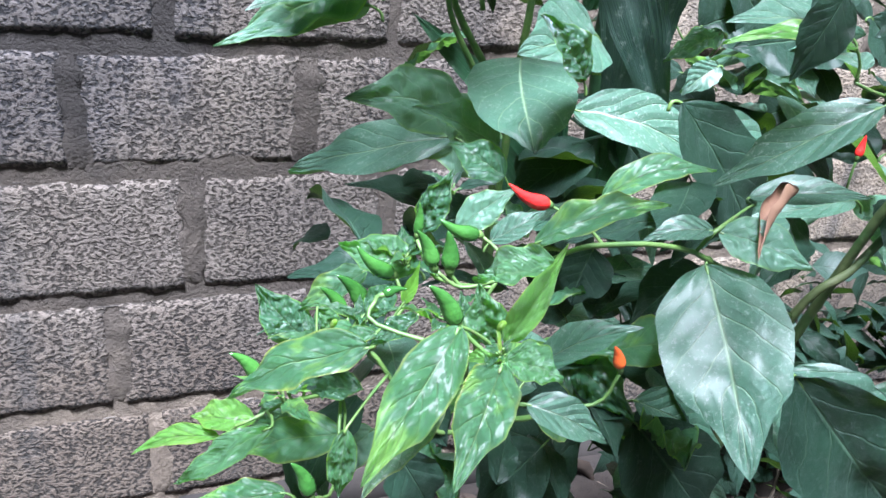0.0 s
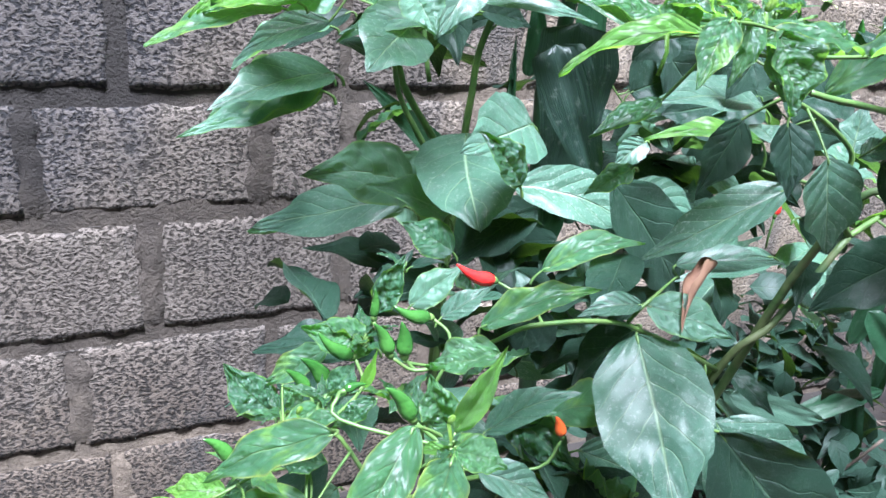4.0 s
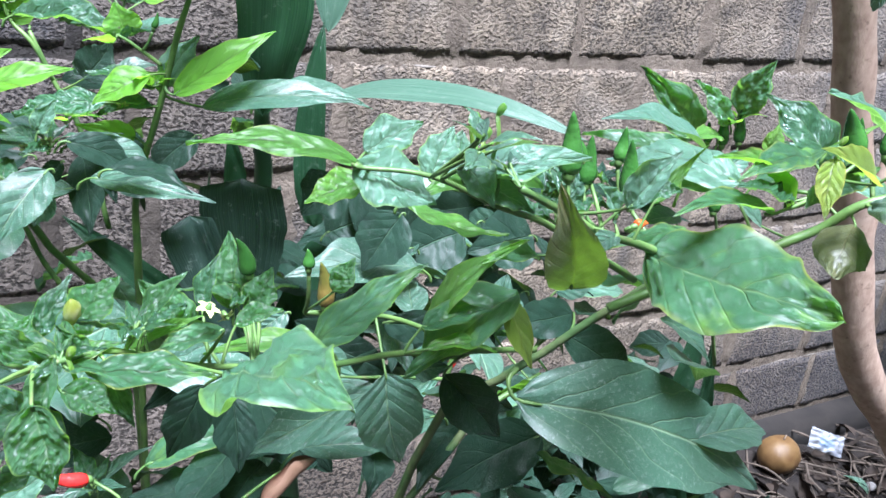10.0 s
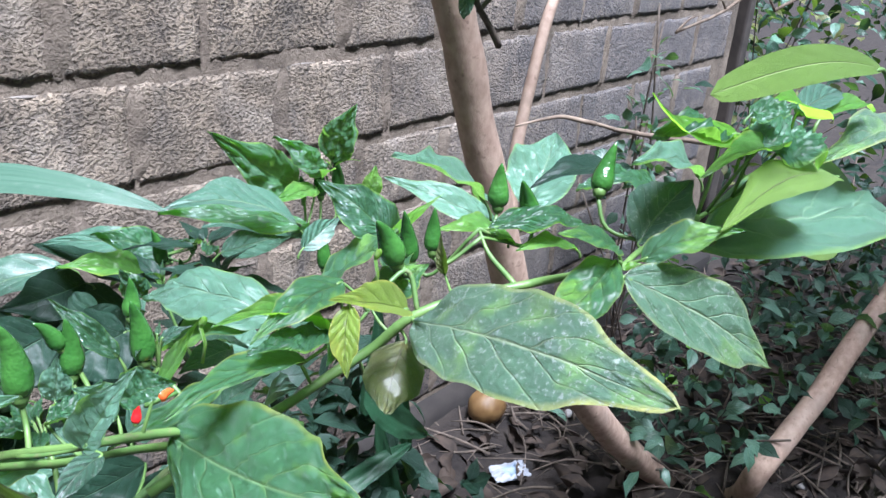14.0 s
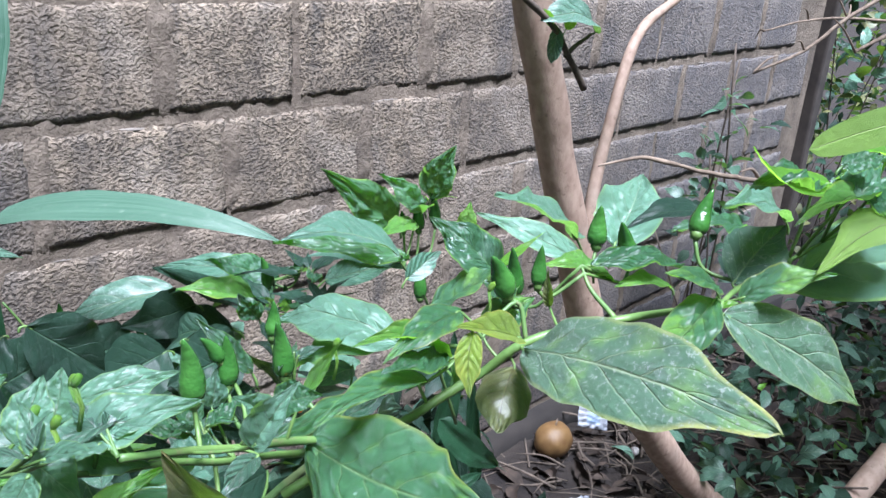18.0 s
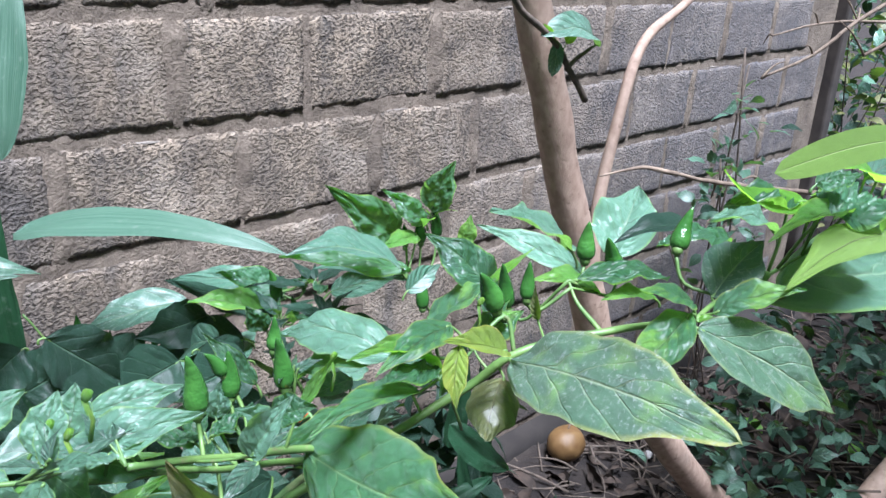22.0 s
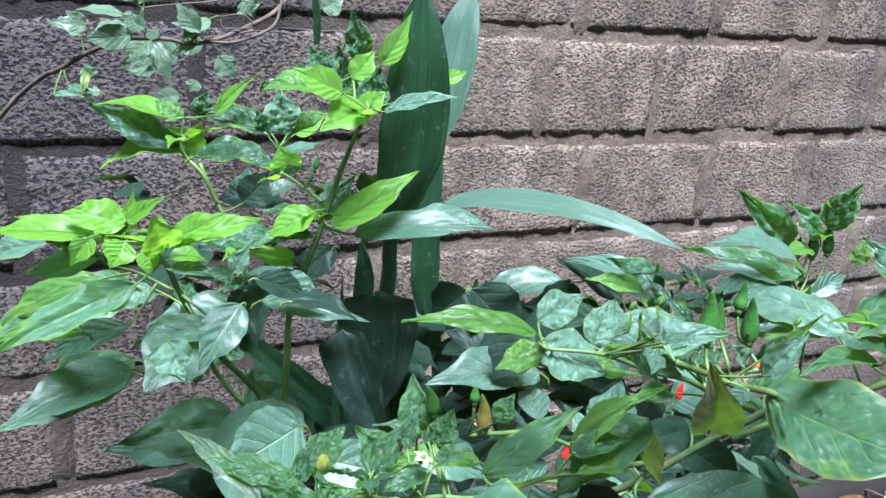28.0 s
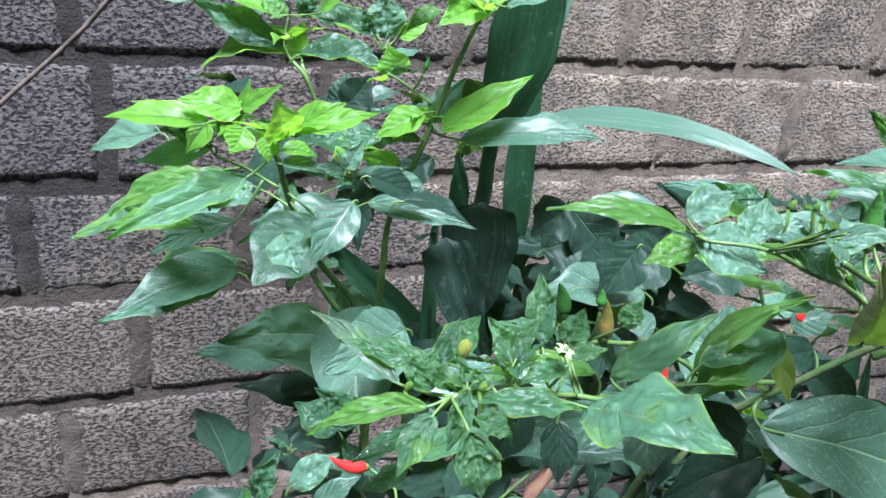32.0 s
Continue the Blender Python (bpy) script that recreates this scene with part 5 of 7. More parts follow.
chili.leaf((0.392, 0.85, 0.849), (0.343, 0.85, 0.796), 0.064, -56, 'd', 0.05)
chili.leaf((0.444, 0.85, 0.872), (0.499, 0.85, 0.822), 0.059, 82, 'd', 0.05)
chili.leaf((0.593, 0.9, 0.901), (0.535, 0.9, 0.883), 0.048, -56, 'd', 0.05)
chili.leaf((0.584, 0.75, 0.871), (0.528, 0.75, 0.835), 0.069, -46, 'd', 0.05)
chili.chili((0.233, 0.568, 0.903), (0.205, 0.568, 0.917), 'r')
chili.chili((0.172, 0.53, 0.902), (0.149, 0.53, 0.912), 'g')
chili.chili((0.128, 0.54, 0.876), (0.107, 0.54, 0.894), 'g')
chili.chili((0.146, 0.5, 0.897), (0.143, 0.5, 0.918), 'g', 0.0048)
chili.chili((0.137, 0.5, 0.899), (0.127, 0.5, 0.919), 'g')
chili.chili((0.117, 0.55, 0.85), (0.099, 0.55, 0.872), 'g', 0.0048)
chili.chili((0.104, 0.55, 0.848), (0.09, 0.55, 0.865), 'g')
chili.chili((0.124, 0.43, 0.906), (0.11, 0.43, 0.925), 'g')
chili.chili((0.053, 0.52, 0.829), (0.038, 0.52, 0.846), 'g')
chili.chili((0.144, 0.55, 0.895), (0.144, 0.55, 0.914), 'g', 0.003)
chili.chili((0.1, 0.46, 0.906), (0.111, 0.46, 0.908), 'g', 0.003)
chili.chili((0.239, 0.470, 0.846), (0.233, 0.470, 0.860), 'o', 0.0040)
chili.chili((0.514, 0.611, 0.916), (0.516, 0.611, 0.933), 'r', 0.0036)
chili.chili((0.074, 0.48, 0.781), (0.064, 0.48, 0.803), 'g')
chili.chili((0.356, 0.48, 1.056), (0.352, 0.48, 1.083), 'b', 0.0045)
chili.chili((0.306, 0.45, 1.094), (0.3, 0.45, 1.113), 'g', 0.0045)
chili.chili((0.342, 0.47, 1.085), (0.341, 0.47, 1.096), 'g')
chili.chili((0.529, 0.500, 1.042), (0.531, 0.500, 1.055), 'r', 0.0036)
chili.chili((0.433, 0.384, 1.16), (0.43, 0.384, 1.189), 'g', 0.0048)
chili.chili((0.461, 0.408, 1.146), (0.461, 0.408, 1.171), 'g', 0.0046)
chili.chili((0.459, 0.41, 1.158), (0.45, 0.41, 1.172), 'g', 0.004)
chili.chili((0.494, 0.413, 1.137), (0.49, 0.413, 1.167), 'g', 0.0046)
chili.chili((0.498, 0.43, 1.15), (0.499, 0.43, 1.169), 'g')
chili.chili((0.66, 0.7, 1.034), (0.653, 0.7, 1.066), 'g', 0.005)
chili.chili((0.679, 0.7, 1.011), (0.676, 0.7, 1.034), 'g', 0.0045)
chili.chili((0.689, 0.7, 1.038), (0.688, 0.7, 1.057), 'g')
chili.chili((0.734, 0.58, 1.051), (0.731, 0.58, 1.085), 'g', 0.0048)
chili.chili((0.729, 0.6, 1.107), (0.726, 0.6, 1.125), 'g')
chili.chili((0.746, 0.6, 1.104), (0.742, 0.6, 1.134), 'g', 0.0045)
chili.chili((0.765, 0.6, 1.106), (0.76, 0.6, 1.136), 'g', 0.0045)
chili.chili((0.602, 0.37, 1.168), (0.588, 0.37, 1.193), 'g', 0.0056)
chili.chili((0.633, 0.39, 1.153), (0.626, 0.39, 1.183), 'g')
chili.chili((0.628, 0.371, 1.167), (0.628, 0.371, 1.19), 'g')
chili.chili((0.69, 0.38, 1.174), (0.69, 0.38, 1.199), 'g', 0.0055)
chili.chili((0.697, 0.36, 1.168), (0.683, 0.36, 1.196), 'g', 0.005)
chili.chili((0.685, 0.315, 1.203), (0.694, 0.315, 1.226), 'g', 0.0052)
chili.chili((0.528, 0.857, 0.974), (0.529, 0.857, 0.994), 'g')
chili.chili((0.601, 0.85, 0.941), (0.604, 0.85, 0.966), 'g')
chili.chili((0.492, 0.4, 1.125), (0.5, 0.4, 1.126), 'o')
chili.flower((0.732, 0.27, 1.227), 0.0045, (0.2, -0.4, -0.3))
chili.flower((0.276, 0.392, 1.108), 0.0055, (0.3, -0.2, 0.9))
chili.bud((0.226, 0.400, 1.104), 0.006, LEAF['q'])
chili.flower((0.289, 0.42, 1.089), 0.0045, (0.2, -0.4, -0.3))
chili.bud((0.384, 0.37, 1.191), 0.003, LEAF['g'])
chili.bud((0.367, 0.36, 1.19), 0.003, LEAF['g'])
chili.bud((0.373, 0.36, 1.184), 0.003, LEAF['g'])
chili.bud((0.768, 0.28, 1.233), 0.003, LEAF['g'])
chili.bud((0.747, 0.275, 1.229), 0.003, LEAF['g'])
chili.bud((0.392, 0.4, 1.174), 0.003, LEAF['g'])
chili.bud((0.139, 0.42, 0.907), 0.003, LEAF['g'])
chili.bud((0.086, 0.5, 0.868), 0.003, LEAF['g'])
chili.bud((0.588, 0.37, 1.174), 0.003, LEAF['g'])
chili.bud((0.197, 0.39, 1.096), 0.003, LEAF['g'])
chili.bud((0.224, 0.37, 1.106), 0.003, LEAF['g'])
chili.bud((0.514, 0.4, 1.152), 0.003, LEAF['g'])
chili.shoot((0.137, 0.41, 0.903), 6, 0.019, 'ccv', 200, (0, 0, 1))
chili.shoot((0.11, 0.53, 0.856), 10, 0.031, 'ccv', 201, (0, 0, 1))
chili.shoot((0.091, 0.56, 0.829), 8, 0.028, 'ccv', 202, (0, 0, 1))
chili.shoot((0.139, 0.55, 0.882), 9, 0.031, 'ccv', 203, (0, 0, 1))
chili.shoot((0.144, 0.5, 0.869), 8, 0.028, 'ccv', 204, (0, 0, 1))
chili.shoot((0.071, 0.55, 0.799), 8, 0.031, 'vcv', 205, (0, 0, 1))
chili.shoot((0.222, 0.38, 1.102), 8, 0.028, 'ccv', 211, (0, 0, 1))
chili.shoot((0.249, 0.39, 1.105), 7, 0.025, 'ccv', 212, (0, 0, 1))
chili.shoot((0.304, 0.45, 1.086), 7, 0.025, 'cv', 213, (0, 0, 1))
chili.shoot((0.504, 0.42, 1.142), 6, 0.022, 'cm', 214, (0, 0, 1))
chili.shoot((0.61, 0.38, 1.159), 6, 0.022, 'cv', 218, (0, 0, 1))
chili.shoot((0.643, 0.275, 1.189), 5, 0.014, 'vy', 219, (0, 0, 1))
chili.shoot((0.765, 0.275, 1.224), 7, 0.019, 'cvy', 220, (0, 0, 1))
chili.shoot((0.361, 0.34, 1.19), 6, 0.031, 'mp', 230, (0, 0, 1))
chili.shoot((0.393, 0.37, 1.169), 7, 0.031, 'mpm', 231, (0, 0, 1))
chili.shoot((0.443, 0.4, 1.136), 7, 0.028, 'cm', 233, (0, 0, 1))
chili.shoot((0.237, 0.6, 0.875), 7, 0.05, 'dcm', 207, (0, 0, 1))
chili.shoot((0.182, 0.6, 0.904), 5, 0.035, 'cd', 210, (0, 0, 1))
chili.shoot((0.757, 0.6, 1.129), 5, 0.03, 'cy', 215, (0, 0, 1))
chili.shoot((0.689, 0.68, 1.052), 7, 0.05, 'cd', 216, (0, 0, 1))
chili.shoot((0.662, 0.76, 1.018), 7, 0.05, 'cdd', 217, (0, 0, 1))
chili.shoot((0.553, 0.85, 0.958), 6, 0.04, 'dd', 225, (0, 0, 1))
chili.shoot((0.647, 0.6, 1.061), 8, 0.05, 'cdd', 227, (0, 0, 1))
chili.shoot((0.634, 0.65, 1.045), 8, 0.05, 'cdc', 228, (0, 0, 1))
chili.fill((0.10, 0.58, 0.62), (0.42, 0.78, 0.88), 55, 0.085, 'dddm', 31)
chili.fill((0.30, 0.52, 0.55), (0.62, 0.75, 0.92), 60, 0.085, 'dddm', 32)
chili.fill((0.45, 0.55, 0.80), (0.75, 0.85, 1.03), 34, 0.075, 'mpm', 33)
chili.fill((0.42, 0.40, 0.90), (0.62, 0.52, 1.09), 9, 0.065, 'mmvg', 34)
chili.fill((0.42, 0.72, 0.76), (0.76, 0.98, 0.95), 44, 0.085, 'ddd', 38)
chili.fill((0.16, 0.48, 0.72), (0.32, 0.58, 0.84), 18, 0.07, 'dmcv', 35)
young = Plant("chili_plant", (0.33, 0.86, 0.0), "tall young chili plant with bright lime-green shoots", "plant")
young.stem([(0.330, 0.860, 0.000, 0.0064), (0.310, 0.820, 0.400, 0.0048), (0.290, 0.770, 0.700, 0.0036), (0.288, 0.760, 0.900, 0.0034), (0.288, 0.750, 0.959, 0.0032), (0.286, 0.740, 1.015, 0.0030), (0.289, 0.720, 1.060, 0.0027), (0.303, 0.700, 1.123, 0.0024), (0.312, 0.690, 1.164, 0.0022), (0.324, 0.680, 1.207, 0.0018), (0.329, 0.660, 1.229, 0.0011)], "stem")
young.stem([(0.290, 0.780, 0.680, 0.0036), (0.277, 0.760, 0.901, 0.0032), (0.224, 0.740, 0.994, 0.0029), (0.193, 0.700, 1.065, 0.0026), (0.175, 0.660, 1.117, 0.0021), (0.150, 0.660, 1.142, 0.0013)], "branch")
young.stem([(0.237, 0.820, 1.105, 0.0016), (0.223, 0.820, 1.136, 0.0018), (0.208, 0.830, 1.154, 0.0014), (0.209, 0.830, 1.185, 0.0010)], "branch")
young.stem([(0.270, 0.800, 0.984, 0.0024), (0.256, 0.810, 1.060, 0.0022), (0.237, 0.820, 1.105, 0.0019), (0.222, 0.830, 1.144, 0.0016)], "branch")
young.stem([(0.302, 0.700, 1.144, 0.0014), (0.289, 0.730, 1.152, 0.0013), (0.277, 0.750, 1.156, 0.0010)], "branch")
young.stem([(0.173, 0.660, 1.115, 0.0014), (0.172, 0.620, 1.142, 0.0013), (0.179, 0.600, 1.153, 0.0010)], "branch")
young.stem([(0.185, 0.700, 1.075, 0.0014), (0.161, 0.700, 1.090, 0.0013), (0.136, 0.680, 1.109, 0.0010)], "branch")
young.stem([(0.320, 0.690, 1.205, 0.0013), (0.333, 0.720, 1.223, 0.0013), (0.339, 0.750, 1.241, 0.0011), (0.354, 0.770, 1.249, 0.0008)], "branch")
young.stem([(0.285, 0.800, 1.162, 0.0010), (0.287, 0.760, 1.180, 0.0010), (0.284, 0.720, 1.201, 0.0008)], "branch")
young.stem([(0.260, 0.740, 0.923, 0.0028), (0.233, 0.730, 0.960, 0.0024), (0.216, 0.730, 0.992, 0.0021), (0.203, 0.720, 1.033, 0.0016)], "branch")
young.leaf((0.207, 0.840, 1.157), (0.132, 0.880, 1.188), 0.035, -45, 'c', 0.08, fold=0.25)
young.leaf((0.198, 0.830, 1.185), (0.135, 0.870, 1.188), 0.026, -16, 'y', 0.08, shape="lance", fold=0.35)
young.leaf((0.208, 0.830, 1.184), (0.186, 0.840, 1.198), 0.022, -42, 'g', 0.07)
young.leaf((0.224, 0.830, 1.184), (0.230, 0.830, 1.209), 0.022, -14, 'c', 0.07)
young.leaf((0.234, 0.810, 1.192), (0.270, 0.800, 1.230), 0.013, 66, 'y', 0.05, shape="lance", fold=0.35)
young.leaf((0.281, 0.800, 1.177), (0.219, 0.840, 1.184), 0.030, -32, 'c', 0.10, fold=0.3)
young.leaf((0.274, 0.800, 1.181), (0.267, 0.800, 1.199), 0.015, -84, 'c', 0.07)
young.leaf((0.304, 0.840, 1.167), (0.296, 0.840, 1.211), 0.038, -8, 'p', 0.05)
young.leaf((0.209, 0.840, 1.147), (0.225, 0.840, 1.179), 0.026, 74, 'y', 0.05)
young.leaf((0.218, 0.840, 1.149), (0.136, 0.870, 1.131), 0.029, -26, 'g', 0.10, fold=0.3)
young.leaf((0.212, 0.780, 1.162), (0.287, 0.750, 1.155), 0.029, 35, 'c', 0.10, fold=0.25)
young.leaf((0.286, 0.750, 1.154), (0.278, 0.750, 1.179), 0.027, -3, 'y', 0.05)
young.leaf((0.265, 0.860, 1.095), (0.271, 0.860, 1.130), 0.030, -17, 'm', 0.05)
young.leaf((0.285, 0.840, 1.108), (0.318, 0.840, 1.117), 0.018, 33, 'm', 0.07)
young.leaf((0.292, 0.680, 1.238), (0.253, 0.700, 1.235), 0.022, -36, 'g', 0.10)
young.leaf((0.308, 0.670, 1.238), (0.269, 0.670, 1.255), 0.024, -65, 'y', 0.06)
young.leaf((0.322, 0.750, 1.232), (0.306, 0.770, 1.258), 0.026, -42, 'c', 0.07)
young.leaf((0.336, 0.740, 1.237), (0.354, 0.740, 1.261), 0.021, 61, 'y', 0.05)
young.leaf((0.344, 0.720, 1.212), (0.353, 0.720, 1.251), 0.027, -23, 'c', 0.05, fold=0.3)
young.leaf((0.331, 0.680, 1.225), (0.288, 0.660, 1.210), 0.029, -39, 'y', 0.08)
young.leaf((0.335, 0.650, 1.228), (0.381, 0.620, 1.247), 0.015, 39, 'p', 0.06, fold=0.3)
young.leaf((0.302, 0.700, 1.216), (0.277, 0.700, 1.199), 0.015, -40, 'g', 0.06)
young.leaf((0.325, 0.680, 1.220), (0.346, 0.680, 1.238), 0.019, 54, 'y', 0.06)
young.leaf((0.440, 0.800, 1.226), (0.468, 0.800, 1.236), 0.015, 53, 'y', 0.06)
young.leaf((0.305, 0.700, 1.129), (0.330, 0.700, 1.165), 0.023, 58, 'p', 0.06, fold=0.3)
young.leaf((0.302, 0.700, 1.125), (0.308, 0.700, 1.148), 0.010, -24, 'y', 0.04, shape="lance", fold=0.35)
young.leaf((0.310, 0.690, 1.125), (0.377, 0.680, 1.175), 0.027, 47, 'y', 0.07, fold=0.25)
young.leaf((0.294, 0.690, 1.139), (0.256, 0.690, 1.118), 0.025, -37, 'y', 0.10, fold=0.3)
young.leaf((0.299, 0.700, 1.129), (0.253, 0.700, 1.137), 0.019, -29, 'c', 0.08)
young.leaf((0.265, 0.700, 1.117), (0.207, 0.720, 1.104), 0.027, -34, 'c', 0.10, fold=0.25)
young.leaf((0.296, 0.700, 1.114), (0.257, 0.710, 1.104), 0.019, -29, 'c', 0.08)
young.leaf((0.330, 0.700, 1.114), (0.439, 0.660, 1.125), 0.030, 34, 'm', 0.10, fold=0.2)
young.leaf((0.131, 0.660, 1.139), (0.063, 0.680, 1.138), 0.025, -27, 'y', 0.07, fold=0.3)
young.leaf((0.153, 0.655, 1.149), (0.111, 0.660, 1.156), 0.026, -46, 'y', 0.06, fold=0.2)
young.leaf((0.153, 0.660, 1.147), (0.158, 0.660, 1.171), 0.010, -10, 'y', 0.04, shape="lance", fold=0.35)
young.leaf((0.152, 0.650, 1.151), (0.179, 0.640, 1.172), 0.013, 60, 'y', 0.05, shape="lance", fold=0.35)
young.leaf((0.174, 0.600, 1.148), (0.164, 0.575, 1.179), 0.027, -140, 'y', 0.06, fold=0.25)
young.leaf((0.180, 0.610, 1.150), (0.211, 0.600, 1.171), 0.020, 55, 'y', 0.06, fold=0.25)
young.leaf((0.194, 0.640, 1.140), (0.244, 0.640, 1.153), 0.018, 39, 'y', 0.07, fold=0.25)
young.leaf((0.149, 0.610, 1.151), (0.139, 0.600, 1.137), 0.021, -37, 'y', 0.06)
young.leaf((0.161, 0.600, 1.148), (0.162, 0.590, 1.134), 0.014, 8, 'y', 0.06)
young.leaf((0.100, 0.740, 1.107), (0.045, 0.785, 1.078), 0.028, -41, 'p', 0.08)
young.leaf((0.135, 0.680, 1.116), (0.081, 0.690, 1.101), 0.022, -44, 'p', 0.08)
young.leaf((0.136, 0.660, 1.138), (0.152, 0.660, 1.127), 0.017, 56, 'p', 0.07)
young.leaf((0.104, 0.680, 1.141), (0.080, 0.680, 1.148), 0.010, -37, 'y', 0.06, shape="lance", fold=0.35)
young.leaf((0.124, 0.680, 1.124), (0.099, 0.680, 1.129), 0.015, -40, 'c', 0.07)
young.leaf((0.156, 0.660, 1.099), (0.062, 0.634, 1.068), 0.029, -37, 'w', 0.09, fold=0.2)
young.leaf((0.130, 0.720, 1.080), (0.059, 0.730, 1.044), 0.025, -38, 'g', 0.08)
young.leaf((0.170, 0.740, 1.062), (0.126, 0.750, 1.040), 0.025, -41, 'p', 0.07)
young.leaf((0.221, 0.630, 1.115), (0.233, 0.630, 1.136), 0.014, 63, 'p', 0.05)
young.leaf((0.221, 0.640, 1.106), (0.202, 0.640, 1.115), 0.013, -42, 'm', 0.07)
young.leaf((0.239, 0.650, 1.101), (0.294, 0.640, 1.079), 0.026, 39, 'm', 0.10)
young.leaf((0.251, 0.680, 1.069), (0.329, 0.640, 1.059), 0.023, 30, 'm', 0.10)
young.leaf((0.225, 0.620, 1.095), (0.192, 0.600, 1.056), 0.030, -34, 'm', 0.08, fold=0.2)
young.leaf((0.200, 0.670, 1.051), (0.157, 0.630, 1.026), 0.051, -27, 'm', 0.06, fold=0.1)
young.leaf((0.154, 0.720, 1.006), (0.062, 0.700, 0.969), 0.049, -35, 'w', 0.08, fold=0.12)
young.leaf((0.179, 0.660, 1.109), (0.219, 0.660, 1.098), 0.014, 29, 'm', 0.08)
young.leaf((0.180, 0.660, 1.119), (0.207, 0.660, 1.114), 0.016, 25, 'y', 0.08)
young.leaf((0.234, 0.660, 1.088), (0.222, 0.660, 1.070), 0.014, -54, 'd', 0.07)
young.leaf((0.119, 0.660, 1.065), (0.059, 0.680, 1.054), 0.021, -37, 'g', 0.10, fold=0.3)
young.leaf((0.151, 0.700, 1.048), (0.087, 0.710, 1.017), 0.024, -46, 'm', 0.08)
young.leaf((0.214, 0.660, 1.057), (0.150, 0.680, 1.039), 0.025, -45, 'p', 0.10)
young.leaf((0.173, 0.600, 1.081), (0.182, 0.580, 1.060), 0.029, 39, 'p', 0.07)
young.leaf((0.309, 0.750, 1.048), (0.263, 0.750, 1.046), 0.029, -26, 'd', 0.10)
young.leaf((0.245, 0.75, 0.905), (0.138, 0.72, 0.929), 0.057, -58, 'p', 0.08)
young.leaf((0.265, 0.6, 1), (0.195, 0.56, 0.994), 0.051, -46, 'm', 0.06)
young.leaf((0.307, 0.82, 1.172), (0.34, 0.82, 1.193), 0.016, 73, 'y', 0.08, shape="lance", fold=0.45)
young.leaf((0.324, 0.77, 1.223), (0.266, 0.77, 1.226), 0.029, -33, 'c', 0.06, fold=0.35)
young.leaf((0.354, 0.77, 1.249), (0.342, 0.77, 1.29), 0.026, -14, 'c', 0.05, fold=0.35)
young.leaf((0.361, 0.74, 1.249), (0.386, 0.74, 1.295), 0.019, 70, 'y', 0.05, shape="lance", fold=0.45)
young.leaf((0.342, 0.78, 1.215), (0.334, 0.78, 1.26), 0.027, -14, 'c', 0.04, fold=0.35)
young.leaf((0.156, 0.74, 1.065), (0.07, 0.74, 1.047), 0.035, -31, 'v', 0.08)
young.leaf((0.129, 0.64, 1.145), (0.114, 0.64, 1.123), 0.016, -80, 'y', 0.05, shape="lance", fold=0.45)
young.leaf((0.131, 0.66, 1.127), (0.111, 0.66, 1.135), 0.018, -73, 'c', 0.05, fold=0.35)
young.leaf((0.152, 0.69, 1.014), (0.062, 0.66, 0.994), 0.041, -26, 'm', 0.08)
young.leaf((0.286, 0.72, 1.086), (0.244, 0.72, 1.097), 0.018, -73, 'y', 0.06, shape="lance", fold=0.45)
young.leaf((0.375, 0.7, 1.118), (0.456, 0.68, 1.116), 0.035, 16, 'm', 0.1)
young.leaf((0.126, 0.74, 1.05), (0.031, 0.74, 1.019), 0.040, -16, 'v', 0.06)
young.leaf((0.179, 0.8, 1.029), (0.098, 0.8, 0.996), 0.035, -14, 'p', 0.06)
young.leaf((0.242, 0.72, 1.048), (0.163, 0.72, 1.034), 0.034, -19, 'm', 0.08)
young.leaf((0.225, 0.66, 1.067), (0.214, 0.66, 1.044), 0.022, -66, 'm', 0.04)
young.shoot((0.208, 0.83, 1.169), 6, 0.036, 'cyy', 300, (0, 0, 1))
young.shoot((0.176, 0.61, 1.149), 7, 0.038, 'yyc', 301, (0, 0, 1))
young.shoot((0.148, 0.66, 1.138), 7, 0.038, 'yyc', 302, (0, 0, 1))
young.shoot((0.298, 0.7, 1.132), 6, 0.035, 'ycy', 303, (0, 0, 1))
young.shoot((0.346, 0.75, 1.227), 7, 0.036, 'cyy', 304, (0, 0, 1))
young.shoot((0.228, 0.65, 1.105), 7, 0.04, 'cdm', 305, (0, 0, 1))
young.shoot((0.279, 0.75, 1.154), 5, 0.035, 'cy', 306, (0, 0, 1))
young.shoot((0.328, 0.67, 1.226), 5, 0.035, 'yyc', 307, (0, 0, 1))
young.shoot((0.241, 0.7, 1.109), 5, 0.035, 'yc', 308, (0, 0, 1))
young.leaf((0.281, 0.9, 0.886), (0.342, 0.9, 0.792), 0.076, 80, 'p', 0.04)
young.leaf((0.258, 0.81, 1.11), (0.281, 0.81, 1.14), 0.032, 72, 'd', 0.05)
young.leaf((0.236, 0.63, 1.11), (0.278, 0.63, 1.088), 0.021, 50, 'd', 0.08)
young.leaf((0.258, 0.62, 1.094), (0.306, 0.6, 1.082), 0.023, 10, 'd', 0.1)
young.leaf((0.269, 0.75, 1.086), (0.299, 0.75, 1.053), 0.030, 85, 'd', 0.05)
young.leaf((0.226, 0.78, 1.035), (0.183, 0.78, 1.027), 0.023, -67, 'd', 0.06)
young.leaf((0.344, 0.8, 1.065), (0.302, 0.8, 1.028), 0.030, -65, 'd', 0.06)
young.leaf((0.243, 0.86, 1.099), (0.314, 0.86, 1.092), 0.029, 36, 'd', 0.08)
young.leaf((0.265, 0.7, 1.059), (0.31, 0.7, 1.048), 0.021, 59, 'd', 0.06)
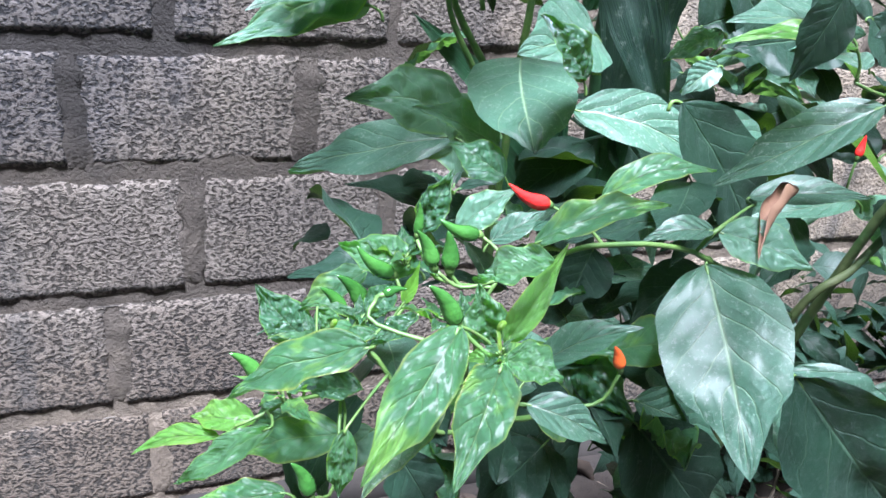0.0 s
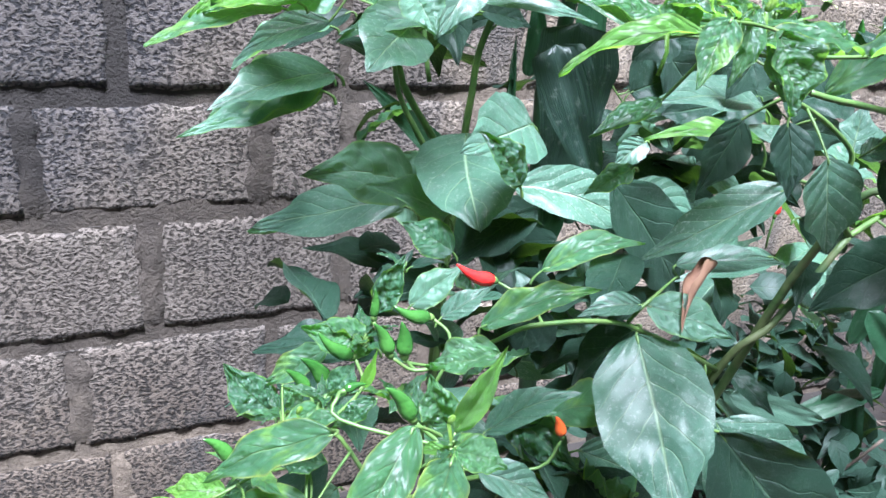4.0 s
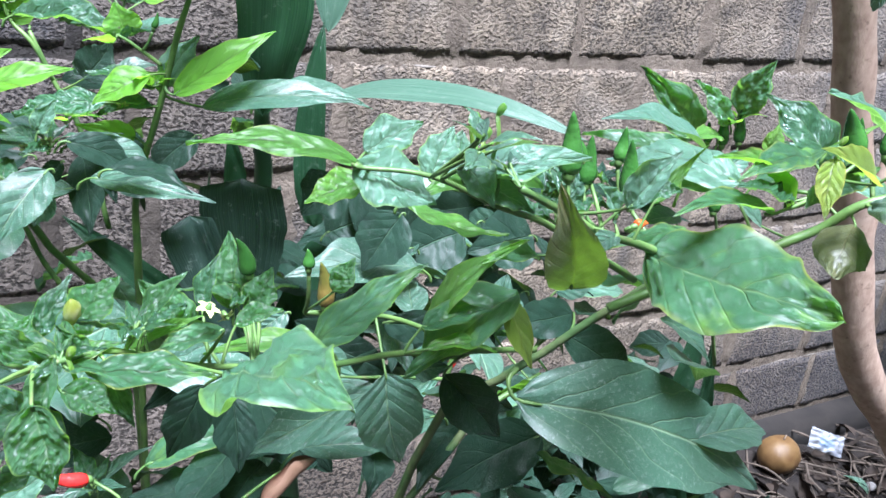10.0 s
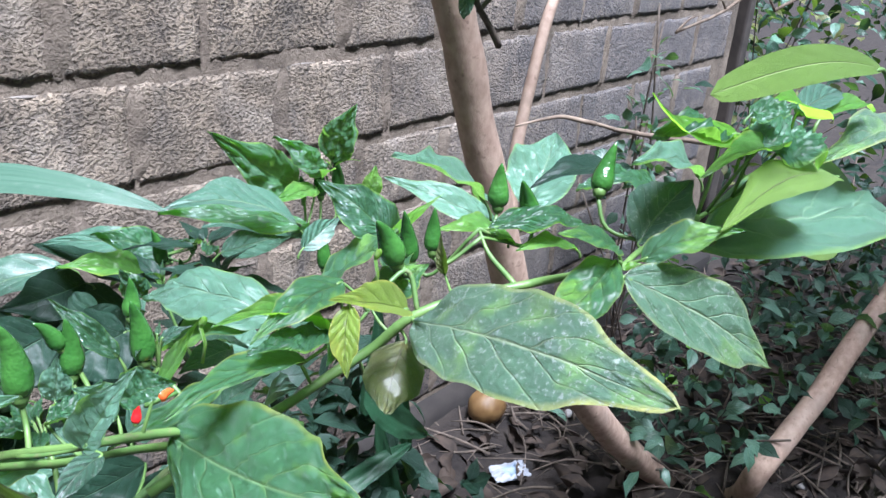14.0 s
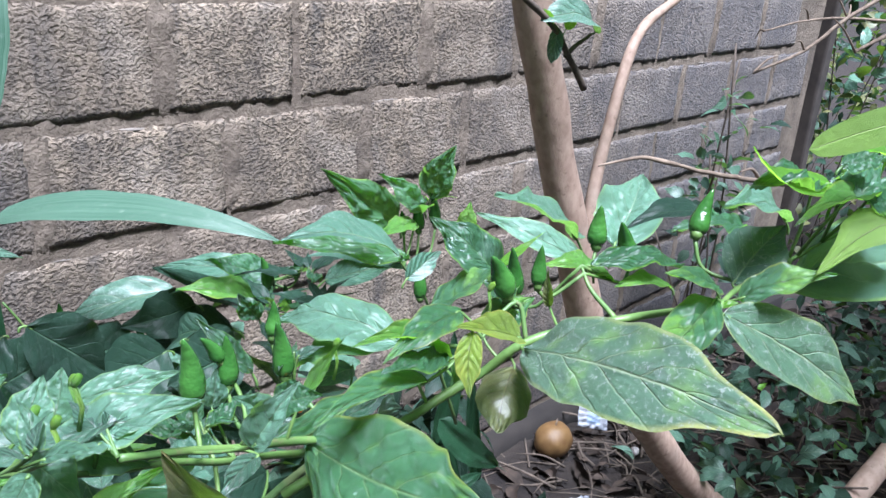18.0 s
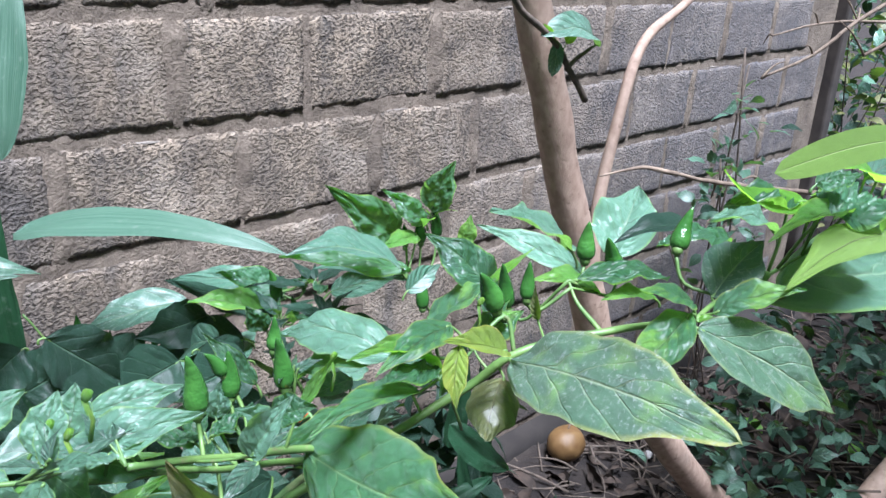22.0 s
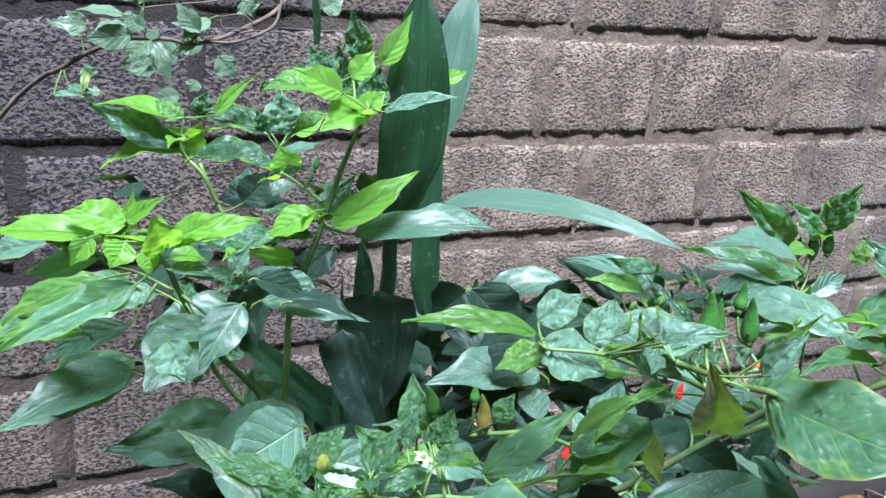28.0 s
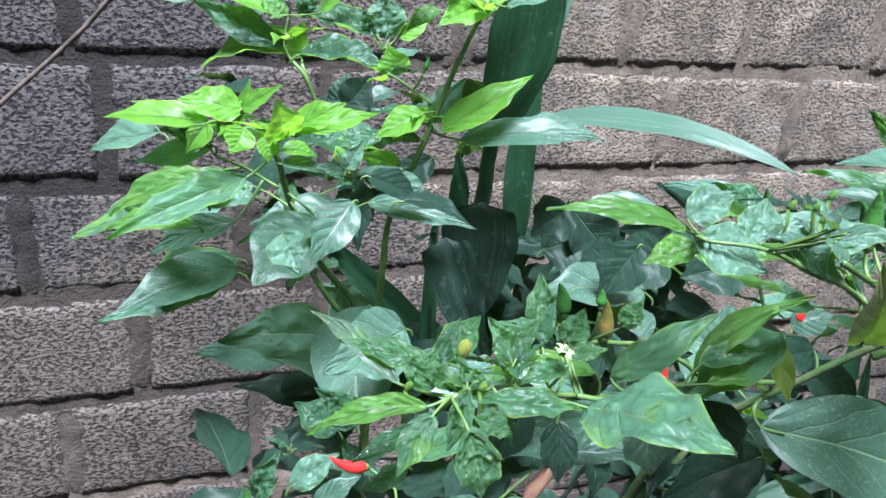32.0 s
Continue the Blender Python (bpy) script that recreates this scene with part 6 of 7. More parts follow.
young.leaf((0.213, 0.86, 1.033), (0.153, 0.86, 0.997), 0.028, -34, 'd', 0.04)
young.fill((0.16, 0.74, 0.95), (0.42, 0.90, 1.15), 26, 0.06, 'dcdm', 36)
young.flower((0.408, 0.7, 1.12), 0.005, (0.1, -0.7, -0.5))
young.flower((0.276, 0.7, 1.115), 0.005, (0.1, -0.7, -0.5))
young.flower((0.279, 0.75, 1.158), 0.005, (0.1, -0.7, -0.5))
young.flower((0.226, 0.64, 1.107), 0.005, (0.1, -0.7, -0.5))
young.flower((0.214, 0.65, 1.101), 0.005, (0.1, -0.7, -0.5))
young.chili((0.301, 0.72, 1.166), (0.304, 0.72, 1.177), 'g', 0.003)
strap = Plant("strap_leaf_plant", (0.50, 0.90, 0.0), "tall plant with long dark green strap-shaped leaves", "plant")
strap.leaf((0.396, 0.78, 1.087), (0.394, 0.74, 1.324), 0.060, -21, 'b', 0.05, shape="spear", pucker=0, petiole=False, fold=0.3)
strap.leaf((0.500, 0.925, 1.137), (0.538, 0.955, 1.312), 0.050, -26, 'B', 0.03, shape="spear", pucker=0, petiole=False, fold=0.25)
strap.leaf((0.488, 0.874, 1.081), (0.652, 0.661, 1.096), 0.041, 20, 'B', 0.08, shape="strap", pucker=0, petiole=False, fold=0.12)
strap.leaf((0.473, 0.86, 0.947), (0.473, 0.86, 1.156), 0.032, -23, 'b', 0.02, shape="strap", pucker=0, petiole=False, fold=0.3)
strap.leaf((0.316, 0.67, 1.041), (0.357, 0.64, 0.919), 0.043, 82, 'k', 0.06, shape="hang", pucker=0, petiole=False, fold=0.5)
strap.leaf((0.398, 0.86, 0.796), (0.236, 0.88, 0.968), 0.034, -71, 'b', 0.06, shape="strap", pucker=0, petiole=False)
strap.leaf((0.38, 0.82, 0.985), (0.377, 0.82, 1.063), 0.021, -17, 'b', 0.02, shape="strap", pucker=0, petiole=False)
strap.leaf((0.415, 0.95, 0.739), (0.349, 0.95, 0.835), 0.067, -82, 'b', 0.04, shape="strap", pucker=0, petiole=False)
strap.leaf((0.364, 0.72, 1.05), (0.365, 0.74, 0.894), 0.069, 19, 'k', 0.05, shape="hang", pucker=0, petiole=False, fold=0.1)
strap.leaf((0.49, 0.95, 0.826), (0.541, 0.95, 0.916), 0.044, 57, 'b', 0.04, shape="strap", pucker=0, petiole=False)
strap.leaf((0.383, 0.8, 0.681), (0.351, 0.8, 1.027), 0.020, -27, 'b', 0.02, shape="strap", pucker=0, petiole=False)
strap.leaf((0.425, 0.85, 0.762), (0.462, 0.85, 0.923), 0.037, -35, 'b', 0.03, shape="strap", pucker=0, petiole=False)
strap.leaf((0.721, 0.8, 0.582), (0.886, 0.78, 0.526), 0.033, 67, 'B', 0.08, shape="strap", pucker=0, petiole=False)
strap.leaf((0.73, 0.82, 0.576), (0.879, 0.8, 0.485), 0.042, 79, 'B', 0.06, shape="strap", pucker=0, petiole=False)
strap.leaf((1.098, 1, 0.343), (1.297, 0.98, 0.383), 0.041, 45, 'b', 0.1, shape="strap", pucker=0, petiole=False)
strap.leaf((1.289, 1, 0.204), (1.21, 1, 0.478), 0.040, -49, 'b', 0.06, shape="strap", pucker=0, petiole=False)
strap.leaf((1.135, 0.95, 0.579), (1.26, 0.92, 0.45), 0.051, 91, 'b', 0.1, shape="strap", pucker=0, petiole=False)
strap.leaf((1.186, 1, 0.482), (1.205, 1, 0.703), 0.037, -49, 'b', 0.04, shape="strap", pucker=0, petiole=False)
strap.leaf((1.298, 1, 0.347), (1.252, 1, 0.632), 0.028, -46, 'b', 0.04, shape="strap", pucker=0, petiole=False)
strap.leaf((0.346, 0.9, 1.244), (0.339, 0.9, 1.315), 0.008, -13, 'b', 0.04, shape="strap", pucker=0, petiole=False)
strap.stem([(0.500, 0.900, 0.000, 0.0140), (0.480, 0.880, 0.450, 0.0120), (0.412, 0.840, 0.927, 0.0090), (0.408, 0.820, 1.004, 0.0085), (0.401, 0.800, 1.057, 0.0080), (0.398, 0.790, 1.091, 0.0060)], "stem", SHEATH)
vine = Plant("wall_vine", (-0.35, 1.25, 0.0), "thin vine with small rounded grey-green leaves on the wall", "vine")
vine.stem([(-0.350, 1.250, 0.000, 0.0040), (-0.300, 1.270, 0.700, 0.0040), (0.020, 1.220, 1.096, 0.0030), (0.106, 1.120, 1.182, 0.0030), (0.167, 1.060, 1.222, 0.0026), (0.214, 1.070, 1.224, 0.0024), (0.260, 1.100, 1.217, 0.0024), (0.343, 1.150, 1.245, 0.0028), (0.390, 1.200, 1.277, 0.0030)], "stem", DARK_TWIG)
vine.stem([(0.260, 1.100, 1.218, 0.0020), (0.302, 1.120, 1.218, 0.0022), (0.347, 1.140, 1.233, 0.0022), (0.361, 1.150, 1.260, 0.0020), (0.367, 1.160, 1.293, 0.0020)], "branch", DARK_TWIG)
vine.stem([(0.280, 1.120, 1.247, 0.0010), (0.310, 1.120, 1.249, 0.0010), (0.320, 1.120, 1.235, 0.0010), (0.289, 1.120, 1.234, 0.0010), (0.283, 1.120, 1.244, 0.0008)], "tendril", DARK_TWIG)
vine.stem([(0.194, 1.100, 1.254, 0.0012), (0.274, 1.140, 1.262, 0.0012), (0.343, 1.150, 1.273, 0.0012)], "branch", DARK_TWIG)
vine.stem([(0.263, 1.120, 1.221, 0.0010), (0.362, 1.180, 1.225, 0.0010), (0.465, 1.220, 1.197, 0.0010)], "branch", DARK_TWIG)
vine.leaf((0.182, 1.100, 1.229), (0.131, 1.080, 1.219), 0.024, -47, 'p', 0.08, fold=0.15)
vine.leaf((0.198, 1.100, 1.217), (0.167, 1.080, 1.190), 0.014, -54, 'l', 0.08, fold=0.15)
vine.leaf((0.126, 1.100, 1.222), (0.097, 1.080, 1.233), 0.027, -38, 'n', 0.08, fold=0.15)
vine.leaf((0.204, 1.100, 1.216), (0.221, 1.080, 1.170), 0.019, 34, 'n', 0.08, fold=0.15)
vine.leaf((0.250, 1.100, 1.216), (0.227, 1.080, 1.206), 0.012, -53, 'p', 0.08, fold=0.15)
vine.leaf((0.267, 1.100, 1.245), (0.231, 1.080, 1.221), 0.021, -30, 'n', 0.08, fold=0.15)
vine.leaf((0.192, 1.100, 1.235), (0.165, 1.080, 1.247), 0.021, -55, 'n', 0.08, fold=0.15)
vine.leaf((0.131, 1.100, 1.182), (0.124, 1.080, 1.157), 0.010, -20, 'l', 0.08, fold=0.15)
vine.leaf((0.111, 1.100, 1.165), (0.140, 1.080, 1.152), 0.014, 29, 'p', 0.08, fold=0.15)
vine.leaf((0.214, 1.100, 1.194), (0.191, 1.080, 1.183), 0.015, -34, 'n', 0.08, fold=0.15)
vine.leaf((0.241, 1.100, 1.236), (0.252, 1.080, 1.217), 0.012, 38, 'l', 0.08, fold=0.15)
vine.leaf((0.164, 1.100, 1.214), (0.158, 1.080, 1.201), 0.007, -9, 'n', 0.08, fold=0.15)
vine.leaf((0.095, 1.100, 1.153), (0.137, 1.080, 1.160), 0.011, 48, 'p', 0.08, fold=0.15)
vine.leaf((0.178, 1.05, 1.229), (0.13, 1.05, 1.223), 0.027, -82, 'n', 0.05, shape="ovate", fold=0.1)
vine.leaf((0.134, 1.05, 1.235), (0.1, 1.05, 1.241), 0.017, -64, 'n', 0.05, shape="ovate", fold=0.1)
vine.leaf((0.131, 1.06, 1.235), (0.114, 1.06, 1.251), 0.018, -84, 'n', 0.05, shape="ovate", fold=0.1)
vine.leaf((0.171, 1.05, 1.25), (0.125, 1.05, 1.255), 0.023, -22, 'n', 0.05, shape="ovate", fold=0.1)
vine.leaf((0.193, 1.05, 1.238), (0.169, 1.05, 1.25), 0.018, -85, 'n', 0.05, shape="ovate", fold=0.1)
vine.leaf((0.2, 1.08, 1.222), (0.168, 1.08, 1.191), 0.024, -82, 'n', 0.05, shape="ovate", fold=0.1)
vine.leaf((0.252, 1.08, 1.232), (0.228, 1.08, 1.263), 0.024, -91, 'n', 0.05, shape="ovate", fold=0.1)
vine.leaf((0.255, 1.08, 1.232), (0.222, 1.08, 1.241), 0.017, -36, 'n', 0.05, shape="ovate", fold=0.1)
vine.leaf((0.262, 1.12, 1.217), (0.226, 1.12, 1.204), 0.022, -81, 'n', 0.05, shape="ovate", fold=0.1)
vine.leaf((0.208, 1.06, 1.234), (0.19, 1.06, 1.225), 0.011, -82, 'n', 0.05, shape="ovate", fold=0.1)
vine.leaf((0.22, 1.15, 1.216), (0.22, 1.15, 1.172), 0.030, 4, 'n', 0.05, shape="ovate", fold=0.1)
vine.leaf((0.213, 1.18, 1.178), (0.173, 1.18, 1.171), 0.023, -80, 'n', 0.05, shape="ovate", fold=0.1)
vine.leaf((0.24, 1.2, 1.137), (0.205, 1.2, 1.131), 0.024, -78, 'n', 0.05, shape="ovate", fold=0.1)
vine.leaf((0.262, 1.2, 1.156), (0.254, 1.2, 1.141), 0.021, -80, 'n', 0.05, shape="ovate", fold=0.1)
vine.leaf((0.145, 1.2, 1.139), (0.1, 1.2, 1.137), 0.023, -34, 'n', 0.05, shape="ovate", fold=0.1)
vine.leaf((0.133, 1.2, 1.154), (0.129, 1.2, 1.175), 0.021, 2, 'n', 0.05, shape="ovate", fold=0.1)
vine.leaf((0.195, 1.1, 1.26), (0.178, 1.1, 1.278), 0.018, -88, 'n', 0.05, shape="ovate", fold=0.1)
vine.leaf((0.169, 1.1, 1.266), (0.196, 1.1, 1.276), 0.021, 85, 'n', 0.05, shape="ovate", fold=0.1)
vine.leaf((0.298, 1.25, 1.181), (0.32, 1.25, 1.15), 0.033, 91, 'n', 0.05, shape="ovate", fold=0.1)
vine.leaf((0.331, 1.25, 1.257), (0.346, 1.25, 1.235), 0.033, 95, 'n', 0.05, shape="ovate", fold=0.1)
vine.leaf((0.44, 1.25, 1.252), (0.473, 1.25, 1.268), 0.034, 79, 'n', 0.05, shape="ovate", fold=0.1)
bm = bmesh.new()
leaf_mesh(bm, (0.366, 0.510, 0.930), (0.315, 0.475, 0.907), 0.024, 20, 0.05, 5, 0.3, 0.2, 2.4)
tagged(finish("dry_leaf", bm, DEAD), "curled dry reddish-brown leaf caught on a green leaf", "leaf")

TREE = [
    ("trunk", [(2.468, 0.770, -0.353, 0.0340), (2.114, 0.790, -0.063, 0.0330), (1.751, 0.800, 0.265, 0.0320), (1.504, 0.800, 0.526, 0.0310), (1.358, 0.800, 0.677, 0.0300), (1.273, 0.800, 0.835, 0.0285), (1.202, 0.800, 1.004, 0.0270), (1.131, 0.800, 1.169, 0.0255), (1.080, 0.800, 1.294, 0.0240), (1.034, 0.800, 1.408, 0.0220)]),
    ("limb", [(1.292, 0.810, 0.875, 0.0105), (1.309, 0.830, 0.986, 0.0098), (1.358, 0.850, 1.083, 0.0092), (1.431, 0.870, 1.207, 0.0085), (1.573, 0.890, 1.273, 0.0070), (1.760, 0.900, 1.378, 0.0060)]),
    ("limb", [(2.146, 0.740, -0.110, 0.0330), (2.115, 0.630, -0.006, 0.0290), (2.044, 0.570, 0.154, 0.0275), (2.189, 0.540, 0.273, 0.0265), (2.408, 0.510, 0.448, 0.0255), (2.692, 0.490, 0.588, 0.0250)]),
]
FRUIT_AT = (1.872, 1.246, 0.07)
PACKET_AT = (2.017, 1.226, 0.09)
PACKET2_AT = (1.74, 1.057, 0.03)
TWIG_A = [(0.934, 0.700, 1.322, 0.0040), (0.959, 0.700, 1.288, 0.0038), (1.013, 0.700, 1.257, 0.0036), (1.048, 0.700, 1.221, 0.0036), (1.083, 0.700, 1.182, 0.0042)]
TWIG_B = [(1.043, 0.700, 1.221, 0.0030), (1.061, 0.700, 1.233, 0.0026), (1.085, 0.700, 1.244, 0.0020)]
TWIG_LEAVES = [
    ((1.091, 0.7, 1.246), (0.994, 0.7, 1.261), 0.041, -41, 'm', 0.18, "round"),
    ((1.023, 0.7, 1.253), (1.019, 0.7, 1.214), 0.017, 50, 'm', 0.05, "round"),
    ((1.038, 0.7, 1.25), (1.051, 0.7, 1.262), 0.013, 46, 'y', 0.05, "round"),
    ((1.013, 0.7, 1.254), (0.997, 0.7, 1.273), 0.010, -128, 'y', 0.05, "round"),
]
FAR_TWIGS = [
    [(2.884, 1.000, 1.285, 0.0060), (2.555, 1.000, 1.202, 0.0050), (2.335, 1.000, 1.127, 0.0040), (2.099, 1.000, 1.089, 0.0030)],
    [(3.245, 1.100, 1.164, 0.0050), (2.802, 1.100, 1.184, 0.0040), (2.553, 1.100, 1.183, 0.0030), (2.314, 1.100, 1.163, 0.0020)],
    [(2.677, 0.900, 1.181, 0.0060), (2.538, 0.900, 1.165, 0.0050), (2.384, 0.900, 1.138, 0.0040)],
    [(1.606, 0.600, 1.003, 0.0040), (1.370, 0.600, 1.052, 0.0035), (1.243, 0.600, 1.080, 0.0030), (1.146, 0.600, 1.106, 0.0020)],
]


# ---- tree, ground litter and distance ----
def build_tree():
    t = Plant("small_tree", (1.78, 0.75, 0.0), "slender tree with smooth pinkish-brown bark and forked stems", "tree")
    for name, pts in TREE:
        line = smooth_line(pts, 8)
        bm = bmesh.new()
        tube(bm, [p[:3] + np.array(noise.noise_vector(Vector(p[:3]) * 7)) * 0.004 for p in line], [float(p[3]) * (1 + 0.06 * noise.noise(Vector(p[:3]) * 18)) for p in line], 14)
        t.lines += [Vector(p[:3]) for p in line]
        t.place(finish(name, bm, BARK))
    return t


tree = build_tree()


def crown():
    """An unseen leafy crown, added overhead to shade the ground below it."""
    rng = random.Random(77)
    c = Vector((2.35, -0.35, 2.9))
    bm = bmesh.new()
    for k in range(850):
        while True:
            p = Vector([rng.uniform(-1, 1) for _ in range(3)])
            if p.length < 1 and noise.noise(p * 2.2 + Vector((4, 1, 0))) > -0.22:
                break
        p = c + Vector((p.x * 1.15, p.y * 0.7, p.z * 0.4))
        d = Vector((rng.gauss(0, 1), rng.gauss(0, 1), rng.gauss(-0.3, 0.4))).normalized()
        s = rng.uniform(0.09, 0.16)
        leaf_mesh(bm, p, p + d * s, s * 0.5, rng.gauss(0, 25), 0.1, 5000 + k, 0, 0.2, 0, "ovate", 2, 5)
    top = Vector(TREE[0][1][-1][:3])
    for k in range(7):
        e = c + Vector((rng.uniform(-0.9, 0.9), rng.uniform(-0.6, 0.6), rng.uniform(-0.2, 0.3)))
        twig = bmesh.new()
        tube(twig, smooth_line([tuple(top), tuple((top + e) / 2 + Vector((0, 0, 0.12))), tuple(e)], 5), [0.02 - 0.0015 * q for q in range(11)], 8)
        tree.place(finish("limb", twig, BARK))
    tree.place(tagged(finish("crown", bm, LEAF["m"]), "dense green leafy crown, unseen, added to shade the ground", kind="stuff"))


crown()


def cloud(name, centre, spread, count, size, kinds, seed, label, category, stems=6, shape="ovate"):
    """A bush of many small leaves on thin stems."""
    rng = random.Random(seed)
    c = Vector(centre)
    root = tagged(new(name), label, category)
    root.location = (c.x, c.y, 0)
    inv = Matrix.Translation((-c.x, -c.y, 0))
    for _ in range(stems):
        bm = bmesh.new()
        top = c + Vector([rng.gauss(0, 0.5) * s for s in spread])
        foot = Vector((c.x + rng.uniform(-0.3, 0.3) * spread[0], c.y + rng.uniform(-0.3, 0.3) * spread[1], 0.0))
        mid = (foot + top) / 2 + Vector((rng.uniform(-0.05, 0.05), rng.uniform(-0.05, 0.05), 0))
        tube(bm, smooth_line([tuple(foot), tuple(mid), tuple(top)], 4), 0.0028, 6)
        ob = finish("stem", bm, DARK_TWIG, root)
        ob.matrix_parent_inverse = inv
    bm = bmesh.new()
    for k in range(count):
        while True:
            p = Vector([rng.uniform(-1, 1) for _ in range(3)])
            if p.length < 1 and rng.random() < 0.35 + 0.65 * (noise.noise(p * 2.5 + c * 5) > -0.05):
                break
        p = c + Vector([a * s for a, s in zip(p, spread)])
        d = Vector((rng.gauss(0, 1), rng.gauss(0, 1), rng.gauss(-0.2, 0.6))).normalized()
        s = size * rng.uniform(0.6, 1.3)
        first = len(bm.faces)
        leaf_mesh(bm, p, p + d * s, s * rng.uniform(0.4, 0.6), rng.gauss(0, 35), 0.1, seed * 1000 + k, 0, 0.2, 0, shape, 2, 5)
        bm.faces.ensure_lookup_table()
        m = rng.randrange(len(kinds))
        for f in bm.faces[first:]:
            f.material_index = m
    ob = tagged(finish("foliage", bm, [LEAF[k] for k in kinds], root), kind="stuff")
    ob.matrix_parent_inverse = inv
    return root


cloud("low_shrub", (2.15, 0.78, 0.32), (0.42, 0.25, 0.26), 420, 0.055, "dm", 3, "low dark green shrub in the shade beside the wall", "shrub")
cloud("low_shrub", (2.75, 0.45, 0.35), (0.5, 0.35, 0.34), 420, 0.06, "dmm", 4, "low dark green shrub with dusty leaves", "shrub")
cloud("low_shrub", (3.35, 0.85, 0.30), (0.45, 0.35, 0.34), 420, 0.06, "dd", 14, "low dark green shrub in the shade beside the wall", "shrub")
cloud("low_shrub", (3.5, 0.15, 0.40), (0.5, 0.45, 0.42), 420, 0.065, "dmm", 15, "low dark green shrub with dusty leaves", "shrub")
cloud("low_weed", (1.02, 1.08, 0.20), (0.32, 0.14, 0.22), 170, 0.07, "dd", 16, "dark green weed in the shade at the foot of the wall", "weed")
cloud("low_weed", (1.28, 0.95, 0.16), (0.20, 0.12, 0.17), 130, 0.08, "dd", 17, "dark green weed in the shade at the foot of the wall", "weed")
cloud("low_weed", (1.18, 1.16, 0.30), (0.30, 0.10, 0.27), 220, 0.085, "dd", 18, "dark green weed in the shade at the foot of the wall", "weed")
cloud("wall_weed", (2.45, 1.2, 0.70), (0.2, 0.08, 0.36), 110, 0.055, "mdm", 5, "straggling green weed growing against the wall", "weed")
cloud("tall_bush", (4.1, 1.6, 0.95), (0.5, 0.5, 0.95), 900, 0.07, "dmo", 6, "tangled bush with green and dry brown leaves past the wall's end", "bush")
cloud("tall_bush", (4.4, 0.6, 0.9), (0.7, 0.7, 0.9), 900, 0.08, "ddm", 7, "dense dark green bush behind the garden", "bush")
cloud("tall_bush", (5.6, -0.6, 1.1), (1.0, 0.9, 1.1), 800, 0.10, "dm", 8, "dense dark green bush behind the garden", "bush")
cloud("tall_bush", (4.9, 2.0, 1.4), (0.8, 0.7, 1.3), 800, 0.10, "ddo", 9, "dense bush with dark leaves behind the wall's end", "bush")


def post():
    bm = bmesh.new()
    bmesh.ops.create_cube(bm, size=1, matrix=Matrix.Translation((3.52, 1.46, 1.0)) @ Matrix.Diagonal((0.05, 0.08, 2.0, 1)))
    bmesh.ops.subdivide_edges(bm, edges=bm.edges[:], cuts=6, use_grid_fill=True)
    for v in bm.verts:
        v.co += Vector(noise.noise_vector(v.co * 6)) * 0.012
    return tagged(finish("end_post", bm, POST), "slim dark weathered post at the wall's end", "post", kind="structure")


post()


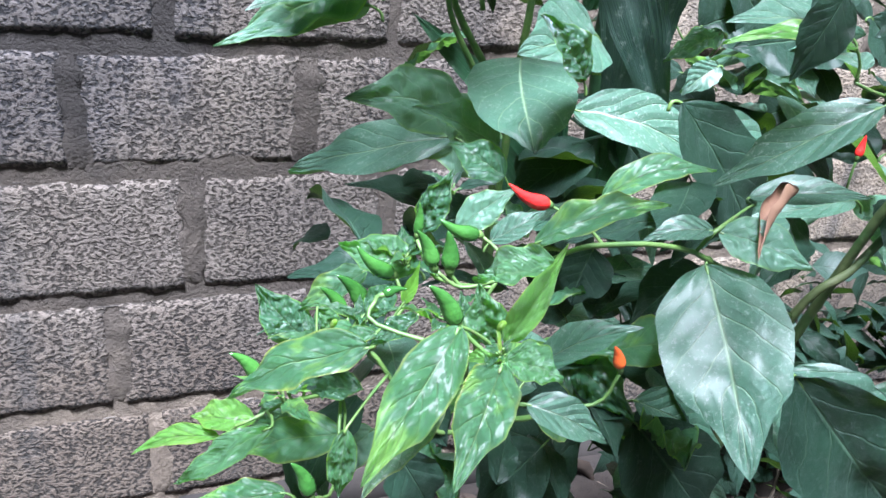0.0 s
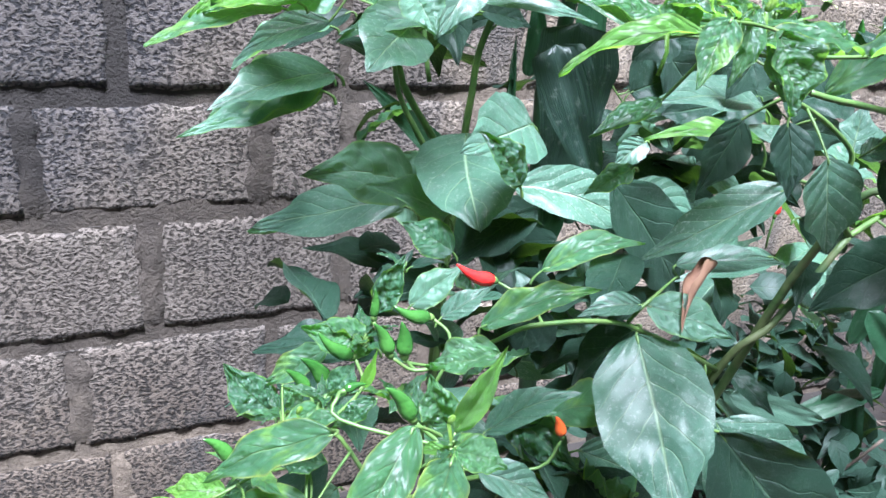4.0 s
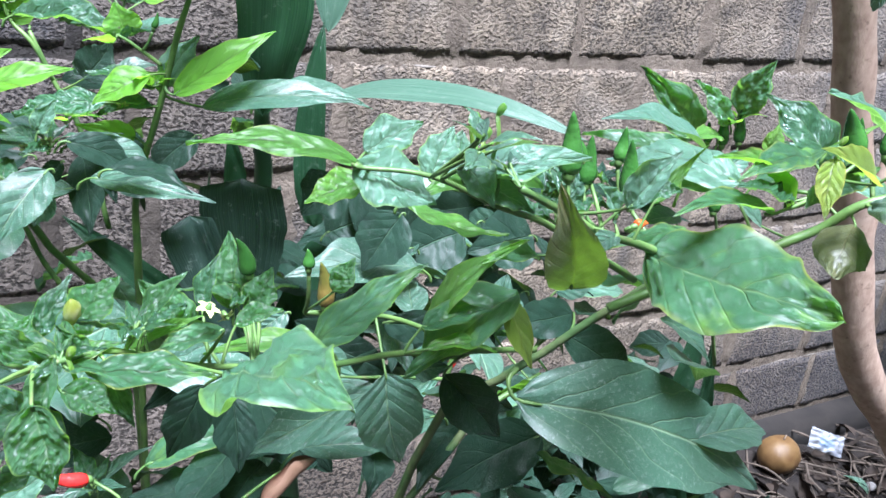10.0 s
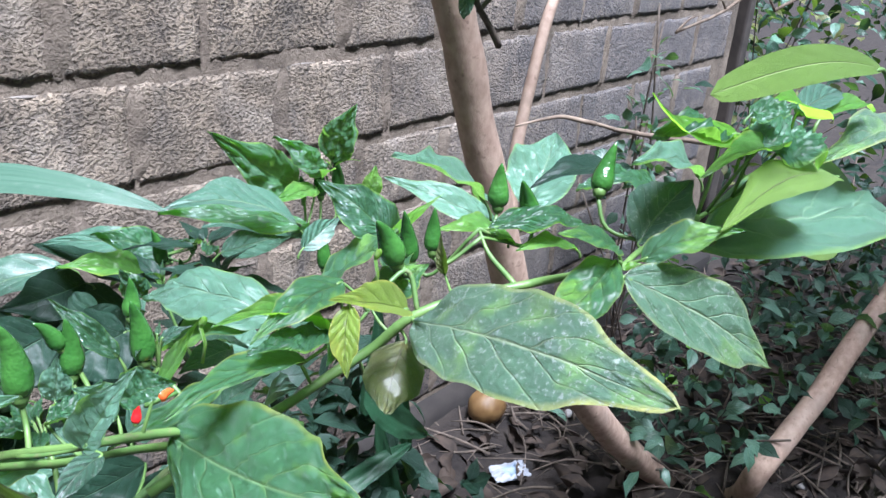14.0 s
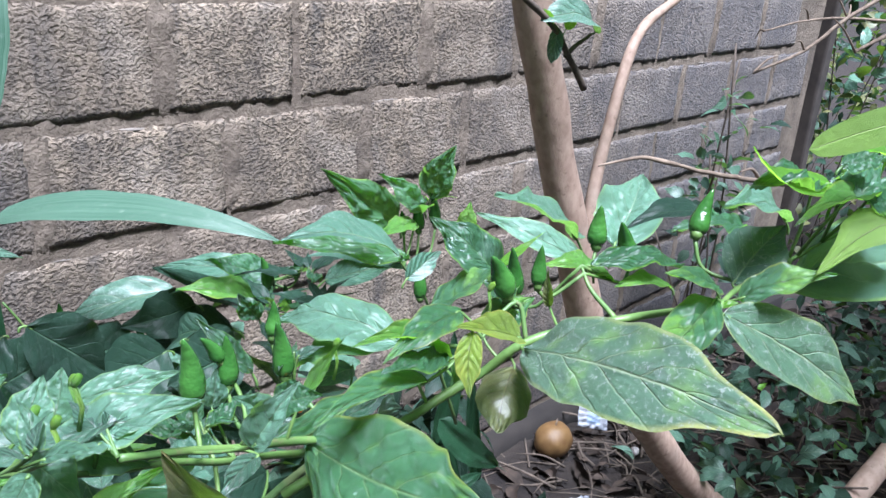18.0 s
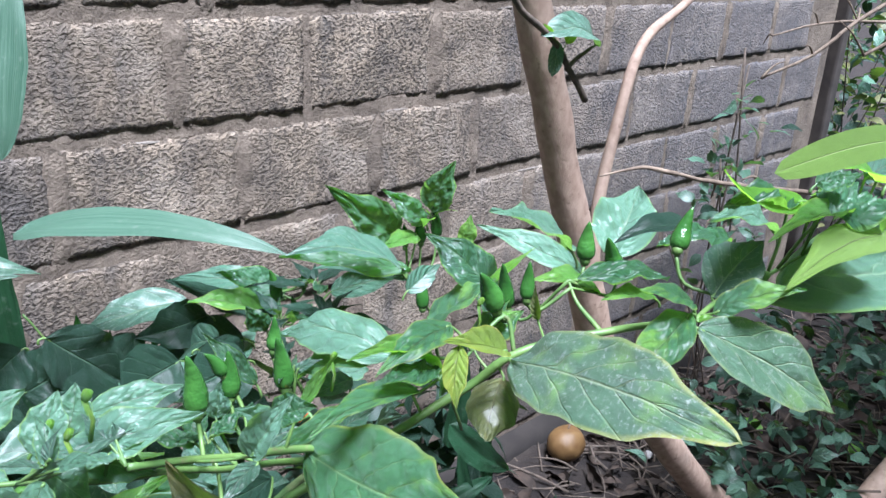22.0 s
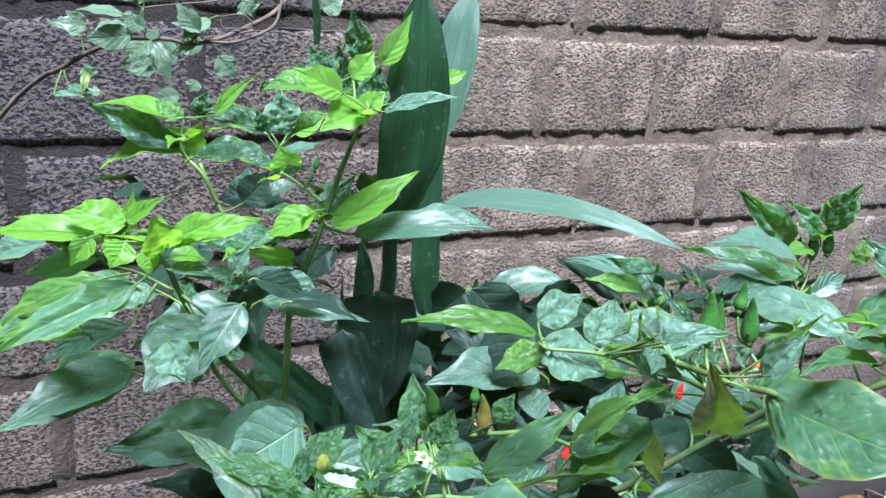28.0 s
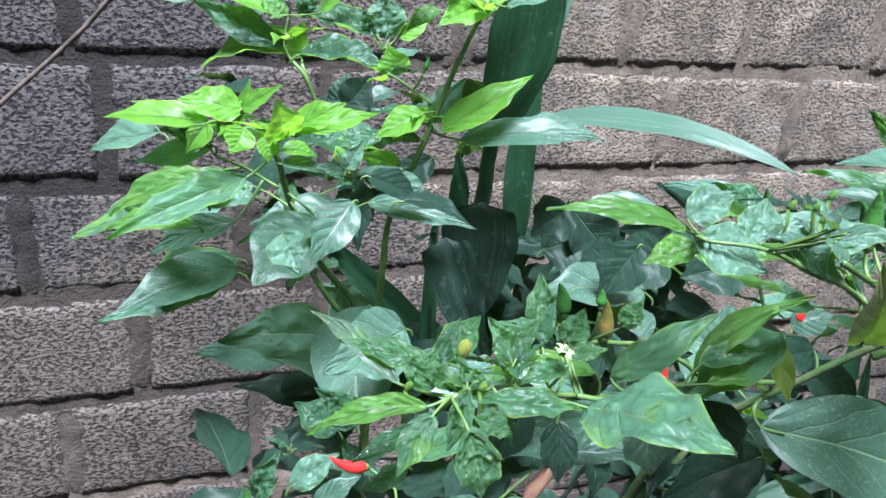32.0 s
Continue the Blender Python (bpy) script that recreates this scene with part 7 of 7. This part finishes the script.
def litter():
    """Twigs, dry leaves and stones on the soil."""
    rng = random.Random(21)
    bm = bmesh.new()
    for _ in range(650):
        x, y = rng.uniform(0.8, 3.3), rng.uniform(0.3, 1.3)
        z = 0.012 + rng.uniform(0, 0.03)
        a, n = rng.uniform(0, math.pi), rng.uniform(0.05, 0.26)
        d = Vector((math.cos(a), math.sin(a), rng.uniform(-0.1, 0.15)))
        p = Vector((x, y, z))
        bend = Vector((rng.uniform(-0.02, 0.02), rng.uniform(-0.02, 0.02), rng.uniform(0, 0.02)))
        r = rng.uniform(0.001, 0.0042)
        tube(bm, smooth_line([tuple(p), tuple(p + d * n * 0.5 + bend), tuple(p + d * n)], 3), [r, r, r, r * 0.9, r * 0.8, r * 0.7, r * 0.4], 5)
    tagged(finish("twig_litter", bm, DARK_TWIG), "dry brown twigs strewn over the soil", "litter", kind="stuff")
    bm = bmesh.new()
    for k in range(1500):
        p = Vector((rng.uniform(0.4, 3.9), rng.uniform(0.1, 1.28), rng.uniform(0.012, 0.04)))
        a = rng.uniform(0, 6.28)
        s = rng.uniform(0.03, 0.09)
        leaf_mesh(bm, p, p + Vector((math.cos(a) * s, math.sin(a) * s, rng.uniform(-0.2, 0.4) * s)), s * rng.uniform(0.4, 0.6), rng.gauss(0, 50), rng.uniform(-0.1, 0.2), k, 0.4, 0.3, rng.uniform(-0.9, 1.2), "ovate", 4, 6)
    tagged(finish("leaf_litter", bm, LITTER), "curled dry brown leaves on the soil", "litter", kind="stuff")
    for k in range(26):
        p = Vector((rng.uniform(1.0, 2.8), rng.uniform(0.3, 1.2), 0.02))
        a = rng.uniform(0, 6.28)
        s = rng.uniform(0.04, 0.08)
        bm = bmesh.new()
        leaf_mesh(bm, p, p + Vector((math.cos(a) * s, math.sin(a) * s, 0.02)), s * 0.5, rng.gauss(0, 25), 0.12, k + 900, 0.3, 0.2, 0.4, "ovate", 6, 8)
        tagged(finish("fallen_leaf", bm, LEAF[rng.choice("oeym")]), "fallen leaf lying on the soil", "leaf", "fallen leaves")
    for k in range(14):
        p = Vector((rng.uniform(1.0, 2.6), rng.uniform(0.3, 1.15), 0.02))
        bm = bmesh.new()
        bmesh.ops.create_icosphere(bm, subdivisions=2, radius=rng.uniform(0.012, 0.03))
        for v in bm.verts:
            v.co *= 1 + 0.35 * noise.noise(v.co * 60 + p * 9)
            v.co.z *= 0.6
            v.co += p
        tagged(finish("stone", bm, PEBBLE), "small grey stone half sunk in the soil", "stone", "stones on the soil")


litter()


def fallen_fruit(at, r):
    bm = bmesh.new()
    bmesh.ops.create_uvsphere(bm, u_segments=28, v_segments=18, radius=r)
    for v in bm.verts:
        q = v.co.normalized()
        v.co *= 1 + 0.05 * noise.noise(q * 2) - 0.10 * max(0, q.z - 0.9) * 8
        v.co.x *= 1.12
        v.co += Vector(at)
    fruit = tagged(finish("fallen_fruit", bm, FRUIT), "round yellow-brown fruit lying on dry twigs", "fruit")
    bm = bmesh.new()
    top = Vector(at) + Vector((0, 0, r * 0.85))
    tube(bm, [top, top + Vector((0.004, 0, 0.008)), top + Vector((0.010, 0.002, 0.014))], 0.0025, 6)
    part("stalk", bm, TWIG, fruit)
    return fruit


def packet(at, w, h, turn):
    """A crumpled, puffed wrapper with a printed field."""
    bm = bmesh.new()
    n = 14
    m = Matrix.Translation(at) @ turn
    faces = []
    for face in (1, -1):
        g = []
        for j in range(n + 1):
            row = []
            for i in range(n + 1):
                u, v = i / n, j / n
                puff = 0.16 * h * (16 * u * (1 - u) * v * (1 - v)) ** 0.5
                c = Vector(((u - 0.5) * w, (v - 0.5) * h, face * (puff + 0.001) + 0.016 * noise.noise(Vector((u * 7, v * 7, face * 3)))))
                row.append(bm.verts.new(m @ c))
            g.append(row)
        for j in range(n):
            for i in range(n):
                q = (g[j][i], g[j][i + 1], g[j + 1][i + 1], g[j + 1][i])
                f = bm.faces.new(q if face > 0 else q[::-1])
                f.material_index = 1 if face > 0 and 4 <= i <= 9 and 3 <= j <= 10 else 0
    return tagged(finish("wrapper", bm, [FOIL, PRINT]), "crumpled white and blue foil wrapper on the ground", "wrapper")


fallen_fruit(FRUIT_AT, 0.05)
packet(PACKET_AT, 0.085, 0.055, Euler((radians(48), radians(8), radians(-42))).to_matrix().to_4x4())
packet(PACKET2_AT, 0.10, 0.05, Euler((radians(14), radians(4), radians(-20))).to_matrix().to_4x4())


def hanging_twig():
    t = Plant("hanging_twig", TWIG_A[0][:3], "dark leafless twig with a few fresh green leaves hanging from above", "twig")
    t.stem([(*p, r) for p, r in zip([q[:3] for q in TWIG_A], [q[3] for q in TWIG_A])], "twig", DARK_TWIG)
    t.stem(TWIG_B, "twig", DARK_TWIG)
    return t


hanger = hanging_twig()
for args in TWIG_LEAVES:
    hanger.leaf(*args)
for k, line in enumerate(FAR_TWIGS):
    t = tree
    t.stem(line, "twig", TWIG)
    rng = random.Random(k)
    for p in line[1:]:
        q = Vector(p[:3])
        e = q + Vector((rng.uniform(-0.1, 0.1), rng.uniform(-0.06, 0.06), rng.uniform(-0.04, 0.12)))
        t.stem([p[:3] + (0.003,), tuple((q + e) / 2 + Vector((0, 0, 0.01))) + (0.0022,), tuple(e) + (0.001,)], "twig", TWIG)

# courses of blocks last
for row in range(len(LEVELS) - 1):
    lay_course(row)
